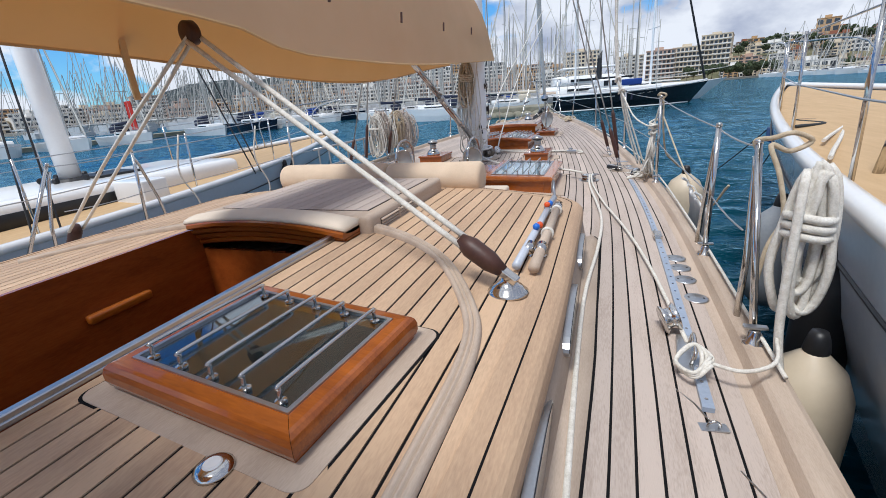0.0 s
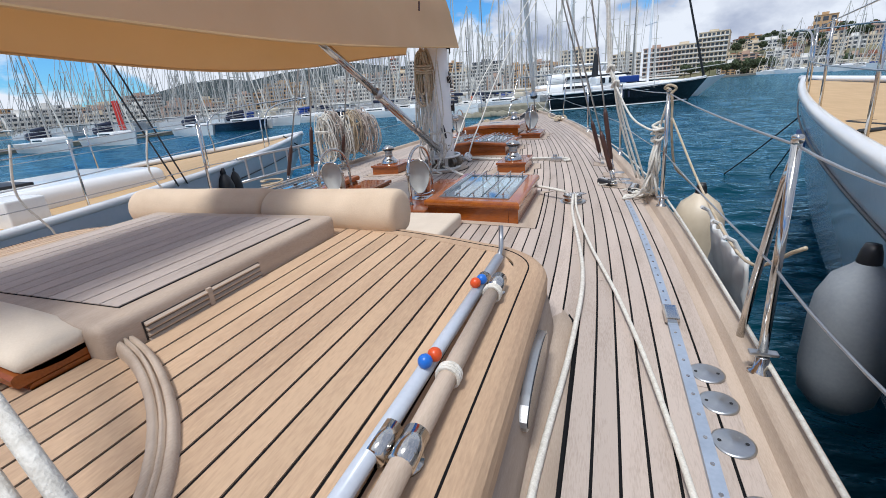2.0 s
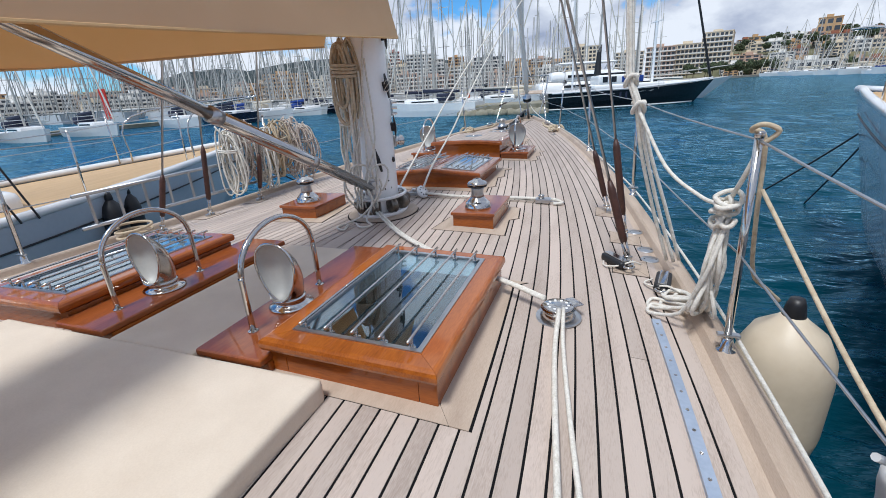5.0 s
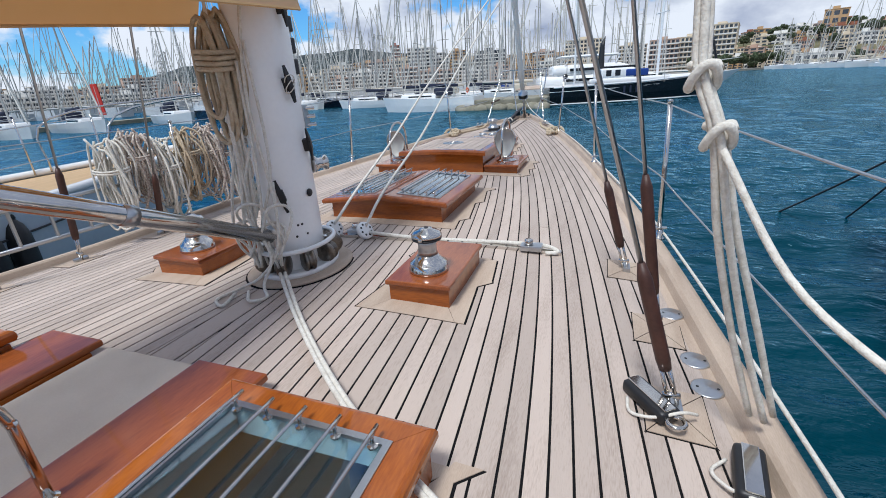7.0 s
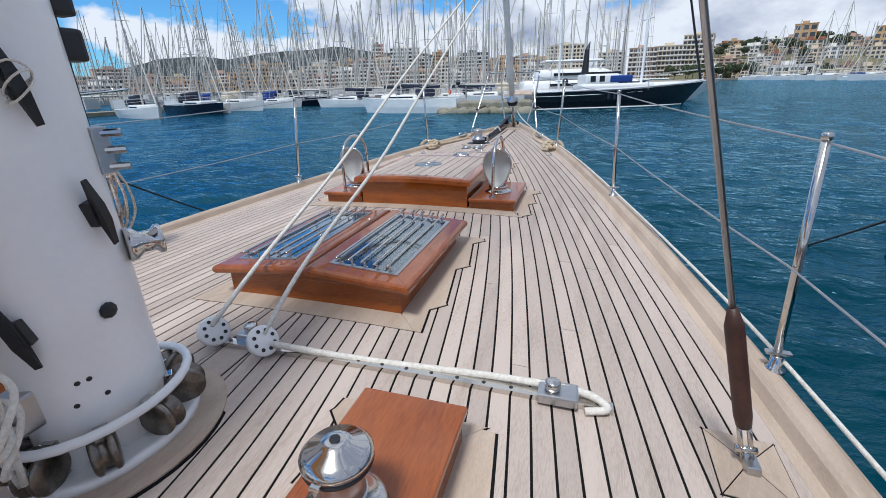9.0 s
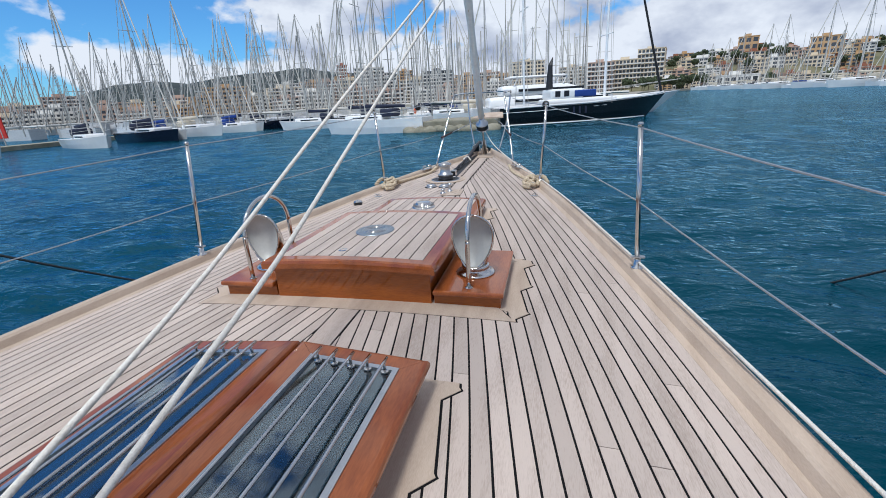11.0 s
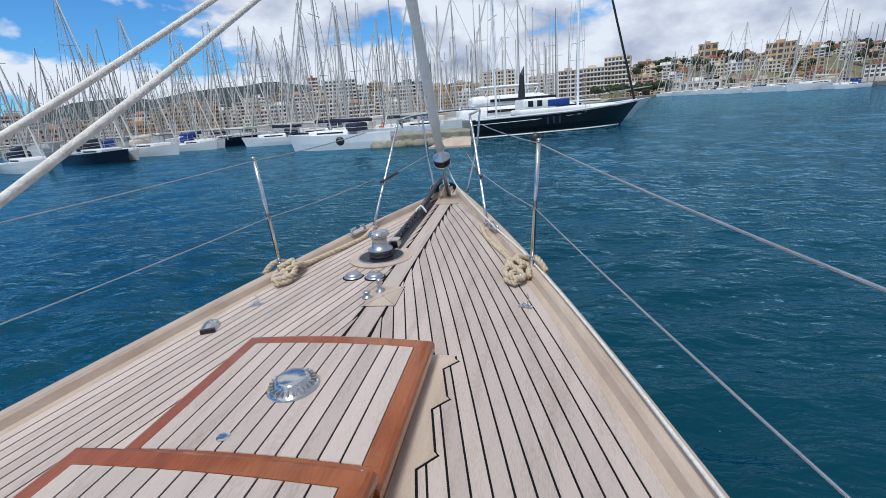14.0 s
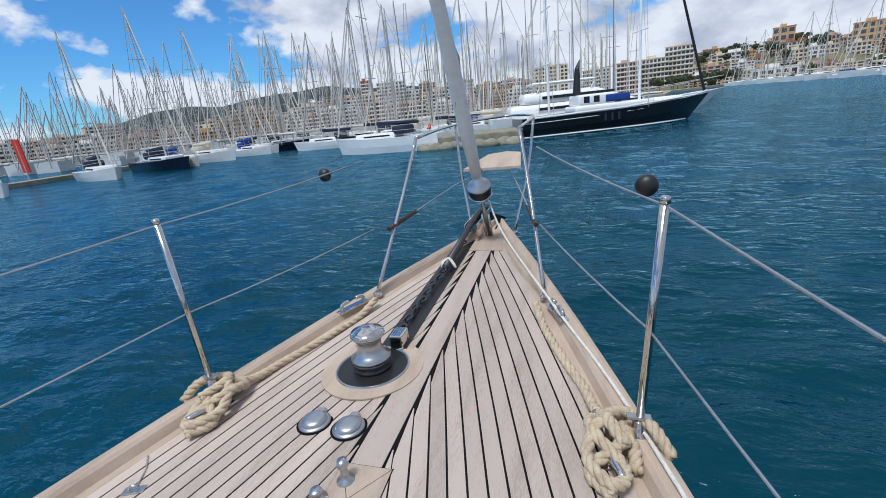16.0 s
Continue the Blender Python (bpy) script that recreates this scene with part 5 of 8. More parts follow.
def vang():
    t = tagged(new("boom_vang"), "polished steel rod vang slanting up from the mast to the boom", "vang")
    a, b = Vector((-0.02, 7.62, 0.36)), Vector((0.0, 5.05, 1.56))
    for name, f0, f1, r, mat in (("tube", 0.0, 0.62, 0.043, STEEL), ("rod", 0.6, 1.0, 0.033, STEEL), ("joint", 0.30, 0.32, 0.047, STEEL_SATIN), ("end_cap", 0.60, 0.625, 0.0445, STEEL_SATIN)):
        bm = bmesh.new()
        tube(bm, [a.lerp(b, f0), a.lerp(b, f1)], r, 20)
        part(name, bm, mat, t, "", True)
    bm = bmesh.new()
    box(bm, -0.06, 0.02, 7.58, 7.70, 0.30, 0.42, 0.01)
    part("toggle", bm, STEEL_SATIN, t)


vang()

# mainsheet: two parts of white line from the boom block to a leather-covered block on the coachroof
def mainsheet():
    t = tagged(new("mainsheet"), "white mainsheet from the boom to a leather-covered block", "rope")
    top, low = Vector((-0.20, 2.70, 1.50)), Vector((1.40, 2.37, 0.50))
    for k in (-1, 1):
        o = Vector((0.0, 0.025 * k, 0.02 * k))
        rope("line", [top + o * 1.2, top.lerp(low, 0.5) + o, low + o * 0.8], 0.0135, ROPE_WHITE, "", parent=t)
    for k in (-1, 1):
        rope("line", [top + Vector((0, 0.02 * k, 0)), (-1.08, 2.74 + 0.06 * k, 0.92), (-1.96, 2.80 + 0.05 * k, 0.32)], 0.011, ROPE_WHITE, "", parent=t)
    bm = bmesh.new()
    lathe(bm, [(0.055, -0.03), (0.062, -0.022), (0.062, 0.022), (0.055, 0.03)], top + Vector((0, 0, 0.02)), 24, (0.2, 1, 0.1))
    part("boom_block", bm, LEATHER, t, "leather-covered boom block", True)
    bm = bmesh.new()
    tube(bm, [(-1.94, 2.80, 0.36), (-1.97, 2.80, 0.31), (-2.06, 2.80, 0.20), (-2.10, 2.80, 0.12)], [0.028, 0.046, 0.044, 0.026], 14)
    part("port_block", bm, LEATHER, t, "leather-covered block on the port side", True)
    bm = bmesh.new()
    tube(bm, [(-2.10, 2.80, 0.13), (-2.14, 2.80, deck_z(2.14, 2.8))], 0.014, 8)
    part("port_shackle", bm, STEEL, t, "", True)
    d = (low - top).normalized()
    bm = bmesh.new()
    tube(bm, [low - d * 0.04, low + d * 0.02, low + d * 0.12, low + d * 0.19], [0.028, 0.047, 0.045, 0.026], 16)
    part("leather_block", bm, LEATHER, t, "stitched brown leather sleeve over the block", True)
    foot = Vector((1.575, 2.34, roof_z(1.575) + 0.004))
    bm = bmesh.new()
    box(bm, -0.024, 0.024, -0.016, 0.016, -0.05, 0.05, 0.006)
    bmesh.ops.transform(bm, matrix=Matrix.Translation(low + d * 0.21) @ d.to_track_quat("Z", "Y").to_matrix().to_4x4(), verts=bm.verts)
    part("shackle", bm, STEEL, t)
    bm = bmesh.new()
    lathe(bm, [(0.085, 0), (0.085, 0.008), (0.07, 0.014), (0.062, 0.03), (0.05, 0.034), (0.03, 0.06), (0.022, 0.085), (0.012, 0.09)], foot, 28)
    part("pad_eye", bm, STEEL, t, "round polished pad eye", True)


mainsheet()

def cockpit_awning():
    """Unseen awning over the cockpit, aft of the mainsheet, added to shade the after end of the coachroof."""
    t = tagged(new("cockpit_awning"), "unseen sand-coloured canvas awning added over the cockpit to cast shade", "awning")
    bm = bmesh.new()
    rows = []
    for i in range(17):
        f = -1 + i / 8
        rows.append([bm.verts.new((1.62 * f, y + 0.16 * (1 - f) * (j == 0) - 0.05 * f * f * (j == 0), 2.22 - 0.10 * f * f - 0.02 * j)) for j, y in enumerate((0.44, -0.6, -1.6, -3.2))])
    for a, b in zip(rows, rows[1:]):
        for k in range(3):
            bm.faces.new((a[k], a[k + 1], b[k + 1], b[k]))
    sheet = part("sheet", bm, SAILCOVER, t, "", True)
    thick = sheet.modifiers.new("thick", "SOLIDIFY")
    thick.thickness = 0.006
    for x in (-1.58, 1.58):
        for y in (-0.7, -3.1):
            bm = bmesh.new()
            tube(bm, [(x, y, deck_z(x, y) - 0.02), (x, y, 2.13)], 0.016, 10)
            part("pole", bm, STEEL, t, "", True)


cockpit_awning()

# boathook and boarding pole on the coachroof
def boathook():
    t = tagged(new("boathook"), "wooden boathook with a grey metal tube lashed on the coachroof", "boathook")
    zr = lambda x: roof_z(x) + 0.042
    for name, pts, r, mat in (("wooden_pole", [(1.652, 2.54, zr(1.65)), (1.650, 3.56, zr(1.65))], 0.026, TEAK_TRIM), ("metal_tube", [(1.574, 2.54, zr(1.575)), (1.600, 3.90, zr(1.6))], 0.021, TUBE_GREY),
                              ("tip", [(1.600, 3.90, zr(1.6)), (1.592, 3.99, zr(1.6) + 0.01), (1.580, 4.05, zr(1.6) + 0.04), (1.574, 4.08, zr(1.6) + 0.09)], 0.011, STEEL_SATIN)):
        bm = bmesh.new()
        tube(bm, pts, r, 14)
        part(name, bm, mat, t, "", True)
    for y in (2.80, 3.64):
        bm = bmesh.new()
        lathe(bm, [(0.045, 0), (0.045, 0.006), (0.014, 0.012), (0.014, 0.04)], (1.635, y, roof_z(1.635) + 0.004), 18)
        br = part("bracket", bm, STEEL, t, "", True)
        bm = bmesh.new()
        tube(bm, [(1.590, y - 0.045, zr(1.6)), (1.592, y + 0.045, zr(1.6))], 0.0255, 16)
        tube(bm, [(1.650, y - 0.045, zr(1.65)), (1.650, y + 0.045, zr(1.65))], 0.0305, 16)
        part("clamp", bm, STEEL, br, "", True)
    for y, order in ((3.05, (0, 1)), (3.55, (1, 0))):
        for k, c in enumerate(order):
            bm = bmesh.new()
            bmesh.ops.create_uvsphere(bm, u_segments=16, v_segments=10, radius=0.02)
            bmesh.ops.translate(bm, verts=bm.verts, vec=(1.592 + 0.014 * k, y + 0.035 * k, zr(1.6) + 0.036))
            part("bead", bm, BEADS[c], t, "blue bead" if c == 0 else "orange bead", True)
        for k in range(3):
            bm = bmesh.new()
            tube(bm, [(1.651 + 0.03 * math.cos(a), y + 0.011 * k, zr(1.65) + 0.03 * math.sin(a)) for a in (2 * math.pi * i / 16 for i in range(16))], 0.006, 6, closed=True)
            part("lashing", bm, ROPE_WHITE, t)


TUBE_GREY = material("pale_blue_grey_tube", (0.55, 0.59, 0.66), 0.3, dark=(0.44, 0.48, 0.55), scale=6, grain=60)
BEADS = (material("blue_bead", (0.02, 0.16, 0.62), 0.35), material("orange_bead", (0.75, 0.09, 0.015), 0.35))
boathook()

# shrouds with leather-covered turnbuckles on the starboard and port chainplates
def shroud(foot, head, l0, l1, label="steel shroud with a brown leather-covered turnbuckle"):
    t = tagged(new("shroud"), label, "shroud", "shrouds and turnbuckles")
    foot, head = Vector(foot), Vector(head)
    d = (head - foot).normalized()
    bm = bmesh.new()
    tube(bm, [foot + d * l1, head], 0.009, 8)
    part("wire", bm, STEEL_SATIN, t, "", True)
    bm = bmesh.new()
    tube(bm, [foot + d * l0, foot + d * (l0 + 0.04), foot + d * (l1 - 0.06), foot + d * l1], [0.022, 0.026, 0.026, 0.013], 14)
    part("leather_boot", bm, LEATHER, t, "stitched brown leather boot", True)
    bm = bmesh.new()
    for s in (-1, 1):
        tube(bm, [foot + Vector((s * 0.014, 0, 0)), foot + d * (l0 + 0.02) + Vector((s * 0.014, 0, 0))], 0.008, 8)
    tube(bm, [foot + d * 0.07 + Vector((-0.03, 0, 0)), foot + d * 0.07 + Vector((0.03, 0, 0))], 0.012, 10)
    part("toggle", bm, STEEL, t, "", True)
    bm = bmesh.new()
    box(bm, -0.022, 0.022, -0.05, 0.05, -0.03, 0.035, 0.008)
    bmesh.ops.translate(bm, verts=bm.verts, vec=foot)
    part("chainplate", bm, STEEL_SATIN, t)
    # mitred teak pad round the chainplate
    corners = ((-0.11, -0.15), (0.11, -0.15), (0.11, 0.12), (-0.11, 0.12))
    for k in range(4):
        for name, mat, lift, grow in (("seam", CAULK, 0.0055, 1.07), ("teak_pad", TEAK_TRIM, 0.0085, 0.965)):
            bm = bmesh.new()
            tri = (corners[k], corners[(k + 1) % 4], (0.0, 0.0))
            mx, my = sum(p[0] for p in tri) / 3, sum(p[1] for p in tri) / 3
            tops_ = []
            for px, py in tri:
                x, y = foot.x + mx + (px - mx) * grow, foot.y + my + (py - my) * grow
                tops_.append(bm.verts.new((x, y, deck_z(x, y) + lift)))
            r = bmesh.ops.extrude_face_region(bm, geom=[bm.faces.new(tops_)])
            bmesh.ops.translate(bm, verts=[v for v in r["geom"] if isinstance(v, bmesh.types.BMVert)], vec=(0, 0, -0.010))
            part(name, bm, mat, t)


for s in (1, -1):
    shroud((s * 2.03, 8.38, deck_z(2.03, 8.38)), (s * 0.15, 7.95, 6.9), 0.17, 0.60)
    shroud((s * 2.15, 7.72, deck_z(2.15, 7.72)), (s * 1.0, 7.75, 7.0), 0.2, 0.78)
    shroud((s * 2.16, 7.13, deck_z(2.16, 7.13)), (s * 0.12, 7.6, 6.9), 0.18, 0.60)

# spinnaker halyards running forward from the deck track to the stay
for run in (((-0.10, 8.38, 0.20), (-0.15, 8.85, 0.36), (-0.35, 10.0, 0.62), (-0.40, 11.0, 1.03), (-0.35, 12.0, 1.53), (-0.2, 13.0, 2.10), (0.1, 15.0, 3.27)), ((0.16, 8.40, 0.18), (0.12, 8.85, 0.365), (0.0, 10.0, 0.66), (-0.08, 11.0, 1.03), (-0.06, 12.0, 1.53), (0.05, 13.0, 2.11), (0.33, 15.0, 3.27))):
    bm = bmesh.new()
    tube(bm, smooth_path(run, 6), 0.0115, 8)
    tagged(part("staysail_sheet", bm, ROPE_WHITE, smooth=True), "taut white sheet running up and forward from a deck block", "rope", "staysail sheets")


def deck_track():
    t = tagged(new("sheet_track"), "drilled steel sheet track across the foredeck with a slider", "track")
    x0, x1, y = -0.10, 1.62, 8.41
    n = 12
    bm = bmesh.new()
    rows = []
    for i in range(n + 1):
        x = x0 + (x1 - x0) * i / n
        rows.append([bm.verts.new((x, y + 0.07 * i / n + dy, deck_z(x, y) + 0.006 + dz)) for dy, dz in ((-0.022, 0), (-0.022, 0.022), (0.022, 0.022), (0.022, 0))])
    for a, b in zip(rows, rows[1:]):
        for k in range(3):
            bm.faces.new((a[k], a[k + 1], b[k + 1], b[k]))
    bm.faces.new(rows[0])
    bm.faces.new(rows[-1][::-1])
    part("rail", bm, STEEL, t)
    for i in range(16):
        f = (i + 0.5) / 16
        x = x0 + (x1 - x0) * f
        bm = bmesh.new()
        lathe(bm, [(0.008, 0), (0.008, 0.0015)], (x, y + 0.07 * f, deck_z(x, y) + 0.028), 10)
        part("hole", bm, BLACK, t)
    for x in (1.42, 0.05):
        bm = bmesh.new()
        box(bm, x - 0.075, x + 0.075, y + 0.01, y + 0.11, deck_z(x, y) + 0.02, deck_z(x, y) + 0.06, 0.01, 2)
        sl = part("slider", bm, STEEL_SATIN, t, "metal track slider")
        bm = bmesh.new()
        lathe(bm, [(0.026, 0), (0.03, 0.005), (0.03, 0.03), (0.022, 0.036)], (x - 0.02, y + 0.06, deck_z(x, y) + 0.06), 18)
        part("knob", bm, STEEL, sl, "", True)
    rope("sheet", [(0.16, 8.40, 0.14), (0.6, 8.45, 0.10), (1.2, 8.50, 0.09), (1.50, 8.50, 0.085), (1.60, 8.46, 0.06), (1.52, 8.43, 0.055)], 0.015, ROPE_WHITE, "white sheet led along the track", parent=t)
    for x, yy_ in ((0.16, 8.37), (-0.12, 8.38)):
        bm = bmesh.new()
        lathe(bm, [(0.065, -0.018), (0.07, -0.012), (0.07, 0.012), (0.065, 0.018)], (x, yy_ + 0.02, 0.155), 24, (0.85, -0.25, 0.6))
        bl = part("block", bm, GEL, t, "pale sheet block with a drilled cheek", True)
        for k in range(8):
            a = 2 * math.pi * k / 8
            nrm = Vector((0.85, -0.25, 0.6)).normalized()
            u = nrm.orthogonal().normalized()
            w = nrm.cross(u)
            bm = bmesh.new()
            lathe(bm, [(0.009, 0), (0.009, 0.002)], Vector((x, yy_ + 0.02, 0.155)) + nrm * 0.0175 + (u * math.cos(a) + w * math.sin(a)) * 0.045, 8, nrm)
            part("hole", bm, BLACK, bl)
        bm = bmesh.new()
        tube(bm, [(x, yy_ + 0.02, 0.11), (x - 0.02, yy_ + 0.03, 0.075)], 0.014, 8)
        part("shackle", bm, STEEL, bl)


deck_track()

TRACK_GREY = material("blue_grey_anodised_track", (0.34, 0.40, 0.50), 0.35, dark=(0.24, 0.29, 0.37), scale=5, grain=60)
# genoa track along the starboard side deck and the flush caps beside it
bm = bmesh.new()
rows = []
for i in range(41):
    y = 2.2 + 4.2 * i / 40
    x = half_beam(y) - 0.30
    rows.append([bm.verts.new((x + dx, y, deck_z(x, y) + 0.004 + dz)) for dx, dz in ((-0.02, 0), (-0.02, 0.02), (0.02, 0.02), (0.02, 0))])
for a, b in zip(rows, rows[1:]):
    for k in range(3):
        bm.faces.new((a[k], a[k + 1], b[k + 1], b[k]))
bm.faces.new(rows[0])
bm.faces.new(rows[-1][::-1])
gt = tagged(part("genoa_track", bm, TRACK_GREY), "long blue-grey metal genoa track on the side deck", "track")
for i in range(40):
    y = 2.25 + 4.1 * i / 39
    x = half_beam(y) - 0.30
    bm = bmesh.new()
    lathe(bm, [(0.007, 0), (0.006, 0.002)], (x, y, deck_z(x, y) + 0.024), 8)
    part("bolt", bm, STEEL, gt)
bm = bmesh.new()
box(bm, half_beam(4.2) - 0.33, half_beam(4.2) - 0.27, 4.12, 4.26, deck_z(2.34, 4.2) + 0.02, deck_z(2.34, 4.2) + 0.05, 0.008)
part("stop", bm, STEEL, gt)


def cap(x, y, r=0.062):
    t = thing("deck_filler_cap", "round polished filler cap set flush in the side deck", "deck cap", "flush deck caps", (x, y, deck_z(x, y) + 0.004))
    bm = bmesh.new()
    lathe(bm, [(r, 0), (r, 0.004), (r - 0.008, 0.007), (r * 0.3, 0.006), (r * 0.25, 0.008)], (0, 0, 0), 28)
    part("plate", bm, STEEL_SATIN, t, "", True)
    for a in (0, math.pi):
        bm = bmesh.new()
        lathe(bm, [(0.006, 0), (0.006, 0.001)], (r * 0.6 * math.cos(a), r * 0.6 * math.sin(a), 0.0066), 8)
        part("key_hole", bm, BLACK, t)


for x, y in ((2.415, 3.79), (2.42, 3.62), (2.42, 3.43), (2.44, 3.18), (2.285, 7.50), (2.30, 7.31), (2.235, 7.90)):
    cap(x, y)

# small chrome button on the coachroof
bb = thing("roof_button", "round chrome button light set in the coachroof", "deck light", "", (1.13, 1.24, roof_z(1.13) + 0.004))
bm = bmesh.new()
lathe(bm, [(0.045, 0), (0.045, 0.006), (0.034, 0.016), (0.02, 0.018)], (0, 0, 0), 24)
part("rim", bm, STEEL, bb, "", True)
bm = bmesh.new()
lathe(bm, [(0.022, 0.018), (0.018, 0.022)], (0, 0, 0), 20)
part("lens", bm, GEL, bb)

# ---- rails, mooring gear and the bow ----
def stanchion(s, y, lean=0.05, brace=0.0, h=0.93, rake=0.02):
    x = half_beam(y) - (0.01 if y == 8.90 else 0.06)
    z = deck_z(x, y) + 0.06
    t = thing("stanchion", "polished steel guardrail stanchion standing on the toe rail", "stanchion", "guardrail stanchions", (s * x, y, z))
    bm = bmesh.new()
    tube(bm, [(0, 0, 0), (s * lean, rake, h)], 0.0155, 14)
    part("post", bm, STEEL, t, "", True)
    bm = bmesh.new()
    lathe(bm, [(0.04, -0.008), (0.04, 0.004), (0.024, 0.01), (0.022, 0.06), (0.018, 0.064)], (0, 0, 0), 20)
    part("socket", bm, STEEL, t, "", True)
    bm = bmesh.new()
    lathe(bm, [(0.0175, -0.012), (0.0175, 0.008), (0.01, 0.014)], (s * lean, rake, h), 14)
    part("cap", bm, STEEL, t, "", True)
    bm = bmesh.new()
    box(bm, -0.045, 0.045, -0.016, 0.016, 0.07, 0.082, 0.004)
    part("collar_cleat", bm, STEEL_SATIN, t)
    if brace:
        bm = bmesh.new()
        tube(bm, [(-s * 0.005, brace, 0.0), (s * lean * 0.35, brace + (rake - brace) * 0.22, h * 0.35), (s * lean * 0.8, brace + (rake - brace) * 0.8, h * 0.82), (s * lean, rake, h * 0.92)], 0.0145, 12)
        part("brace", bm, STEEL, t, "", True)
    return Vector((s * (x + lean), y + rake, z + h))


tops = {}
for s in (1, -1):
    rows = [(2.68, 0.02, 0.24, 0.80, 0.42), (3.79, 0.0, 0.24, 0.82, 0.06), (6.16, -0.02, 0.0, 0.93, 0.02), (8.90, -0.03, 0.0, 0.93, 0.02), (11.40, -0.04, 0.0, 0.93, 0.08), (14.08, 0.06, 0.0, 0.93, 0.02)]
    tops[s] = [stanchion(s, *row) for row in rows]

# guard wires, upper and lower
for s in (1, -1):
    for level in (1.0, 0.5):
        pts = []
        for tp in tops[s]:
            base = half_beam(tp.y) - 0.06
            zb = deck_z(base, tp.y) + 0.06
            pts.append(Vector((s * base + (tp.x - s * base) * level, tp.y, zb + (tp.z - zb) * level - 0.02)))
        end = Vector((s * 0.60, 15.35, 0.28 + 1.0 * level))
        run = []
        for a, b in zip(pts, pts[1:] + [end]):
            run += arc(a, b, 0.015, 5)[:-1]
        bm = bmesh.new()
        tube(bm, run + [end], 0.0045, 6)
        tagged(part("guard_wire", bm, STEEL_SATIN, smooth=True), "thin steel guard wire strung along the stanchions", "wire", "guard wires")

# black rubber balls on the guard wires by the bow
for x, y, z in ((1.10, 14.42, 1.18), (-0.83, 15.2, 1.22)):
    bm = bmesh.new()
    bmesh.ops.create_uvsphere(bm, u_segments=18, v_segments=12, radius=0.045)
    for v in bm.verts:
        v.co = Vector((v.co.x, v.co.y * 0.8, v.co.z)) * (1 + 0.05 * noise.noise(v.co * 30)) + Vector((x, y, z))
    tagged(part("wire_ball", bm, BLACK, smooth=True), "black rubber ball on the guard wire", "ball", "wire balls")


def pulpit():
    t = tagged(new("pulpit"), "polished steel pulpit rail round the bow", "pulpit")
    top = smooth_path([(-0.42, 16.0, 1.37), (-0.43, 16.9, 1.40), (-0.34, 17.9, 1.41), (0.0, 18.35, 1.42), (0.34, 17.9, 1.41), (0.43, 16.9, 1.40), (0.42, 16.0, 1.37)], 6)
    bm = bmesh.new()
    tube(bm, top, 0.0145, 10)
    part("top_rail", bm, STEEL, t, "", True)
    for s in (-1, 1):
        for p in ([(s * 0.62, 15.28, 0.30), (s * 0.50, 15.75, 0.95), (s * 0.42, 16.0, 1.37)], [(s * 0.22, 16.85, 0.30), (s * 0.36, 17.15, 0.9), (s * 0.42, 17.3, 1.40)]):
            bm = bmesh.new()
            tube(bm, smooth_path(p, 5), 0.0145, 10)
            leg = part("leg", bm, STEEL, t, "", True)
            bm = bmesh.new()
            lathe(bm, [(0.035, -0.02), (0.035, 0.0), (0.02, 0.01)], p[0], 16)
            part("foot", bm, STEEL, leg)
    # leather-covered lower wires and a small teak seat at the stem
    for s in (-1, 1):
        bm = bmesh.new()
        tube(bm, [(s * 0.52, 15.7, 0.75), (s * 0.30, 16.6, 0.86), (s * 0.1, 17.4, 0.90)], 0.006, 6)
        w = part("wire", bm, STEEL_SATIN, t)
        bm = bmesh.new()
        tube(bm, [(s * 0.56, 15.52, 0.73), (s * 0.47, 15.9, 0.775)], 0.017, 8)
        part("leather_sleeve", bm, LEATHER, w)
    bm = bmesh.new()
    v = [(-0.30, 17.0), (0.30, 17.0), (0.22, 17.75), (0.03, 17.95), (-0.16, 17.75)]
    a = [bm.verts.new((x, y, 0.93 + 0.06 * (y > 17.5))) for x, y in v]
    b = [bm.verts.new((x, y, 0.955 + 0.06 * (y > 17.5))) for x, y in v]
    bm.faces.new(a[::-1])
    bm.faces.new(b)
    for k in range(5):
        bm.faces.new((a[k], a[(k + 1) % 5], b[(k + 1) % 5], b[k]))
    part("seat", bm, TEAK_TRIM, t, "small teak seat at the stem")


pulpit()


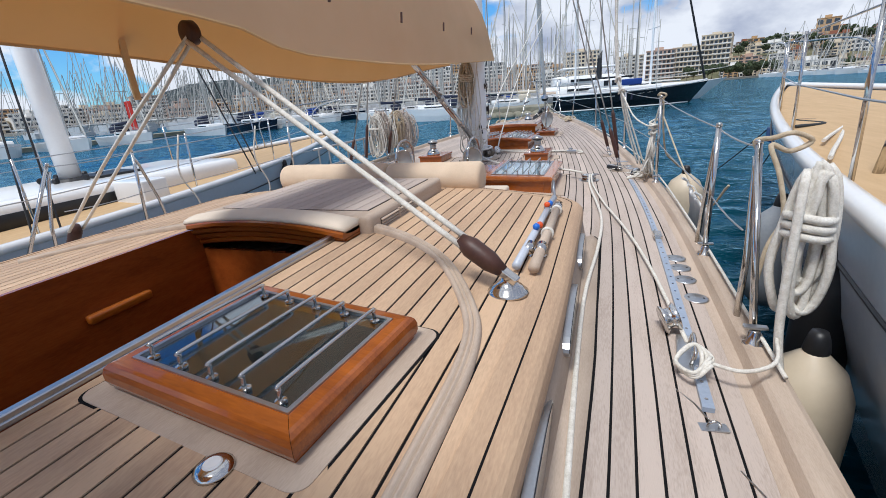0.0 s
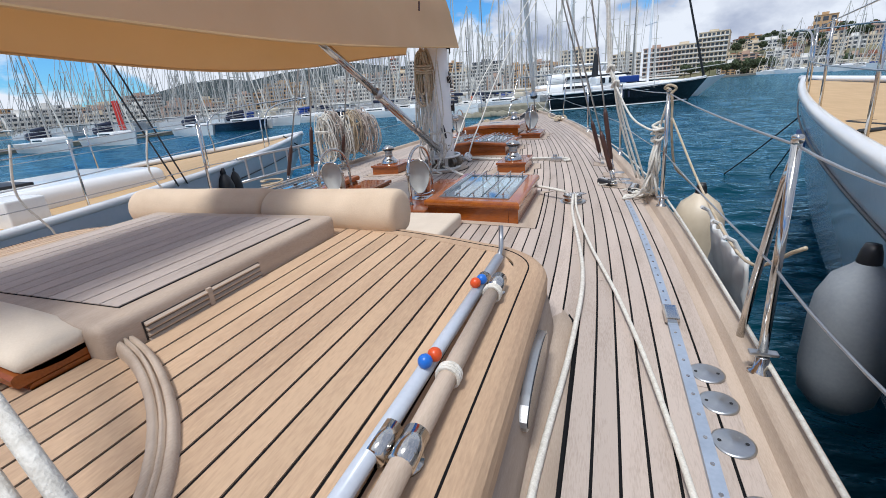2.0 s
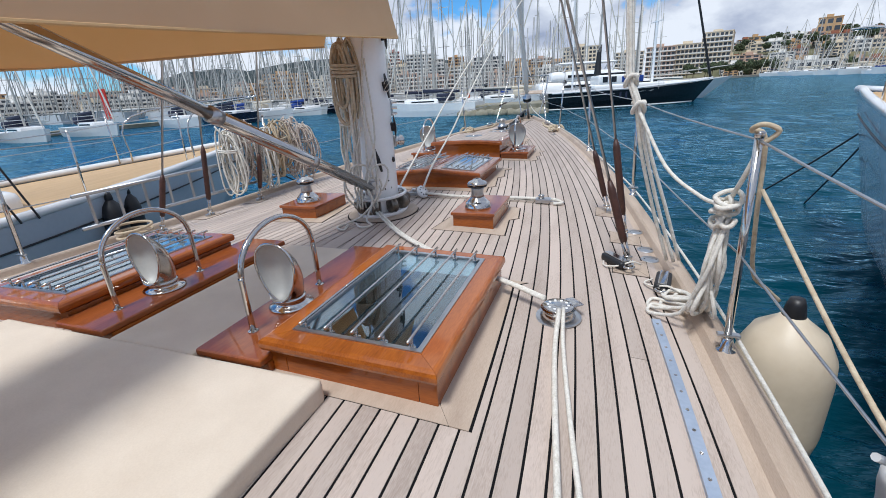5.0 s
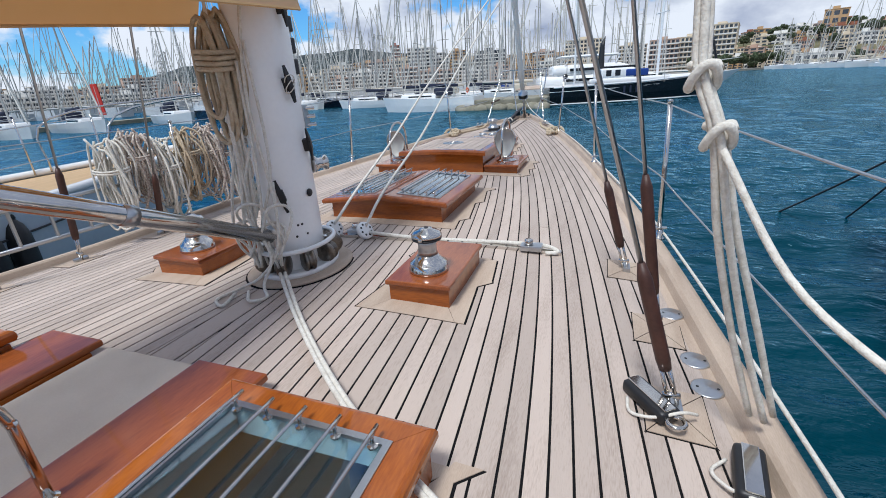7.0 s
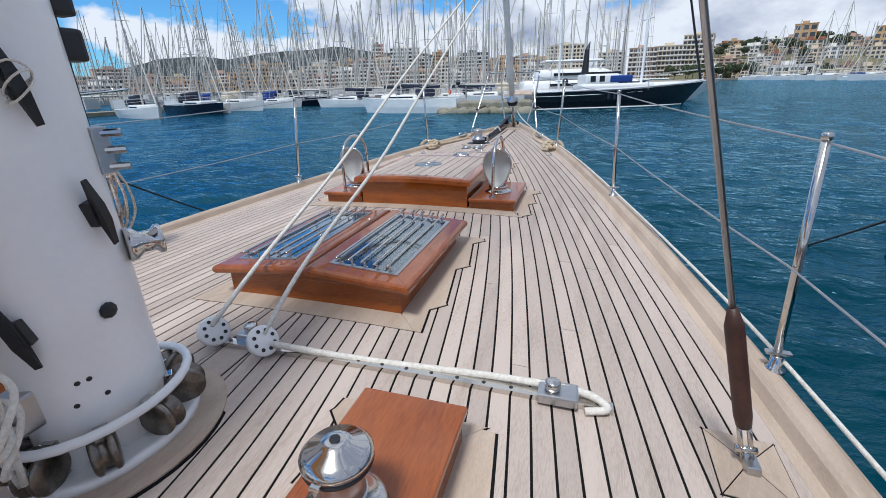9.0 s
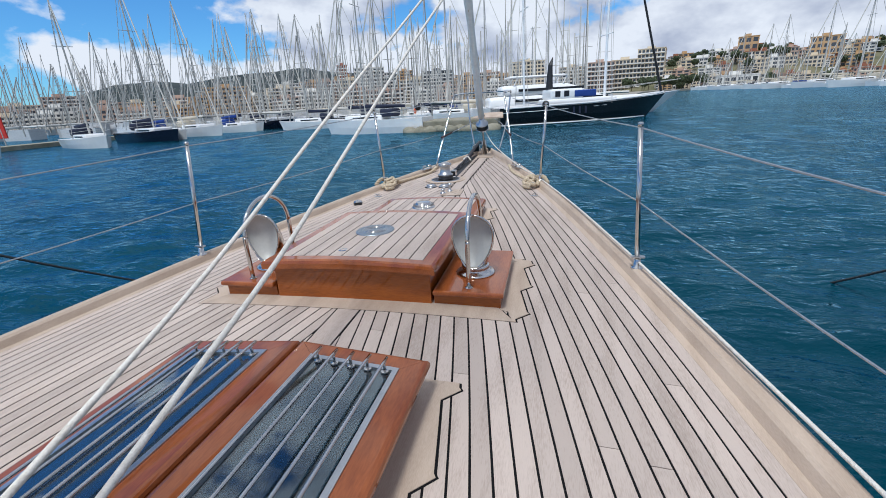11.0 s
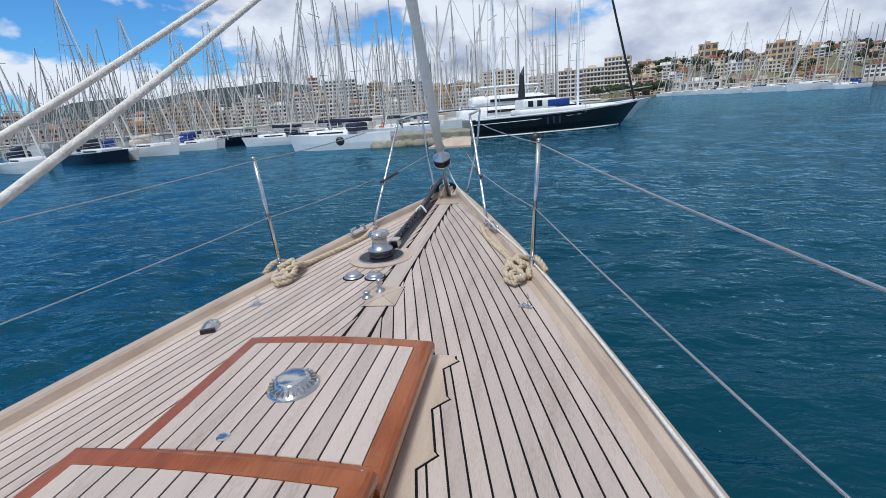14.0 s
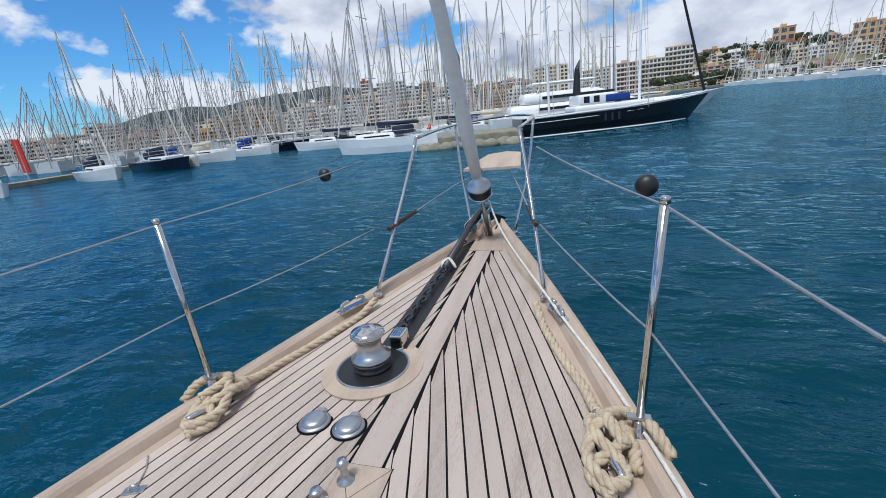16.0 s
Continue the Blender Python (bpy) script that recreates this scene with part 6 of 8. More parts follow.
def furler():
    t = tagged(new("furled_headsail"), "headsail furled on the forestay above a black drum", "sail")
    foot, head = Vector((-0.02, 16.75, 0.30)), Vector((-0.06, 8.6, 14.5))
    d = (head - foot).normalized()
    bm = bmesh.new()
    pts = [foot + d * (0.78 + 13 * i / 26) for i in range(27)]
    tube(bm, pts, [0.05 + 0.012 * math.sin(i * 1.7) + 0.012 * (i > 1) for i in range(27)], 14)
    part("rolled_sail", bm, material("rolled_sailcloth", (0.86, 0.85, 0.81), 0.8, dark=(0.74, 0.73, 0.69), scale=3, stretch=(3, 3, 9), bump=0.5, grain=40), t, "off-white rolled sailcloth", True)
    rope("seam_tape", [foot + d * (0.8 + 0.35 * k) + Vector((0.064 * math.cos(k * 2.2), 0.064 * math.sin(k * 2.2), 0)) for k in range(14)], 0.006, ROPE_TAN, "", parent=t, n=5)
    bm = bmesh.new()
    tube(bm, [foot, foot + d * 0.8], 0.02, 10)
    part("foil", bm, STEEL_SATIN, t, "", True)
    for name, prof, mat in (("drum", [(0.10, 0.565), (0.105, 0.57), (0.105, 0.645), (0.10, 0.65)], BLACK), ("drum_plate", [(0.112, 0.65), (0.112, 0.665), (0.05, 0.68), (0.045, 0.765)], STEEL_SATIN), ("lower_plate", [(0.11, 0.55), (0.112, 0.56), (0.10, 0.565)], STEEL)):
        bm = bmesh.new()
        lathe(bm, prof, foot, 28, d)
        part(name, bm, mat, t, "", True)
    bm = bmesh.new()
    for s in (-1, 1):
        tube(bm, [foot + Vector((s * 0.03, 0, -0.06)), foot + d * 0.3 + Vector((s * 0.03, 0, 0))], 0.012, 8)
    part("toggle", bm, STEEL, t, "", True)
    bm = bmesh.new()
    v = [(-0.20, 16.30), (0.18, 16.30), (0.08, 16.95), (-0.12, 16.95)]
    a = [bm.verts.new((x, y, deck_z(x, y) + 0.004)) for x, y in v]
    b = [bm.verts.new((x, y, deck_z(x, y) + 0.012)) for x, y in v]
    bm.faces.new(a[::-1])
    bm.faces.new(b)
    for k in range(4):
        bm.faces.new((a[k], a[(k + 1) % 4], b[(k + 1) % 4], b[k]))
    part("stem_pad", bm, TEAK_TRIM, t, "pale teak pad at the stay foot")


furler()
rope("furling_line", [(0.0, 16.66, 0.72), (0.25, 16.0, 0.52), (0.72, 15.0, 0.32), (1.03, 14.2, 0.28), (1.40, 12.9, 0.24), (1.74, 11.45, 0.20), (2.14, 9.7, 0.12), (2.33, 8.6, 0.08), (2.53, 6.5, 0.06), (2.60, 4.4, 0.03), (2.60, 2.4, 0.02)], 0.0085, ROPE_WHITE, "white furling line led along the stanchion bases", "rope")

# windlass in its round well with the chain and anchor
CHAIN = material("galvanised_chain", (0.10, 0.10, 0.11), 0.5, 0.6, dark=(0.04, 0.04, 0.045), scale=30)
def windlass():
    t = tagged(new("anchor_windlass"), "steel vertical anchor windlass in a round deck well", "windlass")
    x, y = -0.265, 14.42
    z = deck_z(x, y)
    bm = bmesh.new()
    lathe(bm, [(0.285, 0.0), (0.285, 0.008), (0.2, 0.009), (0.2, 0.0)], (x, y, z + 0.002), 40)
    part("margin_ring", bm, TEAK_TRIM, t, "pale teak ring round the well")
    bm = bmesh.new()
    lathe(bm, [(0.195, 0.0), (0.195, 0.004)], (x, y, z + 0.008), 40)
    part("well", bm, BLACK, t, "dark round well")
    bm = bmesh.new()
    tube(bm, [(x + 0.2 * math.cos(a), y + 0.2 * math.sin(a), z + 0.012) for a in (2 * math.pi * i / 40 for i in range(40))], 0.007, 6, closed=True)
    part("well_rim", bm, STEEL_SATIN, t)
    for name, prof, mat in (("gypsy", [(0.10, 0.012), (0.11, 0.03), (0.09, 0.045), (0.11, 0.06), (0.10, 0.07)], CHAIN), ("drum", [(0.105, 0.07), (0.11, 0.085), (0.078, 0.10), (0.066, 0.15), (0.07, 0.19), (0.09, 0.205)], STEEL_SATIN),
                            ("cap", [(0.09, 0.205), (0.095, 0.215), (0.088, 0.235), (0.05, 0.245), (0.03, 0.255), (0.02, 0.256)], STEEL)):
        bm = bmesh.new()
        lathe(bm, prof, (x, y, z), 28)
        part(name, bm, mat, t, "", True)
    bm = bmesh.new()
    box(bm, x + 0.03, x + 0.11, y + 0.18, y + 0.30, z + 0.01, z + 0.10, 0.01, 2)
    part("chain_stopper", bm, STEEL, t)


windlass()


def anchor():
    t = tagged(new("anchor_chain"), "dark galvanised chain lying in a trough to the bow anchor", "chain")
    a, b = Vector((-0.245, 14.75, deck_z(0.2, 14.7) + 0.02)), Vector((-0.20, 16.35, 0.34))
    d = (b - a).normalized()
    w = 0.085
    bm = bmesh.new()
    q = [(-w, 14.62, a.z - 0.012), (w, 14.62, a.z - 0.012), (w, 16.6, 0.30), (-w, 16.6, 0.30)]
    f = [bm.verts.new((x - 0.225, y, z)) for x, y, z in q]
    g = [bm.verts.new((x - 0.225, y, z - 0.02)) for x, y, z in q]
    bm.faces.new(f)
    bm.faces.new(g[::-1])
    for k in range(4):
        bm.faces.new((f[k], f[(k + 1) % 4], g[(k + 1) % 4], g[k]))
    part("trough", bm, BLACK, t, "dark chain trough")
    n = 26
    for i in range(n):
        c = a.lerp(b, i / (n - 1)) + Vector((0.012 * math.sin(i * 2.1), 0, 0.012))
        bm = bmesh.new()
        pts = []
        for j in range(10):
            u = 2 * math.pi * j / 10
            o = Vector((0.02 * math.sin(u), 0, 0)) if i % 2 else Vector((0, 0, 0.02 * math.sin(u)))
            pts.append(c + d * 0.04 * math.cos(u) + o)
        tube(bm, pts, 0.0085, 6, closed=True)
        part("link", bm, CHAIN, t)
    t2 = tagged(new("bow_anchor"), "dark galvanised anchor stowed on the bow roller", "anchor")
    bm = bmesh.new()
    tube(bm, [(-0.21, 15.75, 0.33), (-0.17, 17.0, 0.50), (-0.16, 17.35, 0.46)], [0.03, 0.028, 0.03], 10)
    part("shank", bm, CHAIN, t2, "", True)
    bm = bmesh.new()
    v = [(-0.16, 17.25, 0.45), (-0.36, 17.55, 0.28), (-0.16, 17.95, 0.05), (0.04, 17.55, 0.28), (-0.16, 17.5, 0.36)]
    vs = [bm.verts.new(p) for p in v]
    for k in ((0, 1, 4), (1, 2, 4), (2, 3, 4), (3, 0, 4), (0, 3, 2, 1)):
        bm.faces.new([vs[j] for j in k])
    part("fluke", bm, CHAIN, t2)
    for s in (-1, 1):
        bm = bmesh.new()
        box(bm, -0.165 + s * 0.06 - 0.006, -0.165 + s * 0.06 + 0.006, 16.55, 17.25, 0.30, 0.47, 0.004)
        part("roller_cheek", bm, STEEL, t2)
    rope("lashing", [(-0.26, 15.8, 0.31), (-0.2, 15.82, 0.38), (-0.14, 15.8, 0.31), (-0.2, 15.84, 0.37), (-0.27, 15.82, 0.33)], 0.012, ROPE_WHITE, "", parent=t2)


anchor()


def foot_switch(x, y):
    t = thing("foot_switch", "round grey windlass foot switch with a hinged cover", "switch", "foot switches", (x, y, deck_z(x, y) + 0.004))
    for name, prof, mat in (("seal", [(0.085, 0), (0.085, 0.002)], CAULK), ("rim", [(0.075, 0), (0.075, 0.008), (0.062, 0.014)], STEEL_SATIN), ("cover", [(0.062, 0.008), (0.06, 0.024), (0.045, 0.034), (0.02, 0.036)], STEEL_SATIN)):
        bm = bmesh.new()
        lathe(bm, prof, (0, 0, 0), 28)
        part(name, bm, mat, t, "", True)
    bm = bmesh.new()
    box(bm, -0.02, 0.02, 0.055, 0.08, 0.006, 0.028, 0.004)
    part("hinge", bm, STEEL_SATIN, t)


foot_switch(-0.36, 13.97)
foot_switch(-0.175, 13.96)


def inner_stay_pad():
    t = tagged(new("inner_stay_plate"), "mitred teak pad with steel stay fittings on the foredeck", "deck fitting")
    c = Vector((0.0, 13.61, 0))
    for k, (a, b) in enumerate((((-0.10, 0.16), (0.12, 0.16)), ((0.12, 0.16), (0.13, -0.15)), ((0.13, -0.15), (-0.10, -0.16)), ((-0.10, -0.16), (-0.10, 0.16)))):
        for mat, z, g in ((CAULK, 0.0055, 1.06), (TEAK_TRIM, 0.0085, 0.98)):
            bm = bmesh.new()
            vs = []
            m = ((a[0] + b[0]) / 3, (a[1] + b[1]) / 3)
            for px, py in (a, b, (0, 0)):
                x, y = c.x + m[0] + (px - m[0]) * g, c.y + m[1] + (py - m[1]) * g
                vs.append(bm.verts.new((x, y, deck_z(x, y) + z)))
            bm.faces.new(vs)
            part("pad_board", bm, mat, t)
    for x, y, r, h in ((-0.045, 13.69, 0.024, 0.10), (-0.11, 13.59, 0.026, 0.05)):
        bm = bmesh.new()
        lathe(bm, [(r * 1.5, 0), (r * 1.5, 0.006), (r * 0.7, 0.012), (r * 0.6, h * 0.6), (r, h * 0.75), (r * 0.8, h)], (x, y, deck_z(x, y) + 0.006), 16)
        part("stay_eye", bm, STEEL_SATIN, t, "", True)


inner_stay_pad()

# mooring cleats with thick laid rope
def mooring(s, y, seed):
    rg = random.Random(seed)
    x = s * (half_beam(y) - 0.20)
    z = deck_z(abs(x), y) + 0.006
    c = thing("mooring_cleat", "polished horn cleat bolted inside the toe rail", "cleat", "mooring cleats", (x, y, z))
    bm = bmesh.new()
    tube(bm, smooth_path([(s * 0.04, -0.17, 0.06), (0.01 * s, -0.08, 0.055), (0, 0, 0.055), (-0.01 * s, 0.08, 0.055), (-s * 0.04, 0.17, 0.06)], 4), 0.018, 10)
    part("horn", bm, STEEL, c, "", True)
    for yy_ in (-0.05, 0.05):
        bm = bmesh.new()
        lathe(bm, [(0.03, 0), (0.028, 0.006), (0.017, 0.015), (0.017, 0.05)], (0, yy_, 0), 14)
        part("leg", bm, STEEL, c)
    t = thing("mooring_rope", "thick laid tan mooring rope made fast and led to the bow", "rope", "mooring ropes", (x, y, z))
    def strands(pts, name="turn"):
        pts = smooth_path(pts, 8)
        n = len(pts)
        for k in range(3):
            out = []
            for i, p in enumerate(pts):
                d = (pts[min(i + 1, n - 1)] - pts[max(i - 1, 0)]).normalized()
                u = d.cross(Vector((0, 0, 1)))
                u = u.normalized() if u.length > 0.05 else Vector((1, 0, 0))
                v = d.cross(u)
                a = i * 0.95 + 2 * math.pi * k / 3
                out.append(p + (u * math.cos(a) + v * math.sin(a)) * 0.0125)
            bm = bmesh.new()
            tube(bm, out, 0.0142, 6)
            part(name, bm, ROPE_TAN, t, "", True)
    strands([(-0.0, -0.22, 0.03), (-0.07 * s, -0.12, 0.03), (0.05 * s, -0.02, 0.085), (0.07 * s, 0.1, 0.05), (-0.04 * s, 0.14, 0.05), (-0.06 * s, 0.02, 0.10), (0.05 * s, -0.12, 0.05), (0.0, -0.2, 0.06), (-0.08 * s, -0.08, 0.06), (-0.02 * s, 0.06, 0.11), (0.08 * s, 0.0, 0.07), (0.09 * s, -0.1, 0.03)])
    strands([(0.06 * s, -0.05, 0.1), (0.0, 0.08, 0.12), (0.1 * s, 0.16, 0.08), (0.16 * s, 0.05, 0.11), (0.22 * s, -0.02, 0.04)])
    y2 = y + 1.15
    x2 = s * (half_beam(y2) - 0.20) - x
    strands([(0.0, 0.1, 0.09), (-0.04 * s, 0.22, 0.04)] + [(x2 * f - 0.03 * s * math.sin(f * 3), 0.2 + 0.95 * f, 0.028 + 0.022 * f + 0.05 * (f > 0.95)) for f in (0.2, 0.4, 0.6, 0.8, 1.0)])


mooring(1, 14.0, 1)
mooring(-1, 14.0, 2)


def chock(s, y):
    x = s * (half_beam(y) - 0.10)
    t = thing("fairlead", "steel bow fairlead on the toe rail", "fairlead", "fairleads", (x, y, deck_z(abs(x), y) + 0.05), s * 22)
    for o in (-0.10, 0.10):
        bm = bmesh.new()
        tube(bm, smooth_path([(0, o, 0), (0, o * 0.95, 0.05), (0, o * 0.35, 0.06)], 4), 0.014, 8)
        part("horn", bm, STEEL, t, "", True)
    bm = bmesh.new()
    box(bm, -0.03, 0.03, -0.13, 0.13, 0.0, 0.016, 0.006)
    part("plate", bm, STEEL, t)


chock(1, 15.05)
chock(-1, 15.05)
# shell vent by the port rail
sv = thing("clamshell_vent", "small polished clamshell vent on the port deck edge", "vent", "", (-1.07, 13.18, deck_z(1.07, 13.18) + 0.004), 25)
bm = bmesh.new()
bmesh.ops.create_uvsphere(bm, u_segments=18, v_segments=10, radius=0.06)
bmesh.ops.delete(bm, geom=[v for v in bm.verts if v.co.z < -0.001], context="VERTS")
for v in bm.verts:
    v.co.y *= 1.5
    v.co.z *= 0.8
part("shell", bm, STEEL, sv, "", True)
bm = bmesh.new()
box(bm, -0.045, 0.045, -0.092, -0.07, 0.0, 0.03, 0.003)
part("mouth", bm, BLACK, sv)


def pad_eye(x, y, rz=0):
    t = thing("folding_pad_eye", "small folding steel pad eye on deck with a thin wire", "deck fitting", "small pad eyes", (x, y, deck_z(x, y) + 0.004), rz)
    bm = bmesh.new()
    box(bm, -0.045, 0.045, -0.02, 0.02, 0, 0.006, 0.002)
    part("plate", bm, STEEL_SATIN, t)
    bm = bmesh.new()
    tube(bm, [(0.02 * math.cos(a), 0, 0.006 + 0.022 * math.sin(a)) for a in (math.pi * i / 8 for i in range(9))], 0.005, 6)
    part("ring", bm, STEEL, t)
    bm = bmesh.new()
    tube(bm, [(0, 0.02, 0.006), (-0.02, 0.12, 0.004), (-0.06, 0.2, 0.004)], 0.0035, 6)
    part("wire", bm, STEEL_SATIN, t)


pad_eye(0.998, 13.50, -20)
pad_eye(-0.93, 13.50, 20)

# sheet winch handle, clutch and cleats by the cockpit's side deck
def jammer(x, y, rz):
    t = thing("sheet_lead_car", "steel sheet lead car with a white line on the side deck", "lead car", "", (x, y, deck_z(x, y) + 0.004), rz)
    bm = bmesh.new()
    box(bm, -0.03, 0.03, -0.14, 0.14, 0, 0.03, 0.008, 2)
    part("base", bm, STEEL_SATIN, t)
    bm = bmesh.new()
    lathe(bm, [(0.062, -0.035), (0.07, -0.03), (0.05, -0.01), (0.05, 0.01), (0.07, 0.03), (0.062, 0.035)], (-0.06, 0.2, 0.07), 24, (0.9, 0.3, 0.3))
    part("sheave", bm, STEEL, t, "", True)
    bm = bmesh.new()
    tube(bm, smooth_path([(0.02, -0.1, 0.03), (0.03, -0.1, 0.09), (0.03, 0.05, 0.09), (0.02, 0.06, 0.03)], 4), 0.008, 8)
    part("bail", bm, STEEL, t, "", True)
    for k in range(3):
        rope("knot", [(0.05, -0.16, 0.03), (0.09 - 0.02 * k, -0.1, 0.07 + 0.01 * k), (0.02, -0.06, 0.10), (-0.04, -0.14, 0.06), (0.02, -0.22, 0.05 + 0.01 * k), (0.08, -0.18 + 0.03 * k, 0.09)], 0.0085, ROPE_WHITE, "", parent=t)


jammer(2.29, 2.55, -6)
rope("sheet_tail", [(2.33, 2.40, 0.05), (2.45, 2.36, 0.05), (2.56, 2.40, 0.08), (2.62, 2.6, 0.08)], 0.008, ROPE_WHITE, "white sheet tail crossing to the toe rail", "rope")
pad_eye(2.32, 2.12, 10)
pad_eye(2.42, 1.75, 0)

# big rope coils and fenders along the starboard guardrail
rope_bundle("mooring_coil", (2.69, 2.72, 0.74), 0.60, 0.17, 7, 0.0175, ROPE_WHITE, "heavy white braided rope coil hung on the guardrail", 41, 3, 0.05)
rope("tan_line", [(2.49, 6.15, 0.90), (2.53, 6.13, 0.95), (2.48, 6.13, 0.975), (2.455, 6.17, 0.95), (2.51, 6.19, 0.91), (2.54, 6.22, 0.6), (2.60, 6.32, 0.32), (2.70, 6.42, 0.2), (2.78, 6.48, 0.12)], 0.0095, ROPE_TAN, "tan fender line knotted on the stanchion top", "rope", None, "fender lines")
rope("tan_line", [(2.60, 3.08, 0.74), (2.58, 3.12, 0.80), (2.63, 3.06, 0.82), (2.70, 3.05, 0.84), (2.78, 3.08, 0.80), (2.70, 3.06, 0.76), (2.62, 3.04, 0.79), (2.66, 3.0, 0.66), (2.69, 2.97, 0.48), (2.64, 2.94, 0.34), (2.61, 2.92, 0.12)], 0.011, ROPE_TAN, "tan line knotted on the gate stanchion", "rope", None, "fender lines")
def knotted_hank():
    """A hank of white line hitched to the stanchion, its loops spilling on the deck."""
    rg = random.Random(12)
    t = tagged(new("knotted_hank"), "hank of white line knotted at the stanchion, loops spilling on deck", "rope")
    kx, ky, kz = 2.45, 6.31, 0.60
    for k in range(8):
        tilt, spin = rg.uniform(-0.9, 0.9), rg.uniform(0, 3.14)
        m = Matrix.Translation((kx + rg.uniform(-0.02, 0.02), ky + rg.uniform(-0.02, 0.02), kz + rg.uniform(-0.05, 0.06))) @ Matrix.Rotation(spin, 4, "Z") @ Matrix.Rotation(tilt, 4, "X")
        r = rg.uniform(0.028, 0.050)
        rope("knot_turn", [m @ Vector((r * math.cos(u), r * 0.8 * math.sin(u), 0.012 * math.sin(2 * u))) for u in (0.7 * i for i in range(11))], 0.0105, ROPE_WHITE, "", parent=t, n=4)
    for k in range(7):
        lx, ly = rg.uniform(2.22, 2.40), rg.uniform(6.36, 6.80)
        g = lambda w: rg.uniform(-w, w)
        zd = deck_z(2.4, 6.5) + 0.016 + 0.006 * k
        rope("loop", [(kx + g(0.03), ky + g(0.03), kz - 0.03), (kx - 0.01 + g(0.05), ky + g(0.06), 0.36), (kx - 0.03 + g(0.06), ky + g(0.09), 0.12), (lx + 0.10, ly - 0.10, zd + 0.05), (lx, ly, zd), (lx + 0.03, ly + 0.10, zd), (lx + 0.12, ly + 0.05, zd + 0.01), (kx + g(0.04), ky + 0.06 + g(0.09), 0.08), (kx + g(0.055), ky + g(0.06), 0.34), (kx + g(0.03), ky + g(0.03), kz - 0.05)], 0.0098, ROPE_WHITE, "", parent=t, n=5)
    rope("standing_part", [(kx + 0.01, ky, kz + 0.05), (2.47, 6.22, 0.76), (2.49, 6.17, 0.88)], 0.0098, ROPE_WHITE, "", parent=t)


knotted_hank()
rope("mooring_tail", [(2.67, 2.76, 0.72), (2.63, 2.66, 0.70), (2.62, 2.62, 0.45), (2.62, 2.60, 0.15), (2.64, 2.57, -0.05), (2.69, 2.54, -0.24)], 0.0165, ROPE_WHITE, "end of the heavy white rope hanging over the rail", "rope")
# preventer tackle knotted to the shroud
kl = tagged(new("knotted_line"), "doubled white line with two knots hanging by the shrouds", "rope")
for k, (ox, oy) in enumerate(((-0.012, 0.0), (0.012, 0.008), (0.0, -0.012))):
    rope("strand", [(1.93 + ox * 0.5, 7.02 + oy, 3.4), (1.99 + ox * 0.5, 6.97 + oy, 2.0), (2.04 + ox, 6.93 + oy, 1.30), (2.056 + ox, 6.916 + oy, 1.15), (2.104 + ox, 6.889 + oy, 1.01), (2.17 + ox * 2, 6.93 + oy, 0.75), (2.28 + ox * (2.5 + k), 7.0 + oy, 0.40), (2.40 + ox * 3, 7.06 + oy * 2, 0.07)], 0.0105, ROPE_WHITE, "", parent=kl)
for cx, cy, cz in ((2.056, 6.916, 1.15), (2.104, 6.889, 1.01)):
    rope("knot", [(cx + 0.030 * math.cos(u), cy + 0.030 * math.sin(u), cz + 0.028 * math.sin(u * 1.5 + 0.6)) for u in (0.55 * i for i in range(18))], 0.0115, ROPE_WHITE, "", parent=kl)
rope("slack_line", [(2.104, 6.889, 1.0), (2.25, 6.72, 0.72), (2.38, 6.50, 0.62), (2.44, 6.32, 0.62)], 0.0095, ROPE_WHITE, "slack white line drooping to the stanchion", "rope")


def snatch_block(at, rz):
    t = thing("snatch_block", "black snatch block lying by the chainplate", "block", "snatch blocks", at, rz)
    bm = bmesh.new()
    box(bm, -0.045, 0.045, -0.11, 0.11, 0.005, 0.06, 0.022, 3)
    part("shell", bm, BLACK, t, "", True)
    bm = bmesh.new()
    box(bm, -0.024, 0.024, -0.10, 0.10, 0.058, 0.066, 0.003)
    part("strap", bm, STEEL, t)
    bm = bmesh.new()
    tube(bm, [(0.03 * math.cos(a), -0.13 + 0.03 * math.sin(a), 0.035) for a in (2 * math.pi * i / 16 for i in range(16))], 0.009, 8, closed=True)
    part("shackle", bm, STEEL, t, "", True)
    rope("lanyard", [(-0.06, 0.05, 0.02), (-0.1, -0.02, 0.02), (-0.05, -0.08, 0.03), (0.03, -0.12, 0.06), (0.1, -0.12, 0.03)], 0.006, ROPE_WHITE, "", parent=t)


snatch_block((2.07, 7.12, deck_z(2.07, 7.1) + 0.004), 35)
snatch_block((2.33, 6.86, deck_z(2.33, 6.86) + 0.01), -10)

FENDER = material("cream_vinyl_fender", (0.66, 0.56, 0.42), 0.45, dark=(0.56, 0.46, 0.33), scale=3, grain=20)
def fender(x, y, z, r, h, mat=FENDER, label="fat cream vinyl fender hung over the side"):
    t = thing("fender", label, "fender", "fenders over the side", (x, y, z))
    bm = bmesh.new()
    lathe(bm, [(0.03, 0.02), (r * 0.32, -0.02), (r * 0.72, -0.09), (r * 0.95, -0.2), (r, -0.32), (r, -h + 0.25), (r * 0.9, -h + 0.1), (r * 0.55, -h + 0.02), (0.04, -h)], (0, 0, 0), 28)
    part("body", bm, mat, t, "", True)
    bm = bmesh.new()
    lathe(bm, [(0.042, -0.02), (0.05, 0.0), (0.04, 0.06), (0.03, 0.09)], (0, 0, 0), 18)
    part("collar", bm, BLACK, t, "", True)


